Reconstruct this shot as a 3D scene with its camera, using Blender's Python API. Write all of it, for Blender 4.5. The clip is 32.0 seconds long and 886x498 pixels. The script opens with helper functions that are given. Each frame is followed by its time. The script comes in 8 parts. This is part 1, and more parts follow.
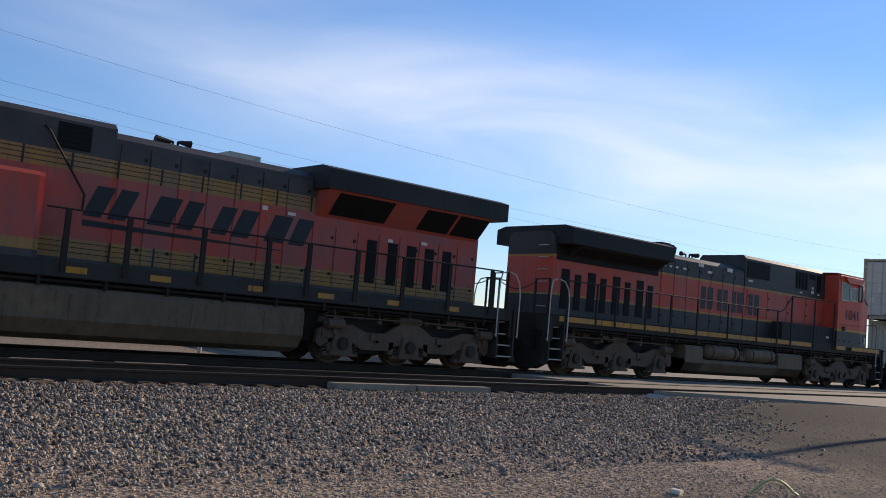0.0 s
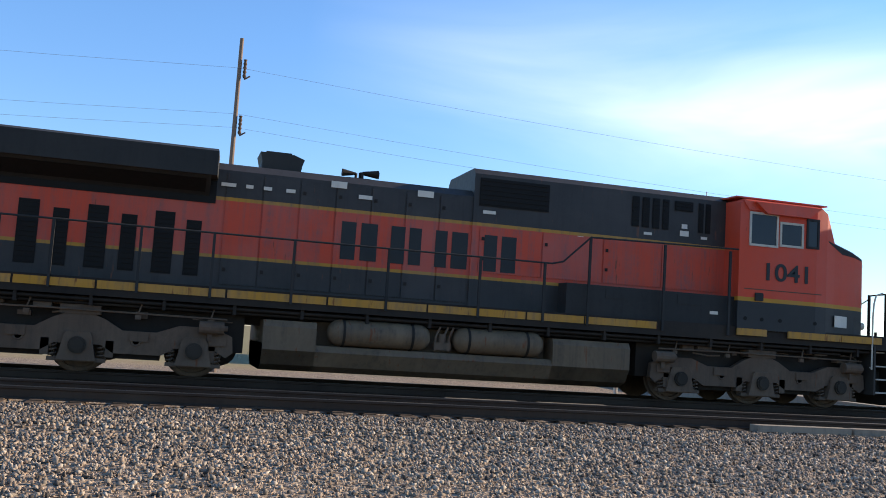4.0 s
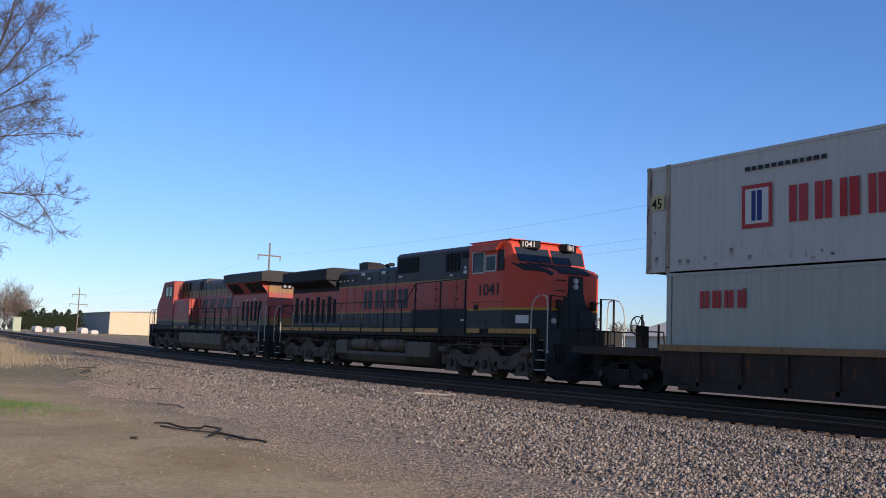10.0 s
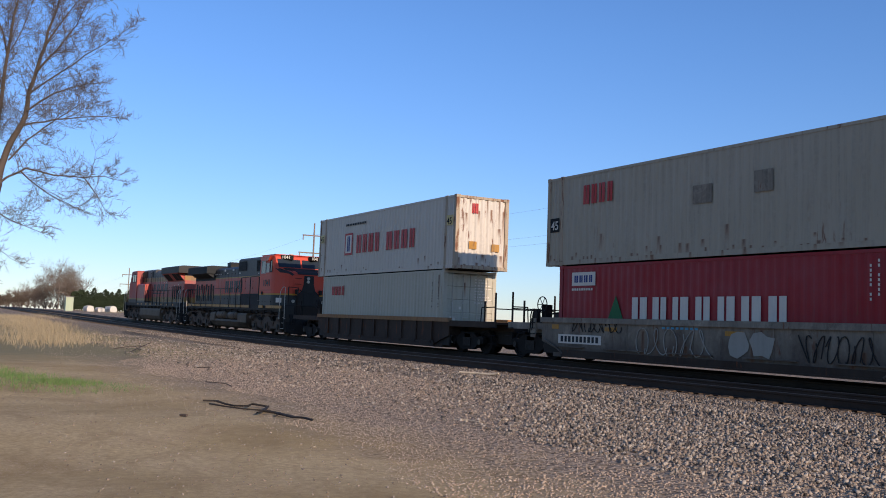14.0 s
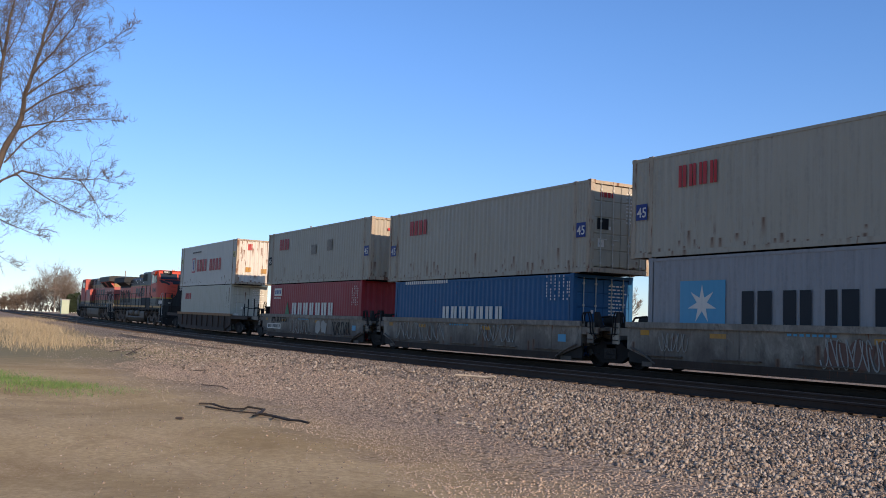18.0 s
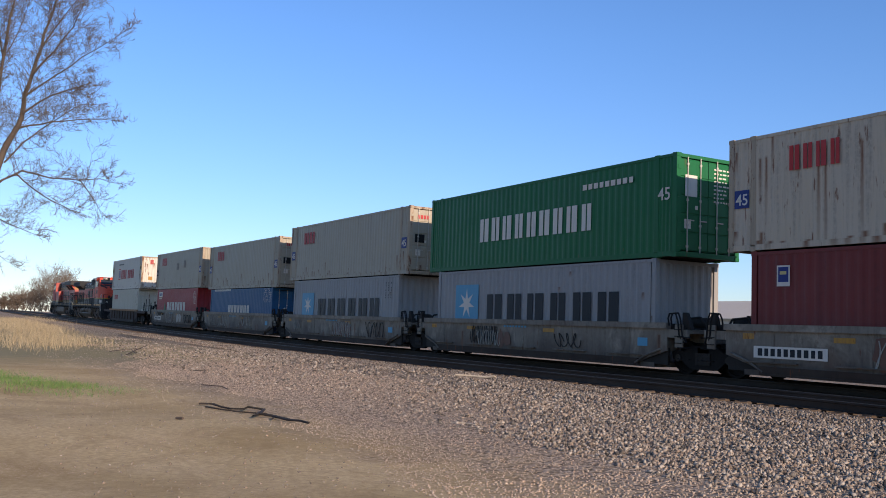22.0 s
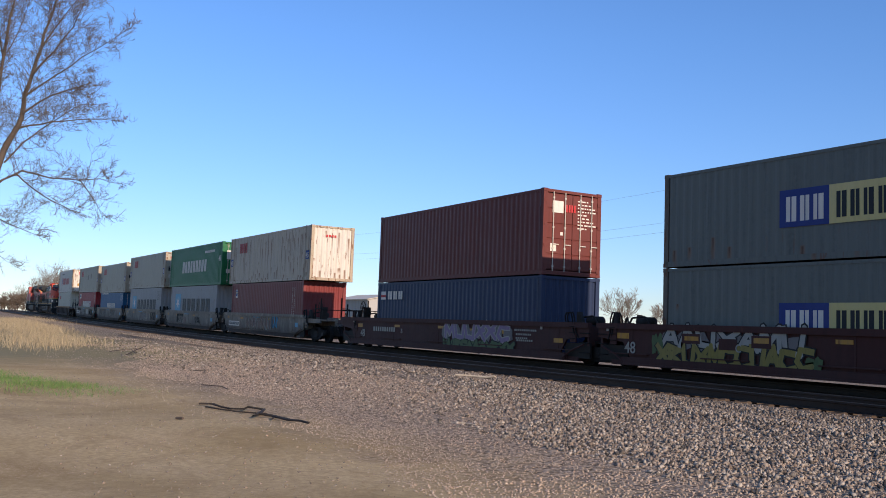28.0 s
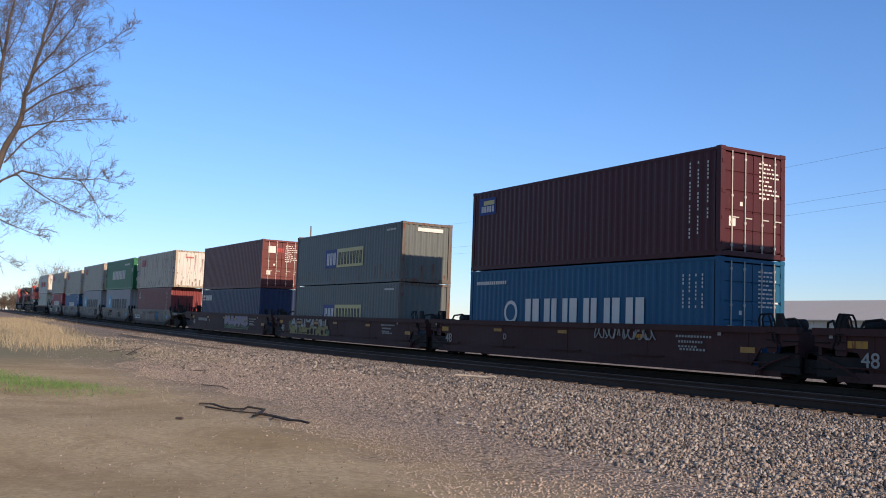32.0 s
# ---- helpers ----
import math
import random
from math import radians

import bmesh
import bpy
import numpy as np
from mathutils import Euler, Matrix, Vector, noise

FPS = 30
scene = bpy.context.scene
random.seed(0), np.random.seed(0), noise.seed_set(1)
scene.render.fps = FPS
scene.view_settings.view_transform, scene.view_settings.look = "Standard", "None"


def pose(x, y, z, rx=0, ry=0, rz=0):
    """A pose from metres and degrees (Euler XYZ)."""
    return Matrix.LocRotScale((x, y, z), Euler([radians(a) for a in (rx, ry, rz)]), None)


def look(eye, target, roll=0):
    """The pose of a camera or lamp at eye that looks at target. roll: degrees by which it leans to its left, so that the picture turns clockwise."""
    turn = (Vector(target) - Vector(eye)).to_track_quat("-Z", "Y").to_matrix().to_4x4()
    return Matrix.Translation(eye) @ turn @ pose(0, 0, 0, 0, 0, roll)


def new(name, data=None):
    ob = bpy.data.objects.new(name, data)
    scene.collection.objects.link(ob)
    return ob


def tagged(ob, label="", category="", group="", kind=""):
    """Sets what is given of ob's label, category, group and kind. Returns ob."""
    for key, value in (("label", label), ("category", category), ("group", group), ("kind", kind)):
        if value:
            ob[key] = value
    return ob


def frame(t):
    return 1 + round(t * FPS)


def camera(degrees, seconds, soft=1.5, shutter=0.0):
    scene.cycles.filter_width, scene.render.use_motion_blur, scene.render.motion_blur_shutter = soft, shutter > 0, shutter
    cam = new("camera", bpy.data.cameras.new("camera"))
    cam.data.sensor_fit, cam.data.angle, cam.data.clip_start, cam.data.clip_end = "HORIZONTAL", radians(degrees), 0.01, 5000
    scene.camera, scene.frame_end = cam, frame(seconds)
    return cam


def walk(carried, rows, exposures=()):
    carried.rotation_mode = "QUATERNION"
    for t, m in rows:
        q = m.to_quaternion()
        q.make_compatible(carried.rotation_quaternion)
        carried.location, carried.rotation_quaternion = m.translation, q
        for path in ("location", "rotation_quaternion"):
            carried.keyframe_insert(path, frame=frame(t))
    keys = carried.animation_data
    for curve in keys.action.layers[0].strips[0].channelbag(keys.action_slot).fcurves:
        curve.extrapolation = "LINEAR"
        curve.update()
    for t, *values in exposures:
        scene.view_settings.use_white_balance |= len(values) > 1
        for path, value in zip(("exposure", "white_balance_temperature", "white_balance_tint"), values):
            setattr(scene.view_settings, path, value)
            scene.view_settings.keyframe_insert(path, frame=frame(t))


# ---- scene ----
cam = camera(50.78, 32.0, 0.95)
# camera: on a tripod beside two tracks, rail tops at z = 0, panning after the train
EYE_Z = 1.05
TURNS = [
    (0.0, -41.22, 4.86, -4.8), (0.5, -41.18, 4.86, -4.78), (1.0, -41.38, 4.84, -4.78),
    (1.5, -41.17, 4.86, -4.85), (2.0, -37.96, 4.84, -4.8), (2.5, -33.78, 4.86, -4.7),
    (3.0, -28.05, 4.89, -4.55), (3.5, -22.53, 5.11, -4.1), (5.5, 6.71, 5.64, -3.03),
    (6.0, 14.58, 5.86, -2.87), (6.5, 21.75, 6.09, -2.74), (7.0, 29.45, 6.46, -2.46),
    (7.5, 39.13, 6.86, -2.34), (8.0, 46.81, 7.16, -2.49), (8.5, 49.09, 7.15, -2.49),
    (9.0, 51.73, 6.71, -2.28), (9.5, 54.78, 6.32, -2.12), (10.0, 57.43, 5.94, -2.06),
    (10.5, 60.03, 5.16, -2.04), (11.0, 61.78, 3.96, -2.22), (11.5, 61.56, 3.77, -2.24),
    (12.0, 61.56, 4.09, -2.31), (12.5, 61.1, 4.3, -2.33), (13.0, 60.6, 4.39, -1.98),
    (13.5, 60.3, 4.52, -2.05), (14.0, 60.12, 4.58, -2.06), (14.5, 59.98, 4.65, -2.13),
    (16.5, 59.9, 4.76, -2.06), (32.0, 59.9, 4.76, -2.06),
]
RUN = [
    (0, 37.18), (1, 31.11), (2, 24.97), (3, 18.78), (4, 12.54), (5, 6.25), (6, -0.08), (7, -6.44),
    (8, -12.85), (9, -19.29), (10, -25.77), (11, -32.29), (12, -38.84), (13, -45.43), (14, -52.05), (15, -58.72),
    (16, -65.42), (17, -72.16), (18, -78.94), (19, -85.77), (20, -92.62), (21, -99.52), (22, -106.45), (23, -113.42),
    (24, -120.41), (25, -127.42), (26, -134.45), (27, -141.5), (28, -148.54), (29, -155.57), (30, -162.58), (31, -169.56),
    (32, -176.48),
]
EXPOSURES = [(0, -0.01, 7000, 14), (1, 0.13, 7080, 14), (2, 0.21, 7080, 14), (3.5, 0.57, 7080, 11), (5.0, 1.02, 7000, 9), (6.0, 1.14, 7000, 9), (7.0, 0.86, 6800, 11), (8.0, 0.34, 6450, 14),
             (9.0, -0.02, 6150, 17), (11, -0.14, 6100, 17), (13, -0.12, 6250, 16), (17, 0.04, 6450, 16), (22, 0.12, 6500, 16), (25, 0.16, 6450, 16), (28, 0.06, 6350, 16), (32, 0.05, 6350, 16)]
walk(cam, [(t, pose(0, 0, EYE_Z, 90 + p, r, y)) for t, y, p, r in TURNS], EXPOSURES)

# ---- sky and sun ----
SUN = Vector((1.0, 0.075, 0.35)).normalized()
world = bpy.data.worlds.new("sky")
scene.world = world
world.use_nodes = True
wn, wl = world.node_tree.nodes, world.node_tree.links
wn.clear()
w_out = wn.new("ShaderNodeOutputWorld")
w_bg = wn.new("ShaderNodeBackground")
w_sky = wn.new("ShaderNodeTexSky")
w_sky.sky_type = "NISHITA"
w_sky.sun_disc = False
w_sky.sun_elevation = math.asin(SUN.z)
w_sky.sun_rotation = math.atan2(SUN.x, SUN.y)
w_sky.altitude = 400
w_sky.air_density = 1.1
w_sky.dust_density = 0.05
w_sky.ozone_density = 4.0
w_bg.inputs["Strength"].default_value = 0.135
# thin cirrus towards the sun's quarter of the sky
w_tc = wn.new("ShaderNodeTexCoord")
w_map = wn.new("ShaderNodeMapping")
w_map.inputs["Rotation"].default_value = (-0.27, -0.04, radians(35))
w_map.inputs["Scale"].default_value = (1.1, 2.4, 8.0)
w_noise = wn.new("ShaderNodeTexNoise")
w_noise.inputs["Scale"].default_value = 1.5
w_noise.inputs["Detail"].default_value = 5
w_noise.inputs["Roughness"].default_value = 0.5
w_noise.inputs["Distortion"].default_value = 0.5
w_ramp = wn.new("ShaderNodeMapRange")
w_ramp.inputs["From Min"].default_value = 0.22
w_ramp.inputs["From Max"].default_value = 0.80
# one long veil lies across the sky along a great circle, densest towards the sun
w_dot = wn.new("ShaderNodeVectorMath")
w_dot.operation = "DOT_PRODUCT"
w_dot.inputs[1].default_value = Vector((-0.045, -0.269, 0.962)).normalized()
w_off = wn.new("ShaderNodeMath")
w_off.operation = "ABSOLUTE"
w_band = wn.new("ShaderNodeMapRange")
w_band.interpolation_type = "SMOOTHSTEP"
w_band.inputs["From Min"].default_value = 0.135
w_band.inputs["From Max"].default_value = 0.0
w_side = wn.new("ShaderNodeVectorMath")
w_side.operation = "DOT_PRODUCT"
w_side.inputs[1].default_value = (0.90, 0.42, 0.11)
w_quarter = wn.new("ShaderNodeMapRange")
w_quarter.inputs["From Min"].default_value = 0.53
w_quarter.inputs["From Max"].default_value = 1.0
w_veil = wn.new("ShaderNodeMath")
w_veil.operation = "MULTIPLY_ADD"
w_veil.inputs[1].default_value = 0.86
w_veil.inputs[2].default_value = 0.03
w_mul = wn.new("ShaderNodeMath")
w_mul.operation = "MULTIPLY"
w_mix = wn.new("ShaderNodeMix")
w_mix.data_type = "RGBA"
w_mix.inputs["B"].default_value = (7.8, 8.3, 8.9, 1)
wl.new(w_tc.outputs["Generated"], w_map.inputs["Vector"])
wl.new(w_map.outputs["Vector"], w_noise.inputs["Vector"])
wl.new(w_noise.outputs["Fac"], w_ramp.inputs["Value"])
wl.new(w_tc.outputs["Generated"], w_dot.inputs[0])
wl.new(w_dot.outputs["Value"], w_off.inputs[0])
wl.new(w_off.outputs[0], w_band.inputs["Value"])
wl.new(w_tc.outputs["Generated"], w_side.inputs[0])
wl.new(w_side.outputs["Value"], w_quarter.inputs["Value"])
wl.new(w_band.outputs["Result"], w_veil.inputs[0])
w_thick = wn.new("ShaderNodeMath")
w_thick.operation = "MULTIPLY"
wl.new(w_veil.outputs[0], w_thick.inputs[0])
wl.new(w_quarter.outputs["Result"], w_thick.inputs[1])
w_mul.use_clamp = True
wl.new(w_ramp.outputs["Result"], w_mul.inputs[0])
wl.new(w_thick.outputs[0], w_mul.inputs[1])
wl.new(w_mul.outputs[0], w_mix.inputs["Factor"])
w_tint = wn.new("ShaderNodeMix")
w_tint.data_type, w_tint.blend_type = "RGBA", "MULTIPLY"
w_tint.inputs["Factor"].default_value = 1.0
# the lowest air is duller and less green than the open sky
w_sep = wn.new("ShaderNodeSeparateXYZ")
w_low = wn.new("ShaderNodeMapRange")
w_low.inputs["From Min"].default_value = 0.0
w_low.inputs["From Max"].default_value = 0.30
w_air = wn.new("ShaderNodeMix")
w_air.data_type = "RGBA"
w_air.inputs["A"].default_value = (0.80, 0.87, 1.08, 1)
w_air.inputs["B"].default_value = (0.79, 1.0, 1.25, 1)
wl.new(w_tc.outputs["Generated"], w_sep.inputs[0])
wl.new(w_sep.outputs["Z"], w_low.inputs["Value"])
wl.new(w_low.outputs["Result"], w_air.inputs["Factor"])
wl.new(w_air.outputs["Result"], w_tint.inputs["B"])
wl.new(w_sky.outputs["Color"], w_tint.inputs["A"])
wl.new(w_tint.outputs["Result"], w_mix.inputs["A"])
wl.new(w_mix.outputs["Result"], w_bg.inputs["Color"])
wl.new(w_bg.outputs["Background"], w_out.inputs["Surface"])

sun = new("sun", bpy.data.lights.new("sun", "SUN"))
sun.data.energy = 5.0
sun.data.angle = radians(0.55)
sun.data.color = (1.0, 0.86, 0.70)
sun.matrix_world = look(SUN * 100, (0, 0, 0))

# ---- materials ----
def nodes_of(name):
    m = bpy.data.materials.new(name)
    m.use_nodes = True
    nt = m.node_tree
    return m, nt.nodes, nt.links, nt.nodes["Principled BSDF"]


def sock(links, value, socket):
    if isinstance(value, bpy.types.NodeSocket):
        links.new(value, socket)
    else:
        socket.default_value = value


def math_node(n, l, op, a, b=0.0, clamp=False):
    m = n.new("ShaderNodeMath")
    m.operation = op
    m.use_clamp = clamp
    sock(l, a, m.inputs[0])
    sock(l, b, m.inputs[1])
    return m.outputs[0]


def mix_node(n, l, fac, a, b):
    m = n.new("ShaderNodeMix")
    m.data_type = "RGBA"
    for v, key in ((fac, "Factor"), (a, "A"), (b, "B")):
        if isinstance(v, tuple) and len(v) == 3:
            v = (*v, 1)
        sock(l, v, m.inputs[key])
    return m.outputs["Result"]


def noise_node(n, l, vec, scale, detail=4, rough=0.55, distortion=0.0):
    t = n.new("ShaderNodeTexNoise")
    t.inputs["Scale"].default_value = scale
    t.inputs["Detail"].default_value = detail
    t.inputs["Roughness"].default_value = rough
    t.inputs["Distortion"].default_value = distortion
    l.new(vec, t.inputs["Vector"])
    return t.outputs["Fac"]


def span(n, l, value, lo, hi):
    m = n.new("ShaderNodeMapRange")
    m.inputs["From Min"].default_value = lo
    m.inputs["From Max"].default_value = hi
    sock(l, value, m.inputs["Value"])
    return m.outputs["Result"]


def scaled(n, l, vec, scale):
    m = n.new("ShaderNodeMapping")
    m.inputs["Scale"].default_value = scale
    l.new(vec, m.inputs["Vector"])
    return m.outputs["Vector"]


def local_vec(n, l):
    """Object coordinates, shifted by chance from thing to thing."""
    tc = n.new("ShaderNodeTexCoord")
    info = n.new("ShaderNodeObjectInfo")
    k = math_node(n, l, "MULTIPLY", info.outputs["Random"], 37.0)
    add = n.new("ShaderNodeVectorMath")
    add.operation = "ADD"
    l.new(tc.outputs["Object"], add.inputs[0])
    l.new(k, add.inputs[1])
    return tc.outputs["Object"], add.outputs[0]


def bump(n, l, bs, height, strength, distance=0.01):
    b = n.new("ShaderNodeBump")
    b.inputs["Strength"].default_value = strength
    b.inputs["Distance"].default_value = distance
    l.new(height, b.inputs["Height"])
    l.new(b.outputs["Normal"], bs.inputs["Normal"])


ALBEDO = (0.96, 0.84, 0.69)
RUST = (0.16, 0.050, 0.018)
DUST = (0.16, 0.115, 0.075)


FILM = (0.128, 0.106, 0.098)


def rust_runs(n, l, sep, fine, seed, share, lo, hi, long):
    """Masks (core, halo) of narrow runs, at most one for each rib, that start at chance heights."""
    info = n.new("ShaderNodeObjectInfo")
    place = math_node(n, l, "ADD", sep.outputs["X"], math_node(n, l, "MULTIPLY", sep.outputs["Y"], 1.0))
    place = math_node(n, l, "ADD", place, math_node(n, l, "MULTIPLY", math_node(n, l, "SUBTRACT", fine, 0.5), 0.05))
    u = math_node(n, l, "ADD", math_node(n, l, "DIVIDE", place, (0.28, 0.19, 0.37)[seed % 3]), math_node(n, l, "MULTIPLY", info.outputs["Random"], 91.0 + 37 * seed))
    cell = math_node(n, l, "FLOOR", u)
    off = math_node(n, l, "ABSOLUTE", math_node(n, l, "SUBTRACT", math_node(n, l, "FRACT", u), 0.5))
    draws = []
    for shift in (0.0, 0.37, 0.71):
        w = n.new("ShaderNodeTexWhiteNoise")
        w.noise_dimensions = "1D"
        l.new(math_node(n, l, "ADD", cell, shift + seed * 5.3), w.inputs["W"])
        draws.append(w.outputs["Value"])
    on = math_node(n, l, "LESS_THAN", draws[0], share)
    top = math_node(n, l, "ADD", math_node(n, l, "MULTIPLY", math_node(n, l, "POWER", draws[1], 1.6), hi - lo), lo)
    size = math_node(n, l, "MULTIPLY", math_node(n, l, "ADD", draws[2], 0.25), long)
    t = math_node(n, l, "DIVIDE", math_node(n, l, "SUBTRACT", top, sep.outputs["Z"]), size)
    inside = math_node(n, l, "MULTIPLY", span(n, l, t, 0.0, 0.06), span(n, l, t, 1.0, 0.35))
    inside = math_node(n, l, "MULTIPLY", inside, on)
    core = math_node(n, l, "MULTIPLY", inside, span(n, l, off, 0.17, 0.02))
    wide = math_node(n, l, "MULTIPLY", math_node(n, l, "MULTIPLY", span(n, l, t, -0.05, 0.05), span(n, l, t, 2.2, 0.9)), on)
    halo = math_node(n, l, "MULTIPLY", wide, span(n, l, off, 0.34, 0.12))
    return core, halo


def paint(name, colour, rough=0.45, dirt=0.25, rust=0.0, bands=(), dust=0.0, metal=0.0, fade=0.25, foot=False, patchy=0.0, film=0.0, runs=(), mud=0.0, stain=(0.078, 0.034, 0.019)):
    """Weathered paint. bands: (z from which it holds, colour) above the first colour; film: an even coat of road dust;
    runs: rust runs below dents, each (share of the ribs, lowest top, highest top, length), in the colour stain."""
    m, n, l, bs = nodes_of(name)
    obj, vec = local_vec(n, l)
    colour = tuple(c * k for c, k in zip(colour, ALBEDO))
    bands = [(z, tuple(c * k for c, k in zip(col, ALBEDO))) for z, col in bands]
    base = None
    sep = n.new("ShaderNodeSeparateXYZ")
    l.new(obj, sep.inputs[0])
    if bands:
        base = mix_node(n, l, 0.0, colour, colour)
        for z, c in bands:
            base = mix_node(n, l, math_node(n, l, "GREATER_THAN", sep.outputs["Z"], z), base, c)
    else:
        base = mix_node(n, l, 0.0, colour, colour)
    big = noise_node(n, l, vec, 0.55, 5, 0.6)
    fine = noise_node(n, l, vec, 9.0, 6, 0.7)
    faded = n.new("ShaderNodeHueSaturation")
    faded.inputs["Saturation"].default_value = 0.72
    faded.inputs["Value"].default_value = 1.12
    l.new(base, faded.inputs["Color"])
    base = mix_node(n, l, math_node(n, l, "MULTIPLY", span(n, l, big, 0.4, 0.7), fade), base, faded.outputs["Color"])
    streak = noise_node(n, l, scaled(n, l, vec, (5.0, 5.0, 0.28)), 1.6, 5, 0.65)
    mask = math_node(n, l, "MULTIPLY", span(n, l, streak, 0.46, 0.72), span(n, l, fine, 0.3, 0.65))
    dark = n.new("ShaderNodeHueSaturation")
    dark.inputs["Value"].default_value = 0.36
    dark.inputs["Saturation"].default_value = 0.7
    l.new(base, dark.inputs["Color"])
    base = mix_node(n, l, math_node(n, l, "MULTIPLY", mask, min(1.0, dirt * 2)), base, dark.outputs["Color"])
    if patchy:
        worn = noise_node(n, l, scaled(n, l, vec, (1.0, 1.0, 0.7)), 1.3, 6, 0.7, 0.6)
        pale = tuple(min(.5, c * 1.9) for c in colour)
        base = mix_node(n, l, math_node(n, l, "MULTIPLY", span(n, l, worn, 0.50, 0.66), patchy), base, pale)
        soot = noise_node(n, l, vec, 0.9, 6, 0.72, 0.8)
        base = mix_node(n, l, math_node(n, l, "MULTIPLY", span(n, l, soot, 0.56, 0.70), patchy), base, (0.055, 0.040, 0.030))
    if dust:
        base = mix_node(n, l, math_node(n, l, "MULTIPLY", span(n, l, big, 0.3, 0.7), dust), base, DUST)
    if rust:
        rs = noise_node(n, l, scaled(n, l, vec, (4.6, 4.6, 0.75)), 1.7, 6, 0.62, 0.1)
        spots = noise_node(n, l, vec, 2.6, 6, 0.75)
        rm = math_node(n, l, "MAXIMUM", span(n, l, rs, 0.70 - 0.17 * rust, 0.76 - 0.17 * rust),
                       span(n, l, spots, 0.78 - 0.16 * rust, 0.83 - 0.16 * rust), True)
        if foot:
            where = math_node(n, l, "MAXIMUM", span(n, l, sep.outputs["Z"], 1.25, 0.15), span(n, l, sep.outputs["Z"], 2.72, 2.86), True)
            where = math_node(n, l, "MULTIPLY", where, span(n, l, noise_node(n, l, vec, 0.42, 4), 0.48, 0.58), True)
            rm = math_node(n, l, "MULTIPLY", rm, math_node(n, l, "ADD", where, 0.04), True)
        base = mix_node(n, l, math_node(n, l, "MULTIPLY", rm, 0.85), base, RUST)
    if mud:
        # brown grime thrown up from below, in ragged patches
        up = math_node(n, l, "ADD", sep.outputs["Z"], math_node(n, l, "MULTIPLY", math_node(n, l, "SUBTRACT", noise_node(n, l, scaled(n, l, vec, (0.8, 0.8, 0.4)), 0.9, 6, 0.7), 0.5), 2.6))
        base = mix_node(n, l, math_node(n, l, "MULTIPLY", span(n, l, up, 1.05, 0.35), mud), base, (0.075, 0.050, 0.036))
        base = mix_node(n, l, math_node(n, l, "MULTIPLY", span(n, l, noise_node(n, l, vec, 0.55, 6, 0.7, 0.5), 0.55, 0.68), mud * .6), base, (0.135, 0.072, 0.042))
    for k, (share, lo, hi, long) in enumerate(runs):
        core, halo = rust_runs(n, l, sep, fine, k, share, lo, hi, long)
        base = mix_node(n, l, math_node(n, l, "MULTIPLY", halo, 0.55), base, (0.20, 0.085, 0.035))
        base = mix_node(n, l, math_node(n, l, "MULTIPLY", core, 0.8), base, stain)
    if film:
        thick = math_node(n, l, "ADD", math_node(n, l, "MULTIPLY", span(n, l, big, 0.3, 0.7), film), film * 0.5)
        base = mix_node(n, l, thick, base, FILM)
    l.new(base, bs.inputs["Base Color"])
    r = math_node(n, l, "ADD", math_node(n, l, "MULTIPLY", fine, 0.25), rough - 0.12)
    l.new(r, bs.inputs["Roughness"])
    bs.inputs["Metallic"].default_value = metal
    bs.inputs["Specular IOR Level"].default_value = 0.22
    bump(n, l, bs, fine, 0.12, 0.004)
    return m


def glass(name, colour=(0.02, 0.025, 0.03)):
    m, n, l, bs = nodes_of(name)
    tc = n.new("ShaderNodeTexCoord")
    f = noise_node(n, l, tc.outputs["Object"], 3.0)
    l.new(mix_node(n, l, f, colour, tuple(c * 1.6 for c in colour)), bs.inputs["Base Color"])
    bs.inputs["Roughness"].default_value = 0.06
    bs.inputs["Specular IOR Level"].default_value = 0.22
    return m


def glow(name, colour, power):
    m, n, l, bs = nodes_of(name)
    bs.inputs["Base Color"].default_value = (*(c * .3 for c in colour), 1)
    bs.inputs["Emission Color"].default_value = (*colour, 1)
    bs.inputs["Emission Strength"].default_value = power
    return m


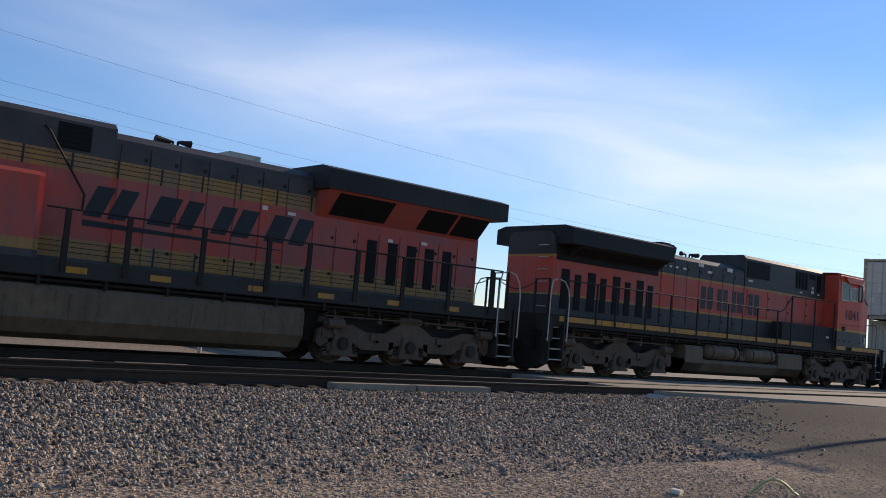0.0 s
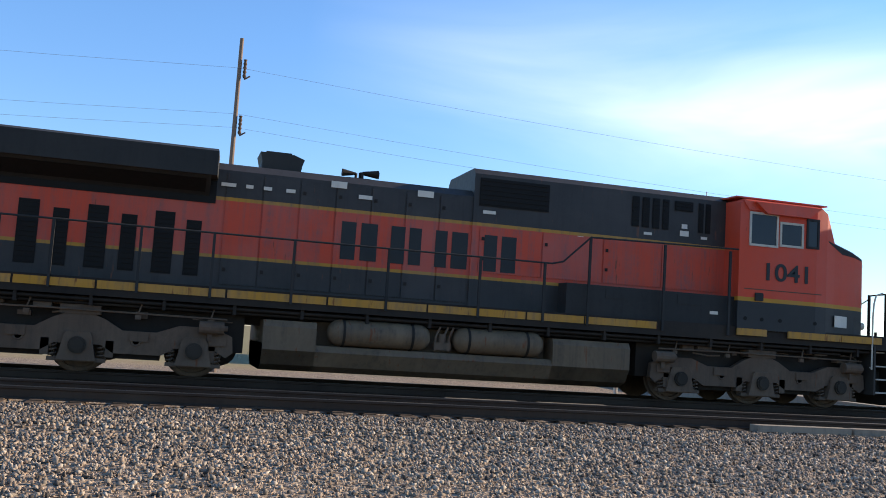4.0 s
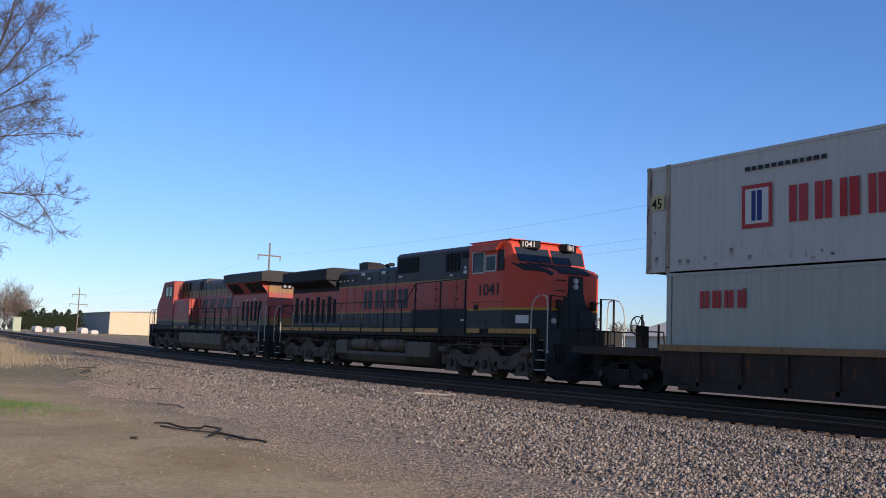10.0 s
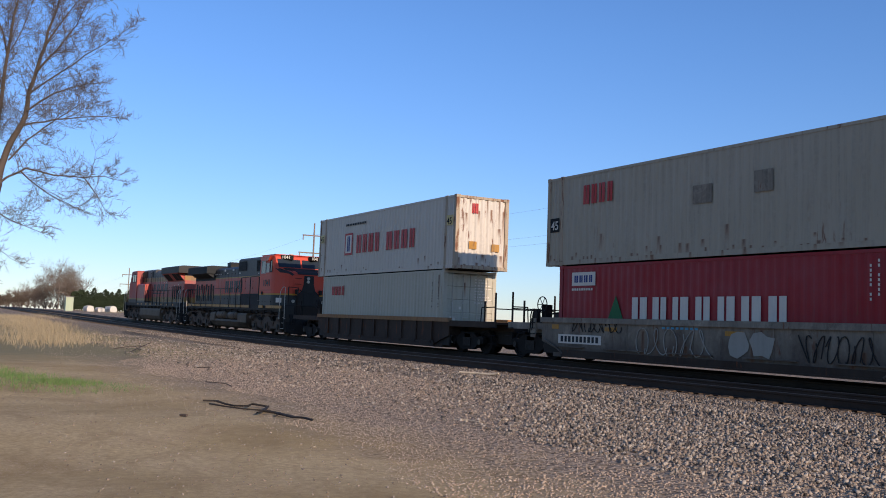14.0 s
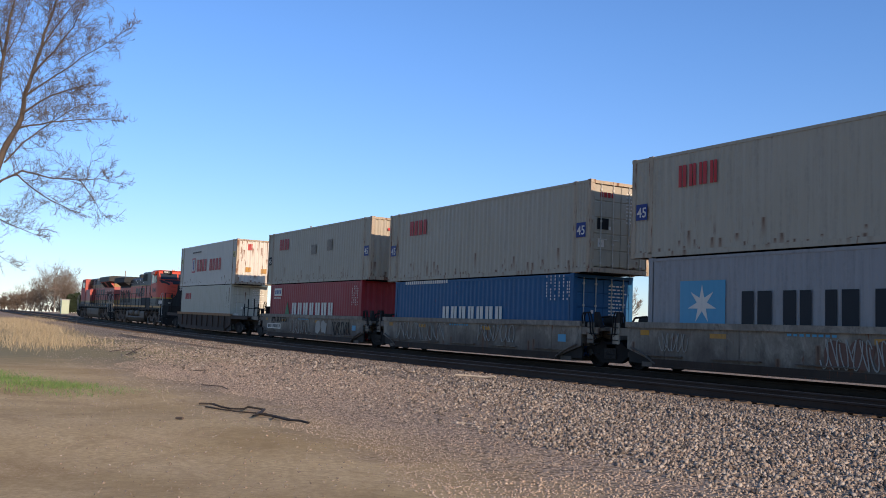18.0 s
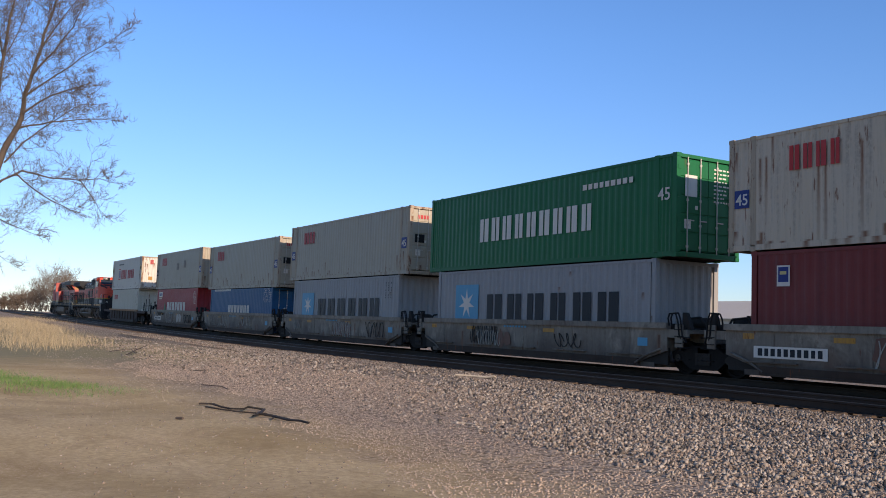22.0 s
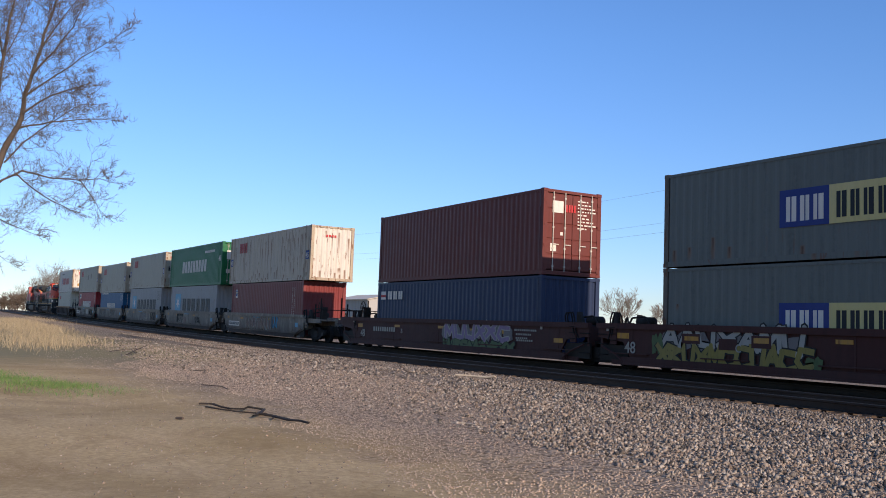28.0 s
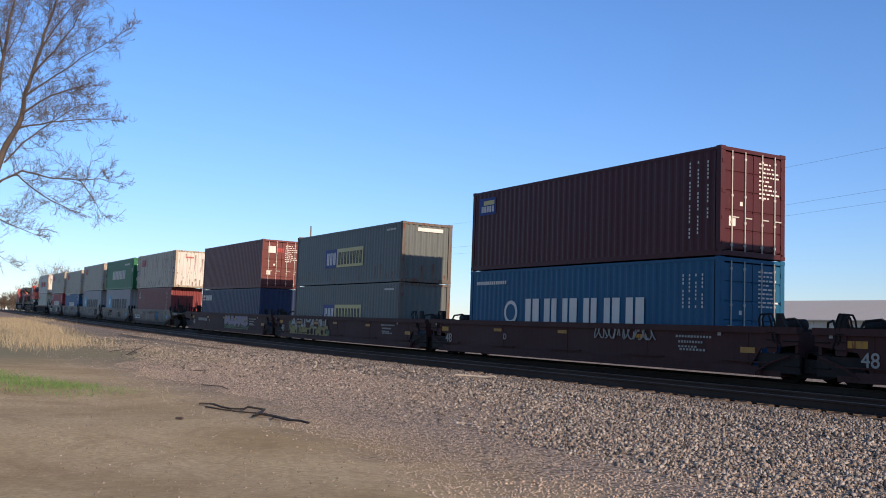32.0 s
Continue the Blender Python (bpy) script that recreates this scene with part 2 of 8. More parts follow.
ORANGE = (0.72, 0.080, 0.034)
GREEN = (0.023, 0.029, 0.033)
YELLOW = (0.56, 0.29, 0.022)
M = {
    "hood_two": paint("hood livery orange green", GREEN, 0.5, 0.5, 0.30, ((2.30, YELLOW), (2.365, ORANGE), (3.42, YELLOW), (3.49, GREEN)), 0.05, fade=0.2, film=0.22),
    "cab_two": paint("cab livery orange green", GREEN, 0.5, 0.08, 0.05, ((2.28, YELLOW), (2.37, ORANGE)), 0.0, fade=0.12, film=0.12),
    "hood_one": paint("hood livery orange yellow", (0.024, 0.030, 0.032), 0.5, 0.5, 0.25, ((1.80, YELLOW), (2.18, ORANGE), (3.49, YELLOW), (3.84, (0.026, 0.034, 0.036))), 0.05, fade=0.3, film=0.44),
    "cab_one": paint("cab livery orange grey", (0.024, 0.030, 0.032), 0.62, 0.3, 0.0, ((1.95, YELLOW), (2.05, ORANGE)), 0.03, fade=0.3, film=0.44),
    "cabinet_one": paint("cabinet orange over yellow", (0.024, 0.030, 0.032), 0.5, 0.4, 0.2, ((1.86, YELLOW), (2.06, ORANGE)), 0.05, film=0.40),
    "orange": paint("orange paint", ORANGE, 0.4, 0.2, film=0.08),
    "green": paint("dark green paint", GREEN, 0.75, 0.3, 0.0, (), 0.06, film=0.07),
    "grey_dark": paint("dark grey paint", (0.022, 0.026, 0.027), 0.6, 0.3, 0.0, (), 0.12, film=0.08),
    "yellow": paint("yellow sill paint", (0.52, 0.27, 0.03), 0.5, 0.6, 0.55, (), 0.20),
    "black": paint("black underframe", (0.018, 0.016, 0.015), 0.7, 0.3, 0.0, (), 0.15),
    "truck": paint("grimy truck casting", (0.112, 0.080, 0.062), 0.8, 0.6, 0.3, (), 0.45, patchy=0.5),
    # freight truck casting: the deep shade under the cars is in its colour
    "truck_shade": paint("sooty freight truck casting", (0.013, 0.011, 0.010), 0.8, 0.4, 0.0, (), 0.06),
    "tank": paint("dusty grey tank", (0.150, 0.115, 0.080), 0.65, 0.6, 0.45, (), 0.4, patchy=0.35),
    "rail_white": paint("worn white handrail", (0.55, 0.55, 0.52), 0.5, 0.3, 0.1),
    "grille": paint("black grille", (0.011, 0.011, 0.011), 0.7, 0.1),
    "white": paint("white decal", (0.72, 0.72, 0.70), 0.5, 0.15),
    "navy_letter": paint("dark letter paint", (0.018, 0.028, 0.034), 0.5, 0.15, film=0.10),
    "ink": paint("dark blue lettering ink", (0.014, 0.019, 0.027), 0.5, 0.12),
    "red_letter": paint("red letter paint", (0.50, 0.035, 0.035), 0.5, 0.15),
    "blue_letter": paint("blue letter paint", (0.022, 0.045, 0.24), 0.5, 0.15),
    "star_blue": paint("light blue emblem", (0.09, 0.36, 0.60), 0.5, 0.1),
    "pale_yellow": paint("pale yellow letter paint", (0.62, 0.56, 0.26), 0.5, 0.15),
    "box_white": paint("weathered white container", (0.61, 0.60, 0.565), 0.5, 0.18, 0.5, foot=True, runs=((0.20, .22, .6, .14), (0.05, .3, 2.9, .10))),
    # more rust than the sides, and a lighter white for the sun on it
    "end_sunlit": paint("rust streaked white end wall", (0.66, 0.65, 0.62), 0.5, 0.25, 0.62, stain=(0.15, 0.062, 0.026), runs=((0.62, .2, .75, .45), (0.45, 2.2, 2.88, .6), (0.25, .6, 2.3, .2))),
    "box_offwhite": paint("weathered off white container", (0.49, 0.495, 0.435), 0.5, 0.2, 0.3, foot=True, runs=((0.05, 2.3, 2.8, .45), (0.06, .3, .8, .12))),
    "box_beige": paint("weathered beige container", (0.42, 0.395, 0.33), 0.5, 0.22, 0.6, foot=True, stain=(0.12, 0.056, 0.030), runs=((0.20, .22, 1.0, .30), (0.30, .18, .45, .14))),
    "box_rusty": paint("rusty cream container", (0.57, 0.505, 0.415), 0.55, 0.36, 0.56, stain=(0.20, 0.072, 0.028), runs=((0.18, .4, 2.4, .5), (0.45, 2.3, 2.88, 1.1), (0.5, .2, .7, .3))),
    "box_grey": paint("light blue grey container", (0.315, 0.33, 0.36), 0.5, 0.25, 0.4, foot=True, runs=((0.10, .3, 2.7, .10),)),
    "box_red": paint("crimson container", (0.34, 0.022, 0.030), 0.5, 0.25, 0.15),
    "box_oxide": paint("oxide red container", (0.20, 0.036, 0.034), 0.5, 0.25, 0.15),
    "box_brown": paint("brown red container", (0.150, 0.037, 0.029), 0.5, 0.25, 0.15),
    "box_maroon": paint("dark maroon container", (0.075, 0.017, 0.020), 0.5, 0.25, 0.15),
    "box_blue": paint("blue container", (0.010, 0.100, 0.26), 0.5, 0.25, 0.15),
    "box_navy": paint("navy container", (0.024, 0.042, 0.105), 0.5, 0.25, 0.15),
    "box_teal": paint("sea blue container", (0.010, 0.105, 0.22), 0.5, 0.25, 0.15),
    "box_green": paint("green container", (0.010, 0.15, 0.055), 0.48, 0.2, 0.08),
    "box_slate": paint("slate container", (0.140, 0.165, 0.165), 0.5, 0.3, 0.6, foot=True, runs=((0.16, .35, .85, .5), (0.05, 1.6, 2.5, .18))),
    "post_rust": paint("rust stained corner post", (0.44, 0.38, 0.30), 0.7, 0.4, 0.85),
    "post_slate": paint("rusted slate post", (0.150, 0.140, 0.125), 0.7, 0.4, 0.95),
    "well_grey": paint("weathered grey well car", (0.26, 0.245, 0.215), 0.65, 0.6, 0.35, (), 0.50, patchy=0.8, runs=((0.12, .55, 1.2, .6),), mud=.75),
    "well_brown": paint("red brown well car", (0.062, 0.020, 0.018), 0.65, 0.35, 0.15, (), 0.08, patchy=0.15),
    "well_rust": paint("brown rusty well car", (0.042, 0.026, 0.019), 0.75, 0.4, 0.5, (), 0.22, patchy=.25),
    "well_edge": paint("ochre top chord", (0.36, 0.20, 0.085), 0.7, 0.4, 0.5, (), 0.2),
    "graffiti_lime": paint("lime spray paint", (0.27, 0.225, 0.055), 0.5, 0.35),
    "graffiti_green": paint("green spray paint", (0.085, 0.14, 0.06), 0.5, 0.3),
    "graffiti_pale": paint("pale spray paint", (0.36, 0.37, 0.36), 0.5, 0.2),
    "graffiti_haze": paint("grey spray paint", (0.17, 0.165, 0.175), 0.5, 0.3),
    "graffiti_red": paint("faded red spray paint", (0.16, 0.085, 0.065), 0.5, 0.2),
    "graffiti_black": paint("black spray paint", (0.02, 0.02, 0.022), 0.5, 0.1),
    "graffiti_violet": paint("violet spray paint", (0.25, 0.19, 0.33), 0.5, 0.2),
    "glass": glass("tinted cab glass"),
    "lamp_glass": glow("headlight glass", (0.8, 0.77, 0.70), 0.12),
    "cap": paint("greasy bearing cap", (0.020, 0.017, 0.014), 0.55, 0.3, 0.0, (), 0.25),
    "rubber": paint("rubber hose", (0.012, 0.012, 0.012), 0.7, 0.1),
}

# ---- building helpers ----
def box(bm, x0, x1, y0, y1, z0, z1):
    v = [bm.verts.new(p) for p in ((x0, y0, z0), (x1, y0, z0), (x1, y1, z0), (x0, y1, z0), (x0, y0, z1), (x1, y0, z1), (x1, y1, z1), (x0, y1, z1))]
    for f in ((0, 3, 2, 1), (4, 5, 6, 7), (0, 1, 5, 4), (1, 2, 6, 5), (2, 3, 7, 6), (3, 0, 4, 7)):
        bm.faces.new([v[i] for i in f])
    return bm


def chamfer(bm, x0, x1, y0, y1, z0, z1, b):
    """A box whose twelve edges are cut off by b."""
    prism(bm, [(x0 + b, z0), (x1 - b, z0), (x1, z0 + b), (x1, z1 - b), (x1 - b, z1), (x0 + b, z1), (x0, z1 - b), (x0, z0 + b)], y0, y1)
    return bm


def prism(bm, outline, y0, y1, taper=None):
    """An outline in x and z, drawn out from y0 to y1."""
    a = [bm.verts.new((x, y0, z)) for x, z in outline]
    b = [bm.verts.new((x, y1, z)) for x, z in outline]
    n = len(a)
    bm.faces.new(a)
    bm.faces.new(b[::-1])
    for i in range(n):
        bm.faces.new((a[i], b[i], b[(i + 1) % n], a[(i + 1) % n]))
    return bm


def along(bm, outline, x0, x1):
    """An outline in y and z, drawn out from x0 to x1."""
    a = [bm.verts.new((x0, y, z)) for y, z in outline]
    b = [bm.verts.new((x1, y, z)) for y, z in outline]
    n = len(a)
    bm.faces.new(a[::-1])
    bm.faces.new(b)
    for i in range(n):
        bm.faces.new((a[i], a[(i + 1) % n], b[(i + 1) % n], b[i]))
    return bm


def rod(bm, p, q, r, seg=8, r2=None):
    p, q = Vector(p), Vector(q)
    d = (q - p).normalized()
    u = d.orthogonal().normalized()
    w = d.cross(u)
    r2 = r if r2 is None else r2
    ring = []
    for c, rad in ((p, r), (q, r2)):
        ring.append([bm.verts.new(c + rad * (math.cos(2 * math.pi * i / seg) * u + math.sin(2 * math.pi * i / seg) * w)) for i in range(seg)])
    for i in range(seg):
        bm.faces.new((ring[0][i], ring[0][(i + 1) % seg], ring[1][(i + 1) % seg], ring[1][i]))
    bm.faces.new(ring[0][::-1])
    bm.faces.new(ring[1])
    return bm


def pipe(bm, pts, r, seg=7):
    for a, b in zip(pts[:-1], pts[1:]):
        rod(bm, a, b, r, seg)
    return bm


def lathe(bm, profile, seg=24, axis="y"):
    """Rings of (place on the axis, radius) turned round the axis."""
    rings = []
    for c, r in profile:
        ring = []
        for i in range(seg):
            a = 2 * math.pi * i / seg
            u, w = r * math.cos(a), r * math.sin(a)
            ring.append(bm.verts.new({"y": (u, c, w), "x": (c, u, w), "z": (u, w, c)}[axis]))
        rings.append(ring)
    for a, b in zip(rings[:-1], rings[1:]):
        for i in range(seg):
            bm.faces.new((a[i], a[(i + 1) % seg], b[(i + 1) % seg], b[i]))
    bm.faces.new(rings[0][::-1])
    bm.faces.new(rings[-1])
    return bm


def tidy(bm):
    bmesh.ops.recalc_face_normals(bm, faces=bm.faces[:])


def mesh_of(name, bm, material, smooth=False):
    tidy(bm)
    me = bpy.data.meshes.new(name)
    bm.to_mesh(me)
    bm.free()
    me.materials.append(material)
    if smooth:
        me.polygons.foreach_set("use_smooth", [True] * len(me.polygons))
    return me


def part(name, bm, material, parent=None, label="", smooth=False, at=None):
    ob = new(name, mesh_of(name, bm, material, smooth))
    ob.parent = parent
    if at is not None:
        ob.matrix_basis = at
    if label:
        ob["label"] = label
    return ob


def again(ob, at):
    """Another part like ob, on the same mesh, under the same parent."""
    o = new(ob.name.split(".")[0], ob.data)
    o.parent = ob.parent
    o.matrix_basis = at
    if "label" in ob:
        o["label"] = ob["label"]
    return o


def bmnew():
    return bmesh.new()


def lettering(name, text, size, material, parent, at, label="", bold=0.008):
    c = bpy.data.curves.new(name, "FONT")
    c.body = text
    c.size = size
    c.extrude = 0.003
    c.offset = bold * size
    c.align_x = "LEFT"
    c.materials.append(material)
    o = new(name, c)
    o.parent = parent
    o.matrix_basis = at
    if label:
        o["label"] = label
    return o


def facing(x, y, z, side=-1):
    """The pose of writing on an upright face that looks to -y (side -1) or to +y (side 1)."""
    return pose(x, y, z, 90, 0, 0 if side < 0 else 180)


def bars(name, parent, x0, x1, z0, z1, y, count, material, label="", slant=0.0, gap=0.24):
    """Plain upright bars in the place of a brand name, two for each character; large ones are parts of their own."""
    single = z1 - z0 > .3 and count < 12
    bm = bmnew()
    w = (x1 - x0) / count
    th = 0.006 if y > 0 else -0.006
    tall = z1 - z0
    for i in range(count):
        narrow = (0.0, .10, .04, .14, .06)[i % 5] * w
        a = x0 + w * i + w * gap / 2 + narrow / 2
        b = x0 + w * (i + 1) - w * gap / 2 - narrow / 2
        split = (.40, .46, .36, .43, .39)[i % 5]
        for f0, f1 in ((0, split), (split + .14, 1)) if tall > .2 else ((0, 1),):
            pts = [(a + (b - a) * f, z) for f, z in ((f0, z0), (f1, z0), (f1, z1), (f0, z1))]
            prism(bm, [(px + slant * (pz - z0) / tall, pz) for px, pz in pts], y, y + th)
        if single:
            part(name, bm, material, parent, label)
            bm = bmnew()
    if single:
        bm.free()
    else:
        tagged(part(name, bm, material, parent, label), kind="stuff")

# ---- ground and tracks ----
FAR_Y, NEAR_Y = 19.39, 15.1
GAUGE = 0.7525


def rise(x):
    """The line climbs gently down the left of the place."""
    s = np.maximum(0, -np.asarray(x, float) - 35)
    f = .0085 * s * s / (s + 25)
    return f / (1 + (f / 1.6) ** 4) ** .25


def swing(x):
    """... and bends slightly away from the lot."""
    s = np.maximum(0, -np.asarray(x, float) - 60)
    return np.where(s < 150, 1.25e-4 * s * s, 1.25e-4 * 150 * (2 * s - 150))


def ground_z(x, y):
    """The ballast bed, its shoulder towards the dirt track, and slight unevenness."""
    x, y = np.asarray(x, float), np.asarray(y, float)
    y = y - np.minimum(swing(x), 12)
    t = np.clip((y - 6.0) / 7.0, 0, 1)
    z = -0.46 + 0.24 * t * t * (3 - 2 * t)
    back = np.clip((y - 21.6) / 4.0, 0, 1)
    z = z - 0.55 * back * back * (3 - 2 * back)
    z = z + 0.025 * np.sin(x * 0.9 + 1.3 * np.sin(y * 0.7)) * np.clip((12.5 - y) / 6, 0, 1)
    road = np.clip((x - 13.0) / 6.0, 0, 1) * np.clip((14.5 - y) / 3, 0, 1)
    z = z * (1 - road) + road * (-0.32 + 0.25 * np.clip((y - 9.5 + (x - 19) * 0.42) / 3.5, 0, 1))
    near = np.clip((60 - np.abs(x)) / 30, 0, 1)
    behind = -0.75 + .55 * np.clip((-x - 80) / 60, 0, 1)
    # two long low ridges where the ballast was dumped
    ridge = .07 * np.exp(-((y - 11.6 - .3 * np.sin(x * .21)) / .55) ** 2) - .06 * np.exp(-((y - 12.7) / .5) ** 2)
    z = z + ridge * np.clip((18 - x) / 4, 0, 1) * np.clip((x + 70) / 20, 0, 1)
    return z * near + (1 - near) * np.where(y > 23, behind, np.where(y > 12, -0.22, -0.46)) + rise(x)


def ground_material():
    m, n, l, bs = nodes_of("ground dirt and gravel")
    geo = n.new("ShaderNodeNewGeometry")
    pos = geo.outputs["Position"]
    sep = n.new("ShaderNodeSeparateXYZ")
    l.new(pos, sep.inputs[0])
    X, Y = sep.outputs["X"], sep.outputs["Y"]
    wob = noise_node(n, l, pos, 0.35, 4)
    wob2 = noise_node(n, l, pos, 1.7, 5, 0.65)
    fine = noise_node(n, l, pos, 14.0, 6, 0.75)
    grit = noise_node(n, l, pos, 60.0, 3, 0.7)
    dirt = mix_node(n, l, span(n, l, wob, 0.35, 0.65), (0.41, 0.290, 0.138), (0.61, 0.452, 0.245))
    dirt = mix_node(n, l, span(n, l, fine, 0.35, 0.75), dirt, (0.30, 0.205, 0.100))
    dirt = mix_node(n, l, math_node(n, l, "MULTIPLY", span(n, l, grit, 0.66, 0.74), 0.7), dirt, (0.56, 0.46, 0.34))
    worn = noise_node(n, l, pos, 0.85, 6, 0.7, 0.9)
    dirt = mix_node(n, l, math_node(n, l, "MULTIPLY", span(n, l, worn, 0.50, 0.68), 0.55), dirt, (0.27, 0.180, 0.085))
    drift = math_node(n, l, "MULTIPLY", span(n, l, noise_node(n, l, pos, 0.6, 5, 0.65, 0.3), 0.50, 0.64), span(n, l, noise_node(n, l, pos, 34.0, 4, 0.75), 0.52, 0.62))
    dirt = mix_node(n, l, math_node(n, l, "MULTIPLY", drift, 0.6), dirt, (0.55, 0.385, 0.255))
    # the dirt turns darker and greyer towards the right
    drive = span(n, l, math_node(n, l, "ADD", X, math_node(n, l, "MULTIPLY", wob2, 4.0)), 6.0, 12.0)
    dark_dirt = mix_node(n, l, span(n, l, fine, 0.35, 0.7), (0.066, 0.056, 0.045), (0.105, 0.089, 0.070))
    dirt = mix_node(n, l, drive, dirt, dark_dirt)
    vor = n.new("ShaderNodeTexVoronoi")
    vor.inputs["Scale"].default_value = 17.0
    l.new(pos, vor.inputs["Vector"])
    tone = n.new("ShaderNodeSeparateColor")
    l.new(vor.outputs["Color"], tone.inputs["Color"])
    stone = mix_node(n, l, tone.outputs["Red"], (0.27, 0.200, 0.138), (0.52, 0.410, 0.295))
    stone = mix_node(n, l, math_node(n, l, "MULTIPLY", tone.outputs["Green"], 0.5), stone, (0.40, 0.295, 0.205))
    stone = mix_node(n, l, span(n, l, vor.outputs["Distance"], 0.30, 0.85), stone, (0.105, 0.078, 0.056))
    # gravel lies on the bank beside the tracks; its edge wanders
    edge = math_node(n, l, "ADD", Y, math_node(n, l, "MULTIPLY", math_node(n, l, "SUBTRACT", wob2, 0.5), 3.2))
    gravel = span(n, l, edge, 4.2, 6.6)
    gravel = math_node(n, l, "MULTIPLY", gravel, span(n, l, math_node(n, l, "SUBTRACT", 0.0, Y), -44.0, -38.0))
    right = span(n, l, math_node(n, l, "ADD", X, math_node(n, l, "MULTIPLY", wob2, 3.0)), 16.5, 13.5)
    gravel = math_node(n, l, "MULTIPLY", gravel, math_node(n, l, "MAXIMUM", right, span(n, l, Y, 12.5, 13.5)))
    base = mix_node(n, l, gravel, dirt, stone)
    # dry grass behind the tracks and down the line, green patches in the dirt
    grass = mix_node(n, l, span(n, l, fine, 0.3, 0.7), (0.29, 0.235, 0.14), (0.20, 0.18, 0.09))
    behind = span(n, l, math_node(n, l, "ADD", Y, math_node(n, l, "MULTIPLY", wob2, 4.0)), 40.0, 47.0)
    base = mix_node(n, l, behind, base, grass)
    front = math_node(n, l, "MULTIPLY", span(n, l, math_node(n, l, "SUBTRACT", math_node(n, l, "MULTIPLY", wob2, 10.0), X), 33.0, 40.0), span(n, l, Y, 12.6, 9.5))
    base = mix_node(n, l, front, base, grass)
    l.new(base, bs.inputs["Base Color"])
    bs.inputs["Roughness"].default_value = 0.95
    bs.inputs["Specular IOR Level"].default_value = 0.05
    h = math_node(n, l, "ADD", fine, math_node(n, l, "MULTIPLY", math_node(n, l, "SUBTRACT", 0.6, vor.outputs["Distance"]), math_node(n, l, "MULTIPLY", gravel, 1.6)))
    bump(n, l, bs, h, 0.55, 0.03)
    return m


def make_ground():
    xs = np.unique(np.concatenate([np.linspace(-3000, -400, 12), np.linspace(-400, -120, 57), np.linspace(-120, -40, 41), np.linspace(-40, 40, 201), np.linspace(40, 120, 41), np.linspace(120, 3000, 13)]))
    ys = np.unique(np.concatenate([np.linspace(-3000, -60, 10), np.linspace(-60, -10, 18), np.linspace(-10, 30, 101), np.linspace(30, 90, 25), np.linspace(90, 3000, 10)]))
    gx, gy = np.meshgrid(xs, ys)
    gz = ground_z(gx, gy)
    v = np.stack([gx.ravel(), gy.ravel(), gz.ravel()], 1)
    w = len(xs)
    f = [(j * w + i, j * w + i + 1, (j + 1) * w + i + 1, (j + 1) * w + i) for j in range(len(ys) - 1) for i in range(w - 1)]
    me = bpy.data.meshes.new("ground")
    me.from_pydata(v.tolist(), [], f)
    me.polygons.foreach_set("use_smooth", [True] * len(f))
    me.materials.append(ground_material())
    return tagged(new("ground", me), "dry dirt lot running into grey and pink gravel beside the tracks", "ground", kind="structure")


make_ground()

STEEL = paint("rusty rail side", (0.040, 0.026, 0.020), 0.75, 0.3, 0.0, (), 0.25)
RAILHEAD = paint("worn rail head", (0.10, 0.095, 0.09), 0.5, 0.1, 0.0, (), 0.0, 0.8)
TIE_M = paint("weathered timber tie", (0.085, 0.062, 0.045), 0.85, 0.5, 0.0, (), 0.3)


LINE = [500.0, 60.0, -35.0] + [-35.0 - 6 * k for k in range(1, 60)] + [-500.0, -900.0]


def swept(bm, outline):
    """An outline in y and z, drawn along the line of the track."""
    rings = [[bm.verts.new((x, y + float(swing(x)), z + float(rise(x)))) for y, z in outline] for x in LINE]
    n = len(outline)
    for a, b in zip(rings[:-1], rings[1:]):
        for i in range(n):
            bm.faces.new((a[i], b[i], b[(i + 1) % n], a[(i + 1) % n]))
    bm.faces.new(rings[0])
    bm.faces.new(rings[-1][::-1])


def make_track(name, yc, label, first, last):
    track = tagged(new(name), label, "railway track", kind="structure")
    track.location = (0, yc, 0)
    for side in (-1, 1):
        c = side * GAUGE
        bm = bmnew()
        swept(bm, [(c - .07, -.185), (c + .07, -.185), (c + .07, -.172), (c + .012, -.15), (c + .010, -.05), (c + .036, -.04), (c + .036, -.008),
                   (c - .036, -.008), (c - .036, -.04), (c - .010, -.05), (c - .012, -.15), (c - .07, -.172)])
        rail = part("rail", bm, STEEL, track, "rust-brown steel rail")
        bm = bmnew()
        swept(bm, [(c - .030, -.008), (c + .030, -.008), (c + .026, 0), (c - .026, 0)])
        part("rail_head", bm, RAILHEAD, rail, "polished running surface")
    bm = bmnew()
    box(bm, -.115, .115, -1.3, 1.3, -.36, -.188)
    for s in (-GAUGE, GAUGE):
        box(bm, -.09, .09, s - .18, s + .18, -.188, -.176)
    tie = None
    x = first
    rnd = random.Random(int(yc * 10))
    while x < last:
        at = pose(x + rnd.uniform(-.03, .03), float(swing(x)) + rnd.uniform(-.05, .05), float(rise(x)) + rnd.uniform(-.012, .008), 0, 0, rnd.uniform(-1, 1))
        if tie is None:
            tie = part("tie", bm, TIE_M, track, at=at)
        else:
            again(tie, at)
        x += 0.53
    rows = bmnew()
    for a, b in ((-260, first - .4), (last, 90)):
        x = a
        while x < b:
            w, h = float(swing(x)), float(rise(x))
            box(rows, x - .115, x + .115, w - 1.3, w + 1.3, h - .36, h - .19)
            x += 0.53
    tagged(part("far_ties", rows, TIE_M, track), kind="stuff")
    return track


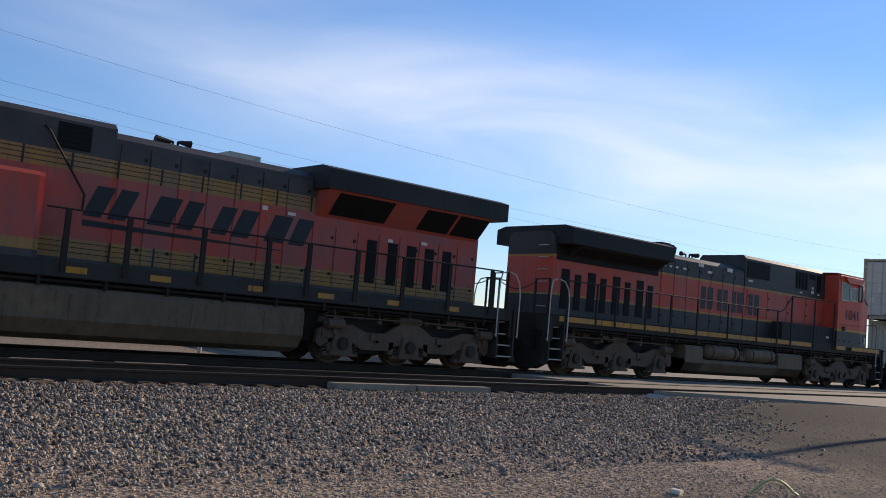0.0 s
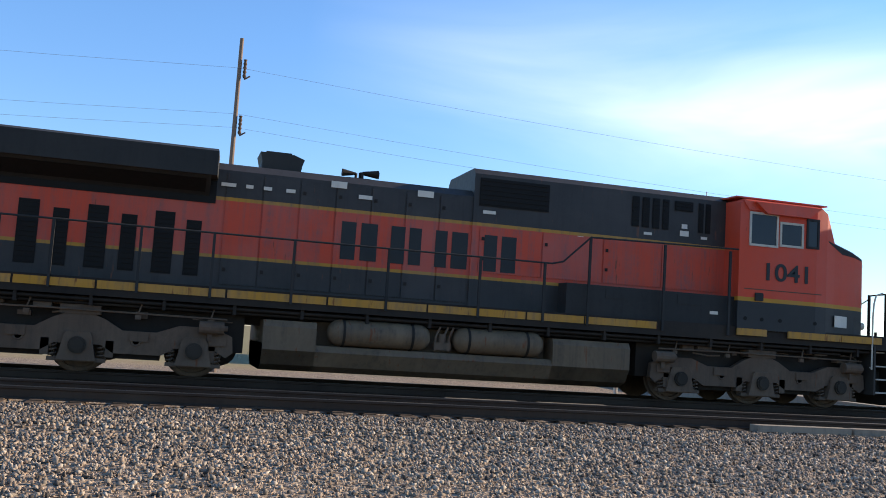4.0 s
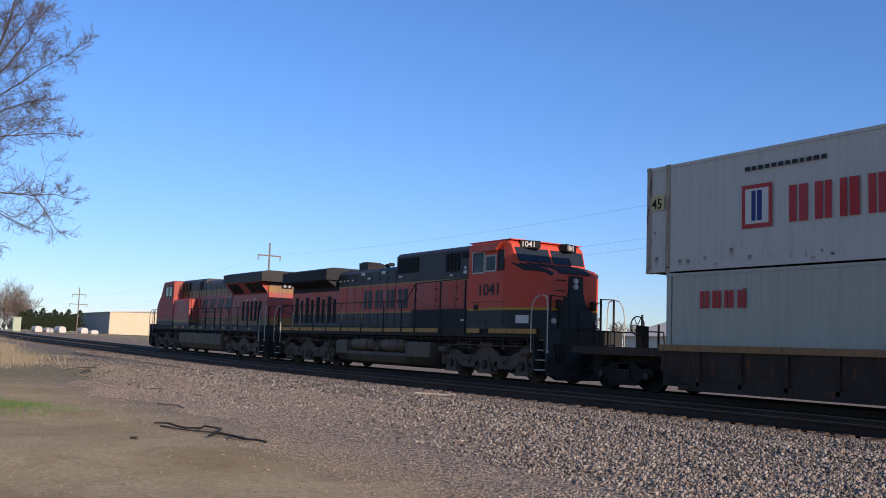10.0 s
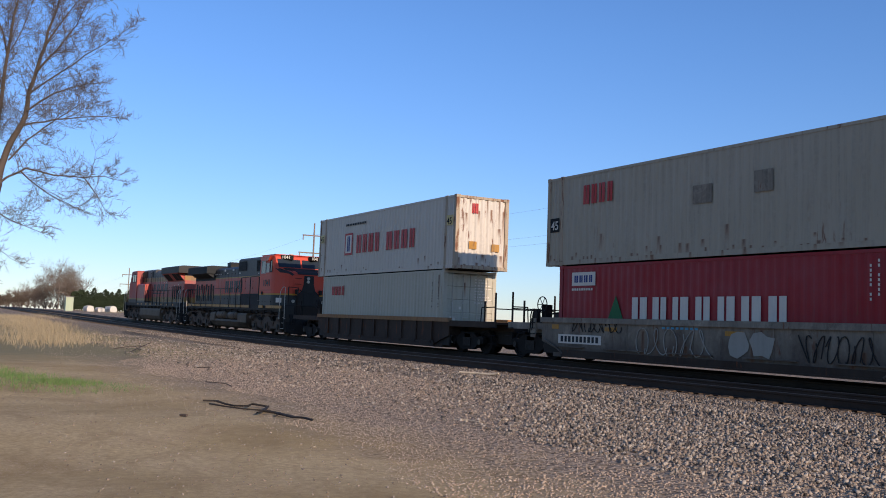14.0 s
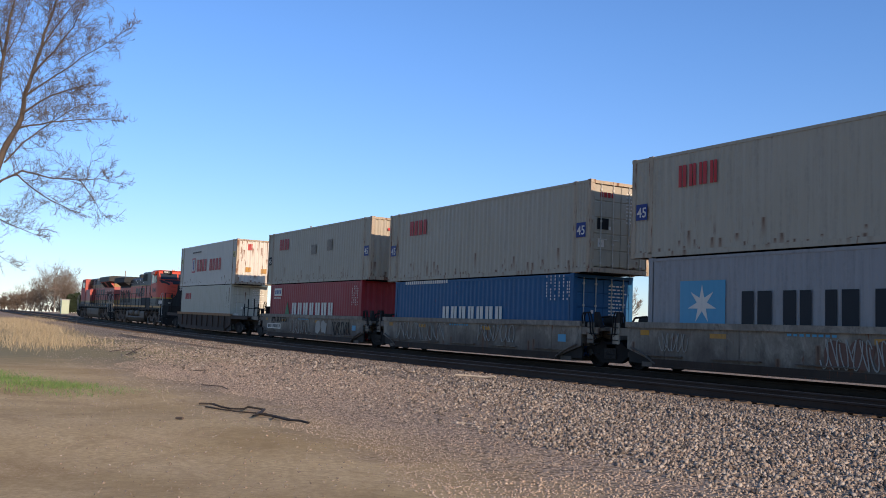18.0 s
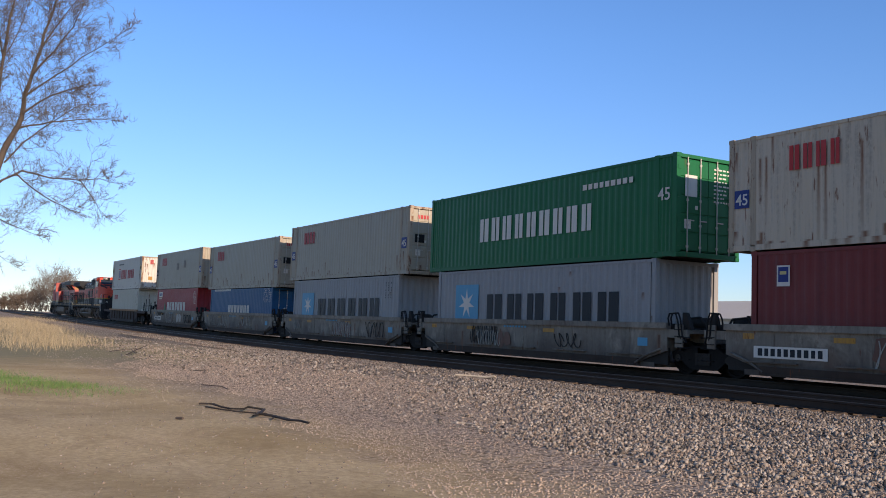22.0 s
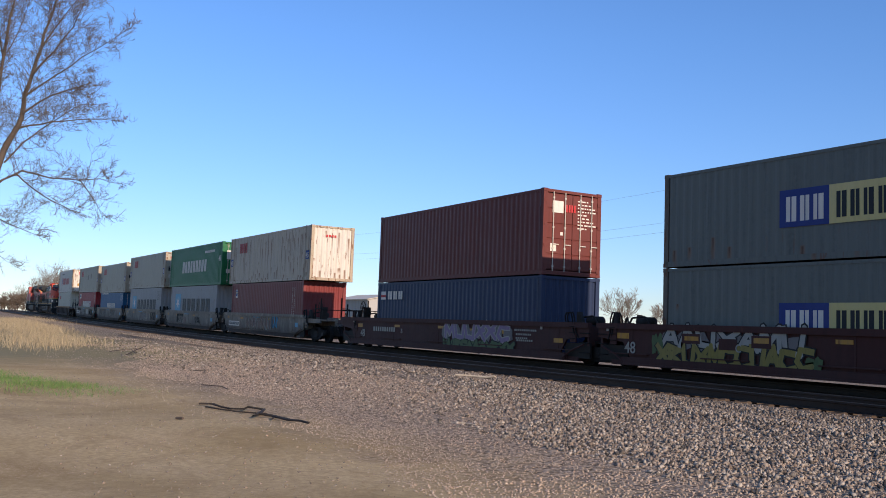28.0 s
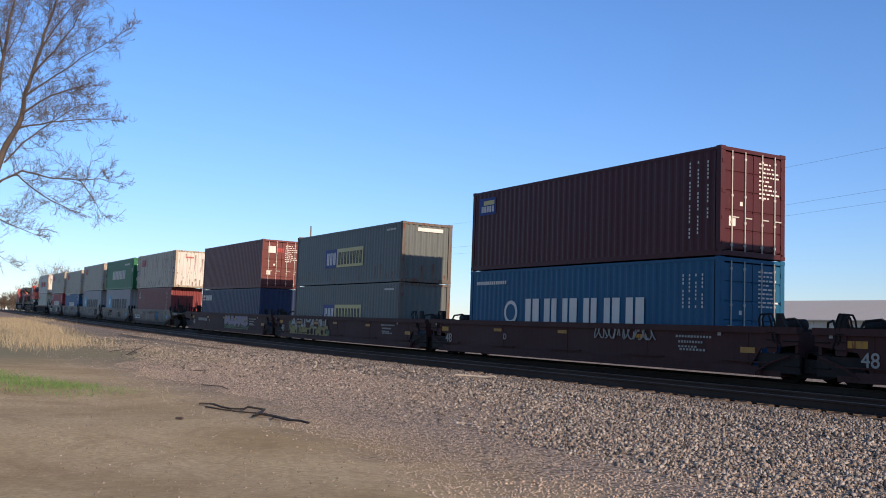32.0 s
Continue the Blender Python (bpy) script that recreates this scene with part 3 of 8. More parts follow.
make_track("track_near", NEAR_Y, "empty near track of rusty rails on timber ties", -78, 20)
make_track("track_far", FAR_Y, "far track of worn rails that carries the train", -50, 20)

# ---- the train ----
MOVERS = []      # things that run with the train: (object, x in the train, turned round)
WHEELS = []      # wheelsets: (object, x, z, radius, turned round)


def on_train(name, x, label, category, group="", turned=False):
    ob = tagged(new(name), label, category, group)
    ob.location = (x, FAR_Y, 0)
    if turned:
        ob.rotation_euler = (0, 0, math.pi)
    MOVERS.append((ob, x, turned))
    return ob


def wheel_mesh(r):
    bm = bmnew()
    for s in (-1, 1):
        prof = [(.70, r + .028), (.715, r + .028), (.73, r + .002), (.83, r - .004), (.835, r - .07), (.80, r - .085), (.77, r * .45), (.80, .16), (.82, .10)]
        lathe(bm, [(s * y, q) for y, q in prof], 28)
        rod(bm, (0, s * .82, 0), (0, s * 1.05, 0), .085, 12)
        for k in range(3):
            a = k * 2.094
            rod(bm, (.05 * math.cos(a), s * 1.04, .05 * math.sin(a)), (.05 * math.cos(a), s * 1.065, .05 * math.sin(a)), .016, 6)
    rod(bm, (0, -.72, 0), (0, .72, 0), .08, 12)
    return mesh_of("wheelset", bm, M["truck"] if r > .5 else M["truck_shade"])


WHEEL_BIG = wheel_mesh(.52)
WHEEL_SMALL = wheel_mesh(.44)


def wheelset(parent, x, r, turned=False):
    o = new("wheelset", WHEEL_BIG if r > .5 else WHEEL_SMALL)
    o.parent = parent
    o["label"] = "steel wheels on an axle"
    o.location = (x, 0, r)
    WHEELS.append((o, x, r, turned))
    return o


def coil(bm, x, y, z0, z1, r, turns=4):
    pts = [(x + r * math.cos(a), y + r * math.sin(a), z0 + (z1 - z0) * a / (2 * math.pi * turns)) for a in np.linspace(0, 2 * math.pi * turns, turns * 9)]
    pipe(bm, pts, r * .24, 5)


def loco_truck(loco, xc, turned):
    """Three-axle truck: side frames, axle boxes with round caps, springs, brake gear."""
    d = 2.04
    truck = None
    for s in (-1, 1):
        bm = bmnew()
        top = [(-2.75, .50), (-2.72, .80), (-2.45, .92), (-2.15, .95), (-1.75, .95), (-1.35, .80), (-.75, .80), (-.45, .98), (-.25, 1.06), (.25, 1.06), (.45, .98),
               (.75, .80), (1.35, .80), (1.75, .95), (2.15, .95), (2.45, .92), (2.72, .80), (2.75, .50)]
        low = [(2.62, .40), (2.42, .52), (1.68, .52), (1.45, .38), (.62, .38), (.40, .52), (-.40, .52), (-.62, .38), (-1.45, .38), (-1.68, .52), (-2.42, .52), (-2.62, .40)]
        prism(bm, [(xc + x, z) for x, z in top + low], s * 1.16, s * 1.30)
        for x in (-2.45, -1.05, 1.05, 2.45):
            box(bm, xc + x - .16, xc + x + .16, s * 1.12, s * 1.34, .62, .78)
        for x in (-1.0, 1.0):
            bm.verts.ensure_lookup_table()
            lathe(bm, [(s * 1.30, .095), (s * 1.318, .09), (s * 1.318, .065), (s * 1.30, .06)], 14)
            bm.verts.ensure_lookup_table()
            for v in bm.verts[-56:]:
                v.co += Vector((xc + x, 0, .62))
        bm.verts.ensure_lookup_table()
        frame_part = part("side_frame", bm, M["truck"], loco, "grimy cast truck side frame")
        truck = truck or frame_part
        for k in (-1, 0, 1):
            bm = bmnew()
            x = xc + k * d
            prism(bm, [(x - .34, .22), (x + .34, .22), (x + .30, .36), (x + .24, .66), (x + .20, .74), (x - .20, .74), (x - .24, .66), (x - .30, .36)], s * 1.10, s * 1.36)
            box(bm, x - .50, x + .50, s * 1.12, s * 1.30, .20, .27)
            part("axle_box", bm, M["truck"], frame_part)
            bm = bmnew()
            rod(bm, (x, s * 1.34, .50), (x, s * 1.40, .50), .155, 18)
            rod(bm, (x, s * 1.39, .50), (x, s * 1.42, .50), .115, 18)
            for a in range(6):
                t = a * math.pi / 3
                rod(bm, (x + .135 * math.cos(t), s * 1.39, .50 + .135 * math.sin(t)), (x + .135 * math.cos(t), s * 1.412, .50 + .135 * math.sin(t)), .014, 6)
            part("bearing_cap", bm, M["cap"], frame_part, "round bolted bearing cap")
            for e in (-.42, .42):
                bm = bmnew()
                coil(bm, x + e, s * 1.22, .27, .56, .07, 4)
                part("spring", bm, M["truck"], frame_part, "coil spring")
        for e in (-2.5, 2.3):
            bm = bmnew()
            rod(bm, (xc + e - .2, s * 1.38, .95), (xc + e + .25, s * 1.38, .95), .12, 14)
            rod(bm, (xc + e + .25, s * 1.38, .95), (xc + e + .32, s * 1.38, .95), .05, 10)
            box(bm, xc + e - .04, xc + e + .04, s * 1.30, s * 1.40, .70, .95)
            part("brake_cylinder", bm, M["truck"], frame_part, "brake cylinder with its pipe")
        bm = bmnew()
        pipe(bm, [(xc - 2.6, s * 1.36, 1.12), (xc - .6, s * 1.36, 1.14), (xc + 2.6, s * 1.36, 1.12)], .018, 6)
        for e in (-2.2, -.9, 1.0, 2.3):
            pipe(bm, [(xc + e, s * 1.36, 1.12), (xc + e + .05, s * 1.34, 1.30)], .016, 6)
            box(bm, xc + e - .05, xc + e + .05, s * 1.30, s * 1.37, 1.02, 1.10)
        part("air_pipe", bm, M["truck"], frame_part, "air pipe along the truck")
        rnd = random.Random(int(xc * 10) + s)
        bm = bmnew()
        for _ in range(7):
            x, z = xc + rnd.uniform(-2.6, 2.6), rnd.uniform(1.02, 1.26)
            w, h = rnd.uniform(.05, .20), rnd.uniform(.03, .08)
            box(bm, x - w, x + w, s * 1.08, s * rnd.uniform(1.16, 1.28), z - h, z + h)
        for _ in range(4):
            x, z = xc + rnd.uniform(-2.6, 2.2), rnd.uniform(1.05, 1.25)
            y = s * rnd.uniform(1.15, 1.30)
            pipe(bm, [(x, y, z), (x + rnd.uniform(.1, .4), y, z + rnd.uniform(-.05, .05)), (x + rnd.uniform(.4, .8), y, z - rnd.uniform(.0, .12))], rnd.uniform(.012, .02), 6)
        for e in (-2.35, -.55, .55, 2.35):
            box(bm, xc + e - .07, xc + e + .07, s * 1.10, s * 1.30, .30, .60)
        tagged(part("brake_rigging", bm, M["truck"], frame_part, "brake rigging, sanding pipes and brackets"), kind="stuff")
        bm = bmnew()
        box(bm, xc - .35, xc + .35, s * .9, s * 1.32, 1.06, 1.22)
        rod(bm, (xc, s * 1.16, 1.15), (xc, s * 1.16, 1.38), .14, 12)
        part("bolster_pad", bm, M["truck"], frame_part)
    bm = bmnew()
    box(bm, xc - 2.95, xc + 2.95, -1.0, 1.0, .50, 1.22)
    for k in (-1.02, 1.02):
        box(bm, xc + k - .42, xc + k + .42, -1.08, 1.08, .28, .7)
    for k in (-1, 0, 1):
        rod(bm, (xc + k * d + .5, -.6, .55), (xc + k * d + .5, .6, .55), .33, 14)
    part("traction_motor", bm, M["black"], loco)
    for k in (-1, 0, 1):
        wheelset(loco, xc + k * d, .52, turned)


def stair(loco, x, out, s, white=True):
    """Corner steps of a locomotive: treads, side plates and two bent handrails."""
    x0, x1 = sorted((x, x + out * .62))
    bm = bmnew()
    box(bm, x0 - .02, x0 + .03, s * 1.05, s * 1.54, .38, 1.70)
    box(bm, x1 - .03, x1 + .02, s * 1.05, s * 1.54, .38, 1.70)
    box(bm, x0, x1, s * .98, s * 1.06, .38, 1.70)
    st = part("step_well", bm, M["grey_dark"], loco)
    for i, z in enumerate((.42, .72, 1.02, 1.34)):
        bm = bmnew()
        box(bm, x0 + .03, x1 - .03, s * (1.52 - i * .06), s * (1.24 - i * .06), z, z + .03)
        part("step", bm, M["rail_white"], st, "worn pale step tread")
    for k, e in enumerate((x0 - .10, x1 + .08)):
        bm = bmnew()
        f = -1 if k == 0 else 1
        pipe(bm, [(e, s * 1.56, .95), (e, s * 1.57, 2.15), (e - f * .04, s * 1.55, 2.45), (e - f * .14, s * 1.50, 2.66), (e - f * .34, s * 1.48, 2.72)], .019, 7)
        pipe(bm, [(e, s * 1.50, 1.0), (e, s * 1.57, .98)], .015, 6)
        part("stair_handrail", bm, M["rail_white"], st, "white painted grab rail")


def handrail(loco, s, posts, rail, material, half=.025):
    first = None
    for x, z in posts:
        bm = bmnew()
        box(bm, -half, half, -.022, .022, 0, z - 1.5)
        if first is None or z != first[1]:
            o = part("handrail_post", bm, material, loco, at=pose(x, s * 1.53, 1.5))
            first = (o, z)
        else:
            bm.free()
            again(first[0], pose(x, s * 1.53, 1.5))
    bm = bmnew()
    pipe(bm, [(x, s * 1.53, z) for x, z in rail], .02, 7)
    part("handrail", bm, material, loco)


def coupler(owner, x, out):
    bm = bmnew()
    box(bm, min(x, x - out * .75), max(x, x - out * .75), -.12, .12, .76, .96)
    prism(bm, [(x - out * .15, .70), (x + out * .12, .70), (x + out * .16, .85), (x + out * .12, 1.0), (x - out * .15, 1.0)], -.20, .18)
    box(bm, min(x, x + out * .2), max(x, x + out * .2), .10, .24, .74, .98)
    c = part("coupler", bm, M["truck_shade"], owner, "knuckle coupler")
    for y in (-.55, -.40, .40, .55):
        bm = bmnew()
        pts = [(x - out * .25, y, .86), (x - out * .05, y, .72), (x + out * .08, y * .9, .48), (x + out * .2, y * .75, .40), (x + out * .32, y * .6, .50)]
        pipe(bm, pts, .028, 6)
        part("air_hose", bm, M["rubber"], c, "drooping rubber air hose")
    return c


def pilot(loco, x, out):
    """End plate, plough, multiple-unit hoses and end railing."""
    bm = bmnew()
    box(bm, min(x, x - out * .1), max(x, x - out * .1), -1.50, 1.50, .95, 1.72)
    prism_pts = [(-1.45, .95), (1.45, .95), (1.45, .30), (1.1, .14), (-1.1, .14), (-1.45, .30)]
    a = [bm.verts.new((x, y, z)) for y, z in prism_pts]
    b = [bm.verts.new((x + out * (.28 if z < .5 else .05), y, z)) for y, z in prism_pts]
    n = len(a)
    bm.faces.new(a)
    bm.faces.new(b[::-1])
    for i in range(n):
        bm.faces.new((a[i], b[i], b[(i + 1) % n], a[(i + 1) % n]))
    p = part("pilot", bm, M["black"], loco, "black pilot plate with plough")
    for y in (-1.25, -1.1, -.95, .95, 1.1, 1.25):
        bm = bmnew()
        pipe(bm, [(x + out * .02, y, 1.25), (x + out * .12, y, 1.2), (x + out * .16, y * .97, .95), (x + out * .12, y * .95, .62)], .024, 6)
        part("brake_hose", bm, M["rubber"], p)
    bm = bmnew()
    for y in (-1.3, -.75, .75, 1.3):
        box(bm, x - out * .06 - .02, x - out * .06 + .02, y - .03, y + .03, 1.72, 2.72)
    pipe(bm, [(x - out * .06, -1.3, 2.72), (x - out * .06, -.75, 2.70)], .018, 6)
    pipe(bm, [(x - out * .06, 1.3, 2.72), (x - out * .06, .75, 2.70)], .018, 6)
    pts = [(x - out * .06, -.75 + 1.5 * i / 8, 2.62 - .22 * math.sin(math.pi * i / 8)) for i in range(9)]
    pipe(bm, pts, .014, 5)
    part("end_railing", bm, M["black"], p, "end posts with a slack chain")
    return p


def fuel_tank(loco, notched):
    def body(bm, x0, x1, top):
        along(bm, [(-1.40, top), (1.40, top), (1.47, top - .12), (1.47, .62), (1.30, .34), (1.0, .22), (-1.0, .22), (-1.30, .34), (-1.47, .62), (-1.47, top - .12)], x0, x1)
    bm = bmnew()
    if not notched:
        body(bm, -3.9, 3.9, 1.24)
        t = part("fuel_tank", bm, M["tank"], loco, "dusty grey fuel tank")
        for x in (-2.9, -1.2, 1.3, 2.8):
            for s in (-1, 1):
                bm = bmnew()
                box(bm, x - .03, x + .03, s * 1.46, s * 1.482, .66, 1.10)
                part("tank_strap", bm, M["tank"], t)
        return
    body(bm, -3.86, 3.80, .74)
    body(bm, -3.86, -2.85, 1.18)
    body(bm, 2.05, 3.80, 1.18)
    box(bm, -2.85, 2.05, -.95, .95, .74, 1.2)
    t = part("fuel_tank", bm, M["tank"], loco, "dusty grey fuel tank with rust runs")
    for s in (-1, 1):
        for x0, x1 in ((-2.62, -.55), (-.08, 1.88)):
            bm = bmnew()
            lathe(bm, [(x0, .04), (x0 + .03, .14), (x0 + .12, .23), (x0 + .22, .26), (x1 - .22, .26), (x1 - .12, .23), (x1 - .03, .14), (x1, .04)], 24, "x")
            o = part("air_reservoir", bm, M["tank"], loco, "long air reservoir beside the tank", True, pose(0, s * 1.28, 1.02))
            for x in (x0 + .3, x1 - .4):
                bm = bmnew()
                lathe(bm, [(x - .025, .272), (x + .025, .272)], 24, "x")
                box(bm, x - .02, x + .02, -.03, .03, -.42, -.25)
                part("strap", bm, M["black"], o)
        bm = bmnew()
        for x in (-.46, -.30, -.18):
            pipe(bm, [(x, s * 1.38, .78), (x, s * 1.40, 1.05), (x + .1, s * 1.36, 1.26)], .022, 6)
        box(bm, -.48, -.14, s * 1.28, s * 1.42, .80, .95)
        rod(bm, (-.31, s * 1.36, .95), (-.31, s * 1.36, 1.12), .07, 10)
        part("air_valve", bm, M["truck"], t)


def horn(loco, x, y, z):
    bm = bmnew()
    box(bm, x - .26, x + .26, y - .06, y + .06, z, z + .06)
    for dx, dy, l in ((.05, -.10, .34), (-.05, .10, -.30), (.02, 0, .40)):
        rod(bm, (x + dx, y + dy, z + .17), (x + dx + l, y + dy, z + .17), .028, 10, .085)
        rod(bm, (x + dx, y + dy, z + .04), (x + dx, y + dy, z + .18), .03, 8)
    part("horn", bm, M["black"], loco, "air horn cluster")


def hood_doors(loco, s, x0, x1, step, z0, z1, y, material):
    """Tall hood doors with shut lines between them, latches and hinges."""
    x = x0
    kinds = {}
    while x < x1 - .1:
        w = min(step, x1 - x)
        key = round(w, 2)
        at = pose(x, s * y, 0)
        if key not in kinds:
            bm = bmnew()
            t = s * .022
            prism(bm, [(.018, z0), (w - .018, z0), (w - .018, z1), (.018, z1)], 0, t)
            kinds[key] = part("hood_door", bm, material, loco, at=at)
        else:
            again(kinds[key], at)
        x += w
    bm = bmnew()
    x = x0
    i = 0
    while x < x1 - .1:
        for z in (z0 + .25, z1 - .28):
            box(bm, x + .06, x + .12, s * (y + .02), s * (y + .04), z, z + .07)
        i += 1
        x += step
    tagged(part("door_latch", bm, M["black"], loco), kind="stuff")


def vents(loco, s, spots, y, material=None):
    """Tall louvred openings: a frame, a dark back and slats."""
    for x0, x1, z0, z1 in spots:
        bm = bmnew()
        box(bm, x0, x1, s * y, s * (y + .012), z0, z1)
        v = part("vent", bm, M["grille"], loco, "black louvred vent")
        bm = bmnew()
        k = max(3, int((z1 - z0) / .09))
        for i in range(k):
            z = z0 + (z1 - z0) * (i + .5) / k
            box(bm, x0 + .02, x1 - .02, s * (y + .01), s * (y + .024), z - .014, z + .014)
        tagged(part("louvre", bm, M["grille"], v), kind="stuff")


def signs(loco, s, spots, y):
    for x, z, w, h in spots:
        bm = bmnew()
        box(bm, x - w / 2, x + w / 2, s * y, s * (y + .005), z - h / 2, z + h / 2)
        part("notice_plate", bm, M["white"], loco, "small white notice plate")


def window(loco, s, x0, x1, z0, z1, y, frame_mat):
    bm = bmnew()
    for a, b, c, d in ((x0 - .05, x1 + .05, z0 - .05, z0), (x0 - .05, x1 + .05, z1, z1 + .05), (x0 - .05, x0, z0, z1), (x1, x1 + .05, z0, z1)):
        box(bm, a, b, s * (y - .02), s * (y + .025), c, d)
    f = part("window_frame", bm, frame_mat, loco, "worn white window frame" if frame_mat is M["rail_white"] else "")
    bm = bmnew()
    box(bm, x0, x1, s * (y - .03), s * (y + .008), z0, z1)
    part("window_pane", bm, M["glass"], f, "dark tinted glass")


def wing(loco, x0, x1, z0, z1, y_hood, y_out, z_low, slope, material, soffit, screens):
    """Radiator section that overhangs the hood on both sides, over a slanting soffit."""
    bm = bmnew()
    a = [(-y_out, z0), (-y_out, z1), (-y_out + .35, z1 + .10), (y_out - .35, z1 + .10), (y_out, z1), (y_out, z0)]
    b = [(-y_hood - .02, z0), (-y_hood - .02, z1), (-y_hood + .2, z1 + .06), (y_hood - .2, z1 + .06), (y_hood + .02, z1), (y_hood + .02, z0)]
    r0 = [bm.verts.new((x0, y, z)) for y, z in a]
    r1 = [bm.verts.new((x1, y, z)) for y, z in a]
    r2 = [bm.verts.new((x1 + slope, y, z)) for y, z in b]
    n = len(a)
    for p, q in ((r0, r1), (r1, r2)):
        for i in range(n):
            bm.faces.new((p[i], p[(i + 1) % n], q[(i + 1) % n], q[i]))
    bm.faces.new(r0[::-1])
    bm.faces.new(r2)
    w = part("radiator_housing", bm, material, loco, "overhanging radiator housing")
    bm = bmnew()
    s0, s1 = x0 + .55, x1 - .1
    along(bm, [(-y_out + .06, z0), (y_out - .06, z0), (y_hood, z_low), (-y_hood, z_low)], s0, s1)
    part("soffit", bm, soffit, loco, "slanting soffit under the radiators")
    for s in (-1, 1):
        for f0, f1 in screens:
            bm = bmnew()
            a0, a1 = s0 + (s1 - s0) * f0, s0 + (s1 - s0) * f1
            za, zb = z_low + .07, z0 - .06
            reach = [y_hood + (y_out - .06 - y_hood) * (z - z_low) / (z0 - z_low) + .014 for z in (za, zb)]
            v = [bm.verts.new(q) for q in ((a0, s * reach[0], za), (a1, s * reach[0], za), (a1, s * reach[1], zb), (a0, s * reach[1], zb))]
            u = [bm.verts.new((q.co.x, q.co.y - s * .03, q.co.z + .02)) for q in v]
            bm.faces.new(v)
            bm.faces.new(u[::-1])
            for k in range(4):
                bm.faces.new((v[k], u[k], u[(k + 1) % 4], v[(k + 1) % 4]))
            part("intake_screen", bm, M["grille"], w, "black intake screen")
    return w


def cab_shell(loco, roof, profile_front, half, material, taper=1.0):
    """Cab and nose from a side outline; the nose narrows towards its front."""
    bm = bmnew()
    top = [q for q in roof if q[1] > 1.7]
    xs = sorted({q[0] for q in top} | {profile_front})
    rows = []
    for x in xs:
        z = max(q[1] for q in top if q[0] == x) if any(q[0] == x for q in top) else float(np.interp(x, [q[0] for q in top], [q[1] for q in top]))
        k = float(np.interp(x - profile_front, (0, .3, .6, .95, 1.3, 1.6, 1.78), [half - taper * q for q in (0, .05, .14, .23, .33, .46, .64)]))
        rows.append([bm.verts.new(q) for q in ((x, -k, 1.66), (x, -k, z - .06), (x, -k + .09, z), (x, k - .09, z), (x, k, z - .06), (x, k, 1.66))])
    for p, q in zip(rows[:-1], rows[1:]):
        for i in range(6):
            bm.faces.new((p[i], p[(i + 1) % 6], q[(i + 1) % 6], q[i]))
    bm.faces.new(rows[0][::-1])
    bm.faces.new(rows[-1])
    return part("cab", bm, material, loco)


def loco_frame(loco, sill_label, sill_mat):
    bm = bmnew()
    box(bm, -10.4, 10.4, -1.50, 1.50, 1.40, 1.72)
    box(bm, -9.6, 9.6, -.6, .6, 1.05, 1.40)
    for s in (-1, 1):
        pipe(bm, [(-9.9, s * 1.40, 1.34), (-4, s * 1.40, 1.33), (4.0, s * 1.40, 1.33), (9.9, s * 1.40, 1.34)], .035, 7)
        pipe(bm, [(-9.4, s * 1.30, 1.26), (9.2, s * 1.30, 1.25)], .028, 7)
        for x in np.arange(-9.5, 9.6, 1.27):
            box(bm, x - .03, x + .03, s * 1.30, s * 1.47, 1.22, 1.42)
    part("underframe", bm, M["black"], loco, "black underframe with pipe runs")


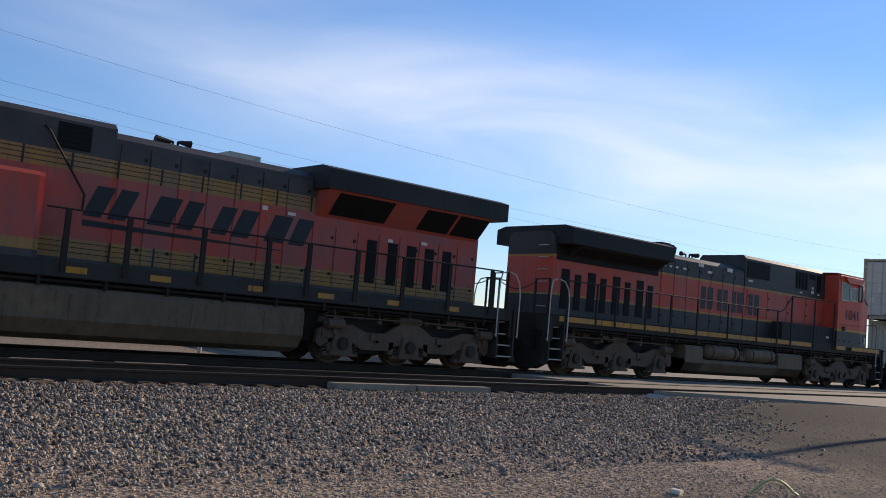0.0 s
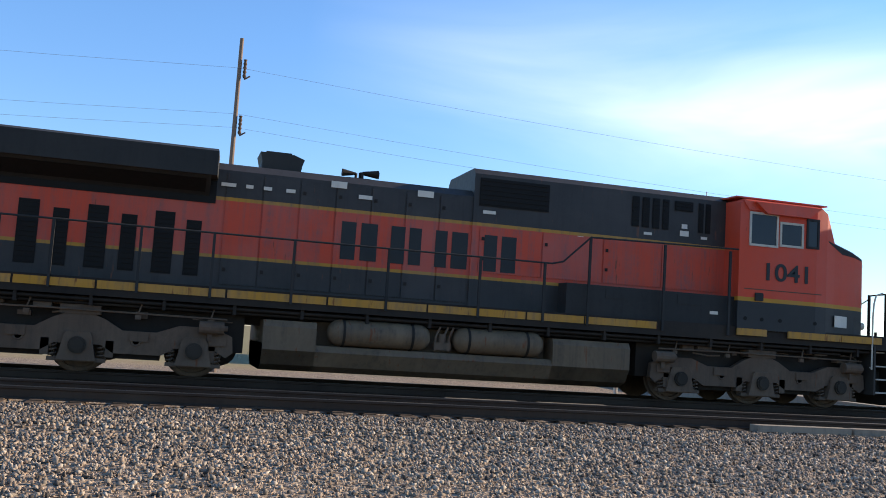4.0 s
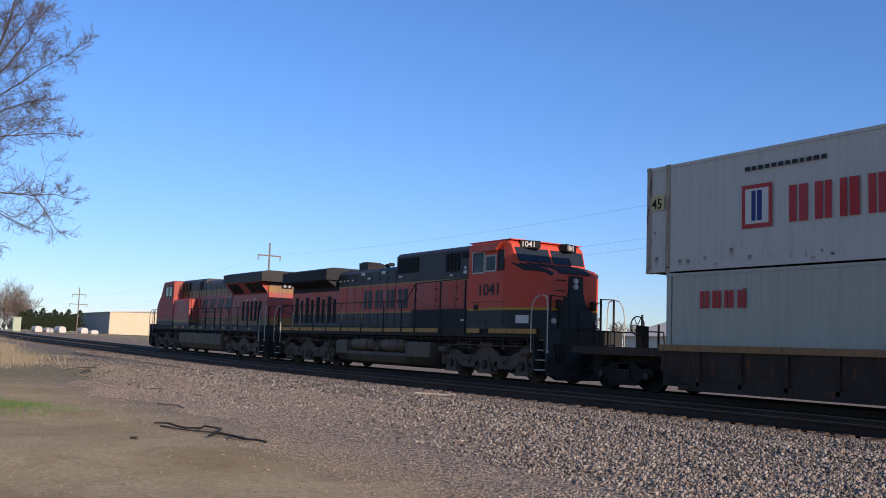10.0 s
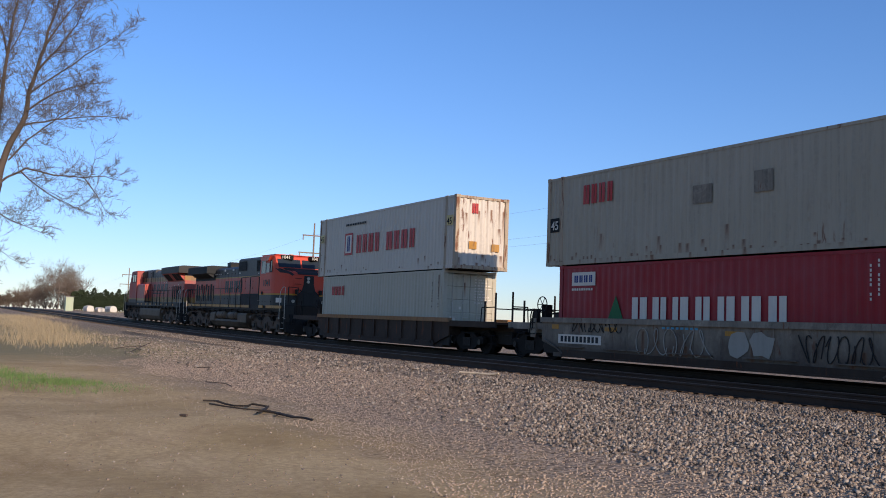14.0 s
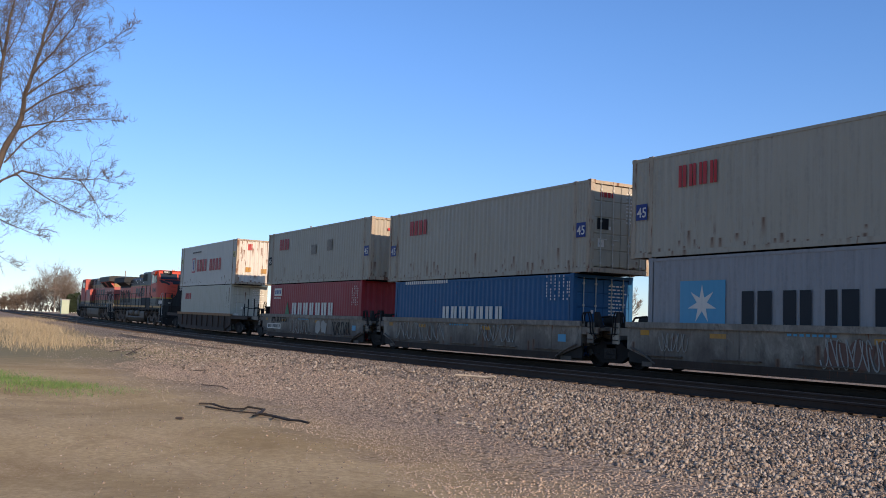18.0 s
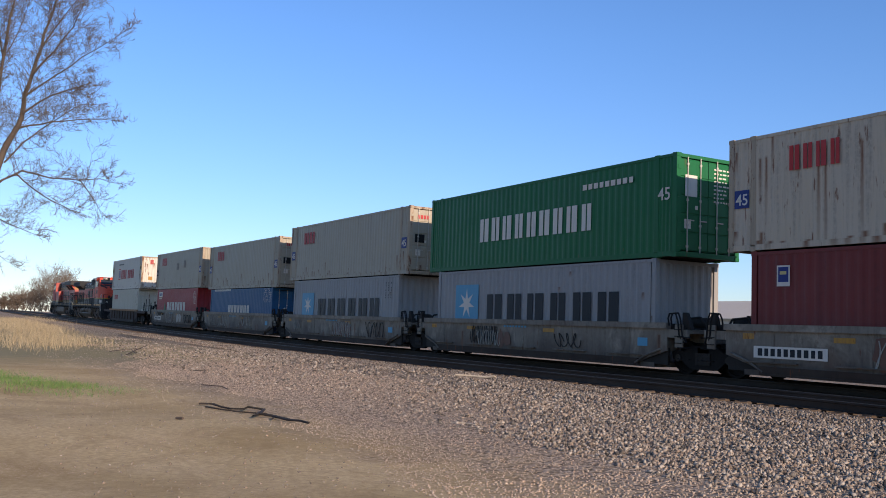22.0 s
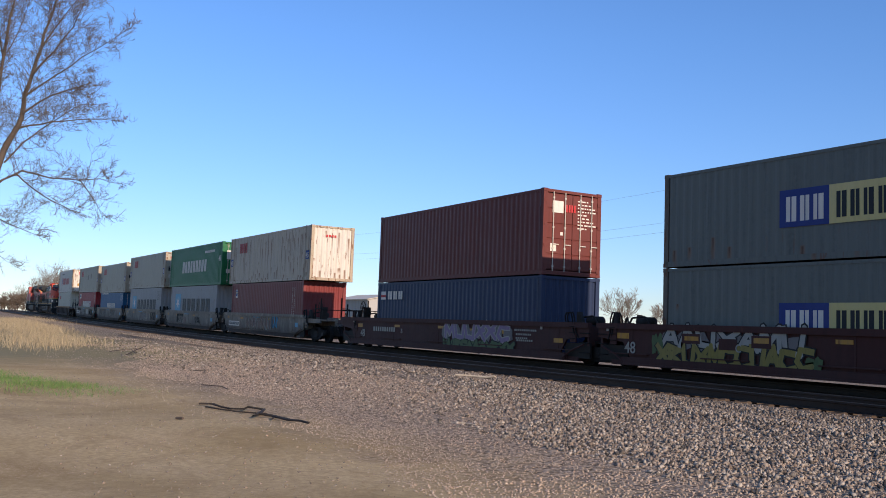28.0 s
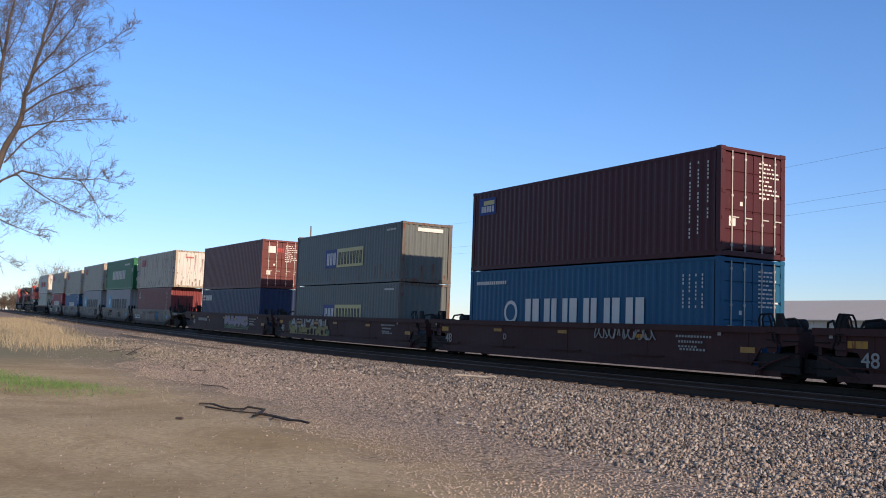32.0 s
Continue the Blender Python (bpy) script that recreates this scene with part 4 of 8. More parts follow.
def loco_two():
    lo = on_train("locomotive", -6.98, "orange and dark green diesel locomotive with a wide cab, running backwards", "locomotive", "locomotives")
    loco_frame(lo, "", None)
    for s in (-1, 1):
        xs = [-10.2, -8.3, -6.9, -4.6, -2.7, -.7, 1.4, 2.7, 4.4]
        for a, b, y in [(a + .02, b - .02, 1.50) for a, b in zip(xs[:-1], xs[1:])] + [(6.3, 7.05, 1.56), (7.6, 9.0, 1.56), (9.02, 10.1, 1.56)]:
            bm = bmnew()
            box(bm, a, b, s * (y - .02), s * (y + .02), 1.53, 1.68)
            part("sill_stripe", bm, M["yellow"], lo, "chipped yellow reflective sill")
    bm = bmnew()
    along(bm, [(-.95, 1.72), (-.95, 4.02), (-.78, 4.17), (.78, 4.17), (.95, 4.02), (.95, 1.72)], -9.98, .35)
    part("long_hood", bm, M["hood_two"], lo, "long hood in orange with green and yellow stripes")
    bm = bmnew()
    along(bm, [(-.98, 1.72), (-.98, 4.52), (-.86, 4.64), (.86, 4.64), (.98, 4.52), (.98, 1.72)], .30, 6.35)
    part("auxiliary_hood", bm, M["hood_two"], lo, "taller hood section behind the cab")
    wing(lo, -9.9, -4.95, 3.80, 4.26, .95, 1.58, 3.46, .04, M["green"], M["green"], ((.02, .98),))
    bm = bmnew()
    box(bm, -9.85, -4.92, -.972, .972, 3.34, 3.78)
    part("intake_panel", bm, M["grille"], lo, "black intake panel")
    for s in (-1, 1):
        hood_doors(lo, s, -4.75, .25, .72, 1.80, 3.96, .95, M["hood_two"])
        hood_doors(lo, s, .45, 6.15, 1.42, 2.45, 3.40, .98, M["hood_two"])
        spots = []
        for i, x in enumerate((-9.6, -9.0, -8.4, -7.8, -7.2, -6.6, -6.0, -5.42)):
            spots.append((x, x + (.28 if i % 2 else .36), 1.92, 2.98 if i % 2 else 3.10))
        vents(lo, s, spots, .952)
        vents(lo, s, [(.42, 1.98, 3.85, 4.44)], .99)
        vents(lo, s, [(3.95, 4.12, 3.75, 4.42), (4.2, 4.37, 3.75, 4.42), (4.45, 4.62, 3.75, 4.42), (4.7, 4.85, 3.75, 4.42), (5.0, 5.45, 4.2, 4.42), (5.6, 5.72, 3.75, 4.42), (5.78, 5.9, 3.75, 4.42)], .99)
        signs(lo, s, [(-2.55, 3.96, .32, .13), (-.75, 3.96, .34, .13), (-2.0, 3.76, .28, .08), (-4.7, 3.73, .28, .07), (-4.3, 3.73, .14, .07), (-3.95, 3.73, .16, .07), (-3.5, 3.73, .18, .07),
                      (.65, 3.72, .28, .07), (4.35, 3.62, .2, .06), (5.25, 3.70, .22, .12), (5.25, 3.86, .14, .1), (5.75, 3.64, .16, .06), (2.75, 3.30, .14, .22)], .995)
        bm = bmnew()
        box(bm, 2.3, 6.3, s * .98, s * 1.42, 1.72, 2.36)
        for x in (3.2, 4.9):
            box(bm, x, x + .55, s * 1.42, s * 1.43, 2.1, 2.3)
        part("battery_box", bm, M["green"], lo, "green box along the walkway")
        posts = [(x, 2.72) for x in (-9.9, -8.6, -7.7, -6.2, -4.9, -3.4, -1.55, .35, 1.75)]
        handrail(lo, s, posts, [(-10.0, 2.72), (1.9, 2.72), (2.15, 2.78), (2.75, 3.34), (6.3, 3.40)], M["green"])
        handrail(lo, s, [(2.75, 3.34), (4.5, 3.34), (6.1, 3.34)], [(6.1, 3.4), (6.3, 3.4)], M["green"])
        stair(lo, 9.95, 1, s)
        stair(lo, -9.95, -1, s)
    # cab with nose
    cab = cab_shell(lo, [(6.3, 1.66), (6.3, 4.50), (6.45, 4.57), (8.45, 4.57), (8.62, 4.47), (8.9, 3.80), (9.15, 3.74), (9.6, 3.64), (9.9, 3.56), (10.06, 3.42), (10.08, 1.66)], 8.3, 1.56, M["cab_two"])
    cab["label"] = "orange crew cab with a wide nose"
    bm = bmnew()
    box(bm, 6.22, 8.6, -1.50, 1.50, 4.57, 4.60)
    for s in (-1, 1):
        prism(bm, [(6.5, 4.30), (8.1, 4.30), (8.4, 4.5), (6.35, 4.5)], s * 1.56, s * 1.60)
    part("cab_roof", bm, M["orange"], cab)
    for s in (-1, 1):
        window(cab, s, 6.58, 7.22, 3.56, 4.22, 1.56, M["rail_white"])
        window(cab, s, 7.36, 7.88, 3.60, 4.06, 1.56, M["rail_white"])
        window(cab, s, 8.06, 8.30, 3.62, 4.20, 1.56, M["green"])
        bm = bmnew()
        prism(bm, [(6.9, 4.24), (8.0, 4.24), (8.3, 4.48), (6.6, 4.48)], s * 1.58, s * 1.70)
        part("sun_shade", bm, M["orange"], cab, "orange awning over the side windows")
        bm = bmnew()
        box(bm, 0, .76, min(0, s * .012), max(0, s * .012), 1.86, 2.12)
        part("notice_plate", bm, M["white"], cab, "white plate low on the nose", at=pose(8.90, s * 1.452, 0, 0, 0, -s * 20))
        signs(lo, s, [(5.8, 1.97, .2, .07)], 1.425)
        for hx in (6.5, 6.92, 7.39, 8.3):
            bm = bmnew()
            rod(bm, (hx, s * 1.55, 1.90), (hx, s * 1.568, 1.90), .045, 10)
            part("jacking_hole", bm, M["grille"], cab, "small dark round hole")
        bm = bmnew()
        chamfer(bm, 6.72, 6.92, s * 1.55, s * 1.60, 2.30, 2.48, .02)
        part("door_hinge_box", bm, M["green"], cab, "small dark box at the stripe")
        bm = bmnew()
        box(bm, 6.45, 8.45, s * 1.555, s * 1.566, 2.545, 2.565)
        part("cab_seam", bm, M["truck"], cab)
        lettering("road_number", "1041", .545, M["navy_letter"], cab, facing(6.87 if s < 0 else 8.15, s * 1.572, 2.78, s) @ Matrix.Diagonal((1.22, 1, 1, 1)), "dark road number digits", .014)
        bars("emblem_lettering", lo, -2.55, .36, 2.48, 3.24, s * .975, 3, M["navy_letter"], "dark green company lettering block")
        bars("emblem_lettering", lo, .46, 1.40, 2.48, 3.24, s * 1.003, 1, M["navy_letter"], "dark green company lettering block")
    # front windows, number boards, lights
    for s in (-1, 1):
        def on_glass(y, k):      # a point on the sloping front
            return (8.62 + .28 * (1 - k) + .016, y, 3.82 + .65 * k)
        bm = bmnew()
        q = [on_glass(s * y, k) for y, k in ((.05, .08), (1.36, .08), (1.42, .78), (.05, .78))]
        v = [bm.verts.new(p) for p in q]
        u = [bm.verts.new((p[0] - .03, p[1], p[2] - .01)) for p in q]
        bm.faces.new(v)
        bm.faces.new(u[::-1])
        for j in range(4):
            bm.faces.new((v[j], u[j], u[(j + 1) % 4], v[(j + 1) % 4]))
        part("windshield", bm, M["glass"], cab, "dark windshield pane")
        # dark non-glare paint that sweeps out over the shoulder of the nose
        bm = bmnew()
        rows = []
        for x, z, deep in ((8.66, 3.80, .02), (8.9, 3.74, .07), (9.15, 3.68, .14), (9.6, 3.58, .07), (9.9, 3.50, .04), (10.05, 3.37, .03)):
            k = float(np.interp(x - 8.3, (0, .3, .6, .95, 1.3, 1.6, 1.78), [1.56 - w for w in (0, .05, .14, .23, .33, .46, .64)]))
            rows.append([bm.verts.new(p) for p in ((x, s * (k - .09), z + .066), (x, s * (k + .007), z + .004), (x, s * (k + .007), z - deep), (x, s * (k - .02), z - deep))])
        for p, q in zip(rows[:-1], rows[1:]):
            for j in range(3):
                bm.faces.new((p[j], q[j], q[j + 1], p[j + 1]))
        part("nose_shoulder", bm, M["green"], cab, "dark paint over the nose's shoulder")
        bm = bmnew()
        chamfer(bm, 10.06, 10.20, s * .62, s * .78, 2.35, 2.62, .02)
        part("receptacle_box", bm, M["black"], cab, "small black receptacle box on the nose")
        bm = bmnew()
        chamfer(bm, -.34, .34, -.012, .25, -.13, .12, .02)
        nb = part("number_board", bm, M["grille"], cab, "black number board with white digits", at=pose(8.80, s * .86, 4.45, 0, 0, 90 + s * 22))
        t = lettering("board_digits", "1041", .25, M["white"], nb, pose(-.32, -.018, -.09, 90, 0, 0))
    bm = bmnew()
    v = [(8.92, 3.785), (9.6, 3.635), (9.90, 3.555), (10.03, 3.45), (10.05, 3.47), (9.90, 3.585), (9.6, 3.665), (8.92, 3.82)]
    prism(bm, v, -.64, .64)
    prism(bm, [(8.90, 3.79), (9.5, 3.65), (9.5, 3.675), (8.90, 3.825)], -1.12, 1.12)
    part("nose_top", bm, M["green"], cab, "dark non-glare nose top")
    bm = bmnew()
    along(bm, [(-.68, 1.72), (.68, 1.72), (.68, 2.28), (.40, 2.56), (.30, 2.9), (.28, 3.40), (-.28, 3.40), (-.30, 2.9), (-.40, 2.56), (-.68, 2.28)], 10.0, 10.095)
    part("nose_panel", bm, M["green"], cab, "dark green swoop down the nose")
    bm = bmnew()
    box(bm, 10.06, 10.12, -.27, .27, 1.75, 2.95)
    part("nose_door", bm, M["green"], cab, "dark green nose door")
    for y, z in ((-.05, 3.24), (-.05, 3.06), (-.88, 1.95), (.88, 1.95)):
        bm = bmnew()
        rod(bm, (9.6, y, z), (10.17 if abs(y) < .5 else 10.14, y, z), .085, 14)
        part("headlight", bm, M["rail_white"], cab, "round headlight")
    for i in range(5):
        z = 1.95 + .32 * i
        bm = bmnew()
        pipe(bm, [(10.04, -.80, z), (10.17, -.80, z), (10.17, -.48, z), (10.04, -.48, z)], .016, 6)
        part("grab_iron", bm, M["black"], cab)
    bm = bmnew()
    pipe(bm, [(9.0, -1.0, 3.78), (9.1, -1.0, 3.88), (9.5, -.9, 3.75), (9.75, -.85, 3.58)], .012, 6)
    part("nose_rail", bm, M["black"], cab)
    # roof things
    bm = bmnew()
    prism(bm, [(-4.06, 4.14), (-3.28, 4.14), (-3.24, 4.36), (-3.20, 4.48), (-3.42, 4.56), (-4.10, 4.56), (-4.06, 4.40)], -.42, .42)
    box(bm, -3.98, -3.46, -.34, .34, 4.56, 4.60)
    part("exhaust_outlet", bm, M["grey_dark"], lo, "grey exhaust outlet")
    horn(lo, -2.0, -.1, 4.22)
    bm = bmnew()
    rod(bm, (7.1, 0, 4.60), (7.1, 0, 4.75), .12, 12)
    rod(bm, (6.7, .5, 4.60), (6.7, .5, 5.0), .012, 6)
    part("antenna", bm, M["rail_white"], cab)
    for i in range(6):
        z = 1.95 + .36 * i
        bm = bmnew()
        pipe(bm, [(-9.98, -.75, z), (-10.07, -.75, z), (-10.07, -.42, z), (-9.98, -.42, z)], .016, 6)
        part("grab_iron", bm, M["rail_white"], lo)
    fuel_tank(lo, True)
    loco_truck(lo, 7.13, False)
    loco_truck(lo, -7.13, False)
    pilot(lo, 10.5, 1)
    pilot(lo, -10.5, -1)
    coupler(lo, 10.95, 1)
    coupler(lo, -10.95, -1)
    return lo


def loco_one():
    lo = on_train("locomotive", -29.55, "orange and dark grey diesel locomotive with yellow bands, leading", "locomotive", "locomotives", True)
    loco_frame(lo, "", None)
    for s in (-1, 1):
        bm = bmnew()
        box(bm, -10.2, 5.2, s * 1.50, s * 1.515, 1.42, 1.72)
        part("side_sill", bm, M["grey_dark"], lo, "dark side sill")
        for x in (-8.3, -6.4, -4.4, -2.6, -.4, 1.3, 3.1, 4.6):
            bm = bmnew()
            box(bm, x - .22, x + .22, s * 1.50, s * 1.525, 1.50, 1.62)
            part("sill_stripe", bm, M["yellow"], lo, "yellow reflective rectangle")
    bm = bmnew()
    along(bm, [(-.98, 1.72), (-.98, 4.28), (-.80, 4.43), (.80, 4.43), (.98, 4.28), (.98, 1.72)], -9.5, .65)
    part("long_hood", bm, M["hood_one"], lo, "long hood in orange with yellow bands and a grey roof")
    bm = bmnew()
    along(bm, [(-1.0, 1.72), (-1.0, 4.46), (-.86, 4.58), (.86, 4.58), (1.0, 4.46), (1.0, 1.72)], .6, 5.4)
    part("auxiliary_hood", bm, M["hood_one"], lo, "taller grey hood section")
    wing(lo, -9.95, -4.15, 4.03, 4.50, .98, 1.60, 3.42, .04, M["grey_dark"], M["cabinet_one"], ((.0, .20), (.22, .42), (.62, .94)))
    for s in (-1, 1):
        hood_doors(lo, s, -4.1, .5, .66, 1.82, 4.2, .98, M["hood_one"])
        hood_doors(lo, s, -9.4, -4.2, .65, 1.82, 3.2, .98, M["hood_one"])
        vents(lo, s, [(x, x + .30, 2.0, 3.05) for x in (-8.55, -7.95, -7.35, -6.75, -6.1)], 1.004)
        vents(lo, s, [(1.1, 1.75, 3.9, 4.4), (3.6, 5.0, 3.9, 4.42)], 1.004)
        bm = bmnew()
        for z in (3.58, 3.68, 3.77):
            box(bm, -4.1, 5.2, s * 1.0, s * 1.006, z, z + .015)
        for z in (1.9, 2.0, 2.1):
            box(bm, -9.4, 5.2, s * 1.0, s * 1.006, z, z + .015)
        for x in np.arange(-4.1, 5.2, .92):
            box(bm, x - .02, x + .02, s * 1.0, s * 1.008, 3.49, 3.84)
            box(bm, x - .02, x + .02, s * 1.0, s * 1.008, 1.80, 2.18)
        part("pin_stripe", bm, M["grey_dark"], lo)
        bm = bmnew()
        along(bm, [(s * .98, 1.72), (s * 1.50, 1.72), (s * 1.50, 3.24), (s * 1.44, 3.32), (s * .98, 3.34)], 2.12, 5.34)
        along(bm, [(s * .98, 1.72), (s * 1.40, 1.72), (s * 1.40, 3.24), (s * 1.36, 3.32), (s * .98, 3.34)], 2.0, 2.12)
        part("equipment_cabinet", bm, M["cabinet_one"], lo, "orange equipment cabinet on the walkway")
        signs(lo, s, [(-3.6, 3.36, .2, .07), (-2.9, 3.4, .14, .1), (-7.6, 3.16, .2, .08), (-6.5, 3.1, .16, .08), (.3, 2.9, .12, .12)], 1.004)
        handrail(lo, s, [(x, 2.70) for x in (-9.6, -8.1, -6.6, -5.2, -3.85, -2.8, -1.25, .35, 1.55)], [(-10.0, 2.70), (1.95, 2.70)], M["black"], .055)
        bm = bmnew()
        pipe(bm, [(1.15, s * 1.06, 2.75), (1.15, s * 1.10, 3.05), (1.95, s * 1.10, 4.20), (2.0, s * 1.0, 4.26)], .022, 6)
        part("grab_rod", bm, M["black"], lo, "slanting black grab rod")
        stair(lo, 9.95, 1, s)
        stair(lo, -9.95, -1, s)
        bars("emblem_lettering", lo, *((-4.15, 1.38) if s > 0 else (-1.38, 4.15)), 2.66, 3.28, s * 1.004, 4, M["navy_letter"], "dark slanting company lettering block", .25 * (-1 if s > 0 else 1))
        bm = bmnew()
        prism(bm, [(1.1, 2.46), (1.1, 2.58), (-3.4, 2.50), (-3.4, 2.48)], s * 1.004, s * 1.012)
        part("swoosh", bm, M["navy_letter"], lo)
    cab = cab_shell(lo, [(5.35, 1.66), (5.35, 4.46), (5.5, 4.55), (7.6, 4.52), (7.72, 4.42), (8.2, 3.62), (9.2, 3.22), (9.85, 2.90), (9.98, 2.70), (10.0, 1.66)], 8.3, 1.56, M["cab_one"], .55)
    cab["label"] = "orange crew cab with a sloping nose"
    for s in (-1, 1):
        window(cab, s, 5.7, 6.4, 3.55, 4.15, 1.56, M["grey_dark"])
        window(cab, s, 6.5, 7.2, 3.55, 4.15, 1.56, M["grey_dark"])
        bm = bmnew()
        q = [(7.73 + .48 * (1 - k) + .014, s * y, 3.62 + .80 * k) for y, k in ((.08, .2), (1.25, .2), (1.25, .85), (.08, .85))]
        v = [bm.verts.new(p) for p in q]
        u = [bm.verts.new((p[0] - .03, p[1], p[2] - .02)) for p in q]
        bm.faces.new(v)
        bm.faces.new(u[::-1])
        for j in range(4):
            bm.faces.new((v[j], u[j], u[(j + 1) % 4], v[(j + 1) % 4]))
        part("windshield", bm, M["glass"], cab)
        bm = bmnew()
        for x in (5.0, 4.4, 3.8):
            pipe(bm, [(x, s * 1.05, 3.5), (x, s * 1.15, 4.3), (x - .2, s * 1.05, 4.45)], .03, 6)
        part("roof_pipe", bm, M["grey_dark"], lo)
    bm = bmnew()
    box(bm, -3.0, -2.2, -.4, .4, 4.4, 4.62)
    part("exhaust_outlet", bm, M["rail_white"], lo, "pale exhaust outlet")
    horn(lo, -1.0, .1, 4.44)
    bm = bmnew()
    box(bm, -9.52, -9.505, -.30, .30, 3.72, 3.98)
    hp = part("end_light_plate", bm, M["grille"], lo)
    for y in (-.13, .13):
        bm = bmnew()
        rod(bm, (-9.51, y, 3.85), (-9.56, y, 3.85), .085, 14)
        part("headlight", bm, M["lamp_glass"], lo, "round rear headlight")
    fuel_tank(lo, False)
    loco_truck(lo, 7.13, True)
    loco_truck(lo, -7.13, True)
    pilot(lo, 10.5, 1)
    pilot(lo, -10.5, -1)
    coupler(lo, 10.95, 1)
    coupler(lo, -10.95, -1)
    return lo


# ---- containers ----
W2 = 1.22


def corrugated(bm, x0, x1, z0, z1, y, s, pitch=.28, depth=.014):
    """A sheet with trapezoid ribs in the plane y, outer face towards s."""
    n = max(4, round((x1 - x0) / pitch))
    p = (x1 - x0) / n
    pts = []
    for i in range(n):
        a = x0 + i * p
        pts += [(a, 0), (a + p * .25, 0), (a + p * .5, depth), (a + p * .75, depth)]
    pts.append((x1, 0))
    low = [bm.verts.new((x, y - s * d, z0)) for x, d in pts]
    up = [bm.verts.new((x, y - s * d, z1)) for x, d in pts]
    for i in range(len(pts) - 1):
        bm.faces.new((low[i], low[i + 1], up[i + 1], up[i]))


def corrugated_end(bm, x, s, z0, z1, y0=-W2 + .1, y1=W2 - .1, pitch=.27, depth=.045):
    n = max(4, round((y1 - y0) / pitch))
    p = (y1 - y0) / n
    pts = []
    for i in range(n):
        a = y0 + i * p
        pts += [(a, 0), (a + p * .25, 0), (a + p * .5, depth), (a + p * .75, depth)]
    pts.append((y1, 0))
    low = [bm.verts.new((x - s * d, y, z0)) for y, d in pts]
    up = [bm.verts.new((x - s * d, y, z1)) for y, d in pts]
    for i in range(len(pts) - 1):
        bm.faces.new((low[i], low[i + 1], up[i + 1], up[i]))


def door_end(c, x, s, h, mat, printed):
    """Two doors with lock rods, hinges, handles and gaskets on the end at x."""
    for k, (a, b) in enumerate(((-W2 + .1, -.012), (.012, W2 - .1))):
        bm = bmnew()
        n = 5
        zz = np.linspace(.19, h - .15, n + 1)
        face = []
        for i in range(n):
            face += [(x - s * .035, zz[i]), (x - s * .035, zz[i] + .012), (x - s * .015, zz[i] + .03), (x - s * .015, zz[i + 1] - .03), (x - s * .035, zz[i + 1] - .012)]
        prism(bm, face + [(x - s * .035, zz[-1]), (x - s * .06, zz[-1]), (x - s * .06, zz[0])], a, b)
        d = part("door", bm, mat, c, "container door leaf")
        bm = bmnew()
        for f in (.28, .72):
            y = a + (b - a) * f
            rod(bm, (x + s * .01, y, .14), (x + s * .01, y, h - .10), .017, 8)
            for z in (.3, .9, 1.6, h - .3):
                box(bm, min(x - s * .01, x + s * .025), max(x - s * .01, x + s * .025), y - .035, y + .035, z - .03, z + .03)
            box(bm, min(x, x + s * .03), max(x, x + s * .03), y - .02, y + .24, 1.02, 1.05)
        part("lock_rod", bm, M["rail_white"], d, "galvanised lock rods")
        bm = bmnew()
        for z in (.35, 1.0, 1.7, h - .4):
            yy = a if k == 0 else b
            box(bm, min(x - s * .02, x + s * .015), max(x - s * .02, x + s * .015), yy - .06, yy + .06, z - .05, z + .05)
        tagged(part("hinge", bm, mat, d), kind="stuff")
    if printed:
        bm = bmnew()
        rnd = random.Random(int(h * 100) + int(x * 10))
        e0, e1 = sorted((x - s * .014, x - s * .008))
        for i in range(9):
            z = h - .34 - i * .115
            y = .22
            while y < .62 + .35 * rnd.random():
                w = rnd.uniform(.04, .15)
                box(bm, e0, e1, s * y, s * (y + w), z - .022, z + .022)
                y += w + rnd.uniform(.03, .06)
        box(bm, e0, e1, s * -.90, s * -.66, .80, 1.06)
        box(bm, e0, e1, s * -.50, s * -.40, 1.35, 1.46)
        tagged(part("door_markings", bm, M["white"], c, "unreadable white marking bars"), kind="stuff")


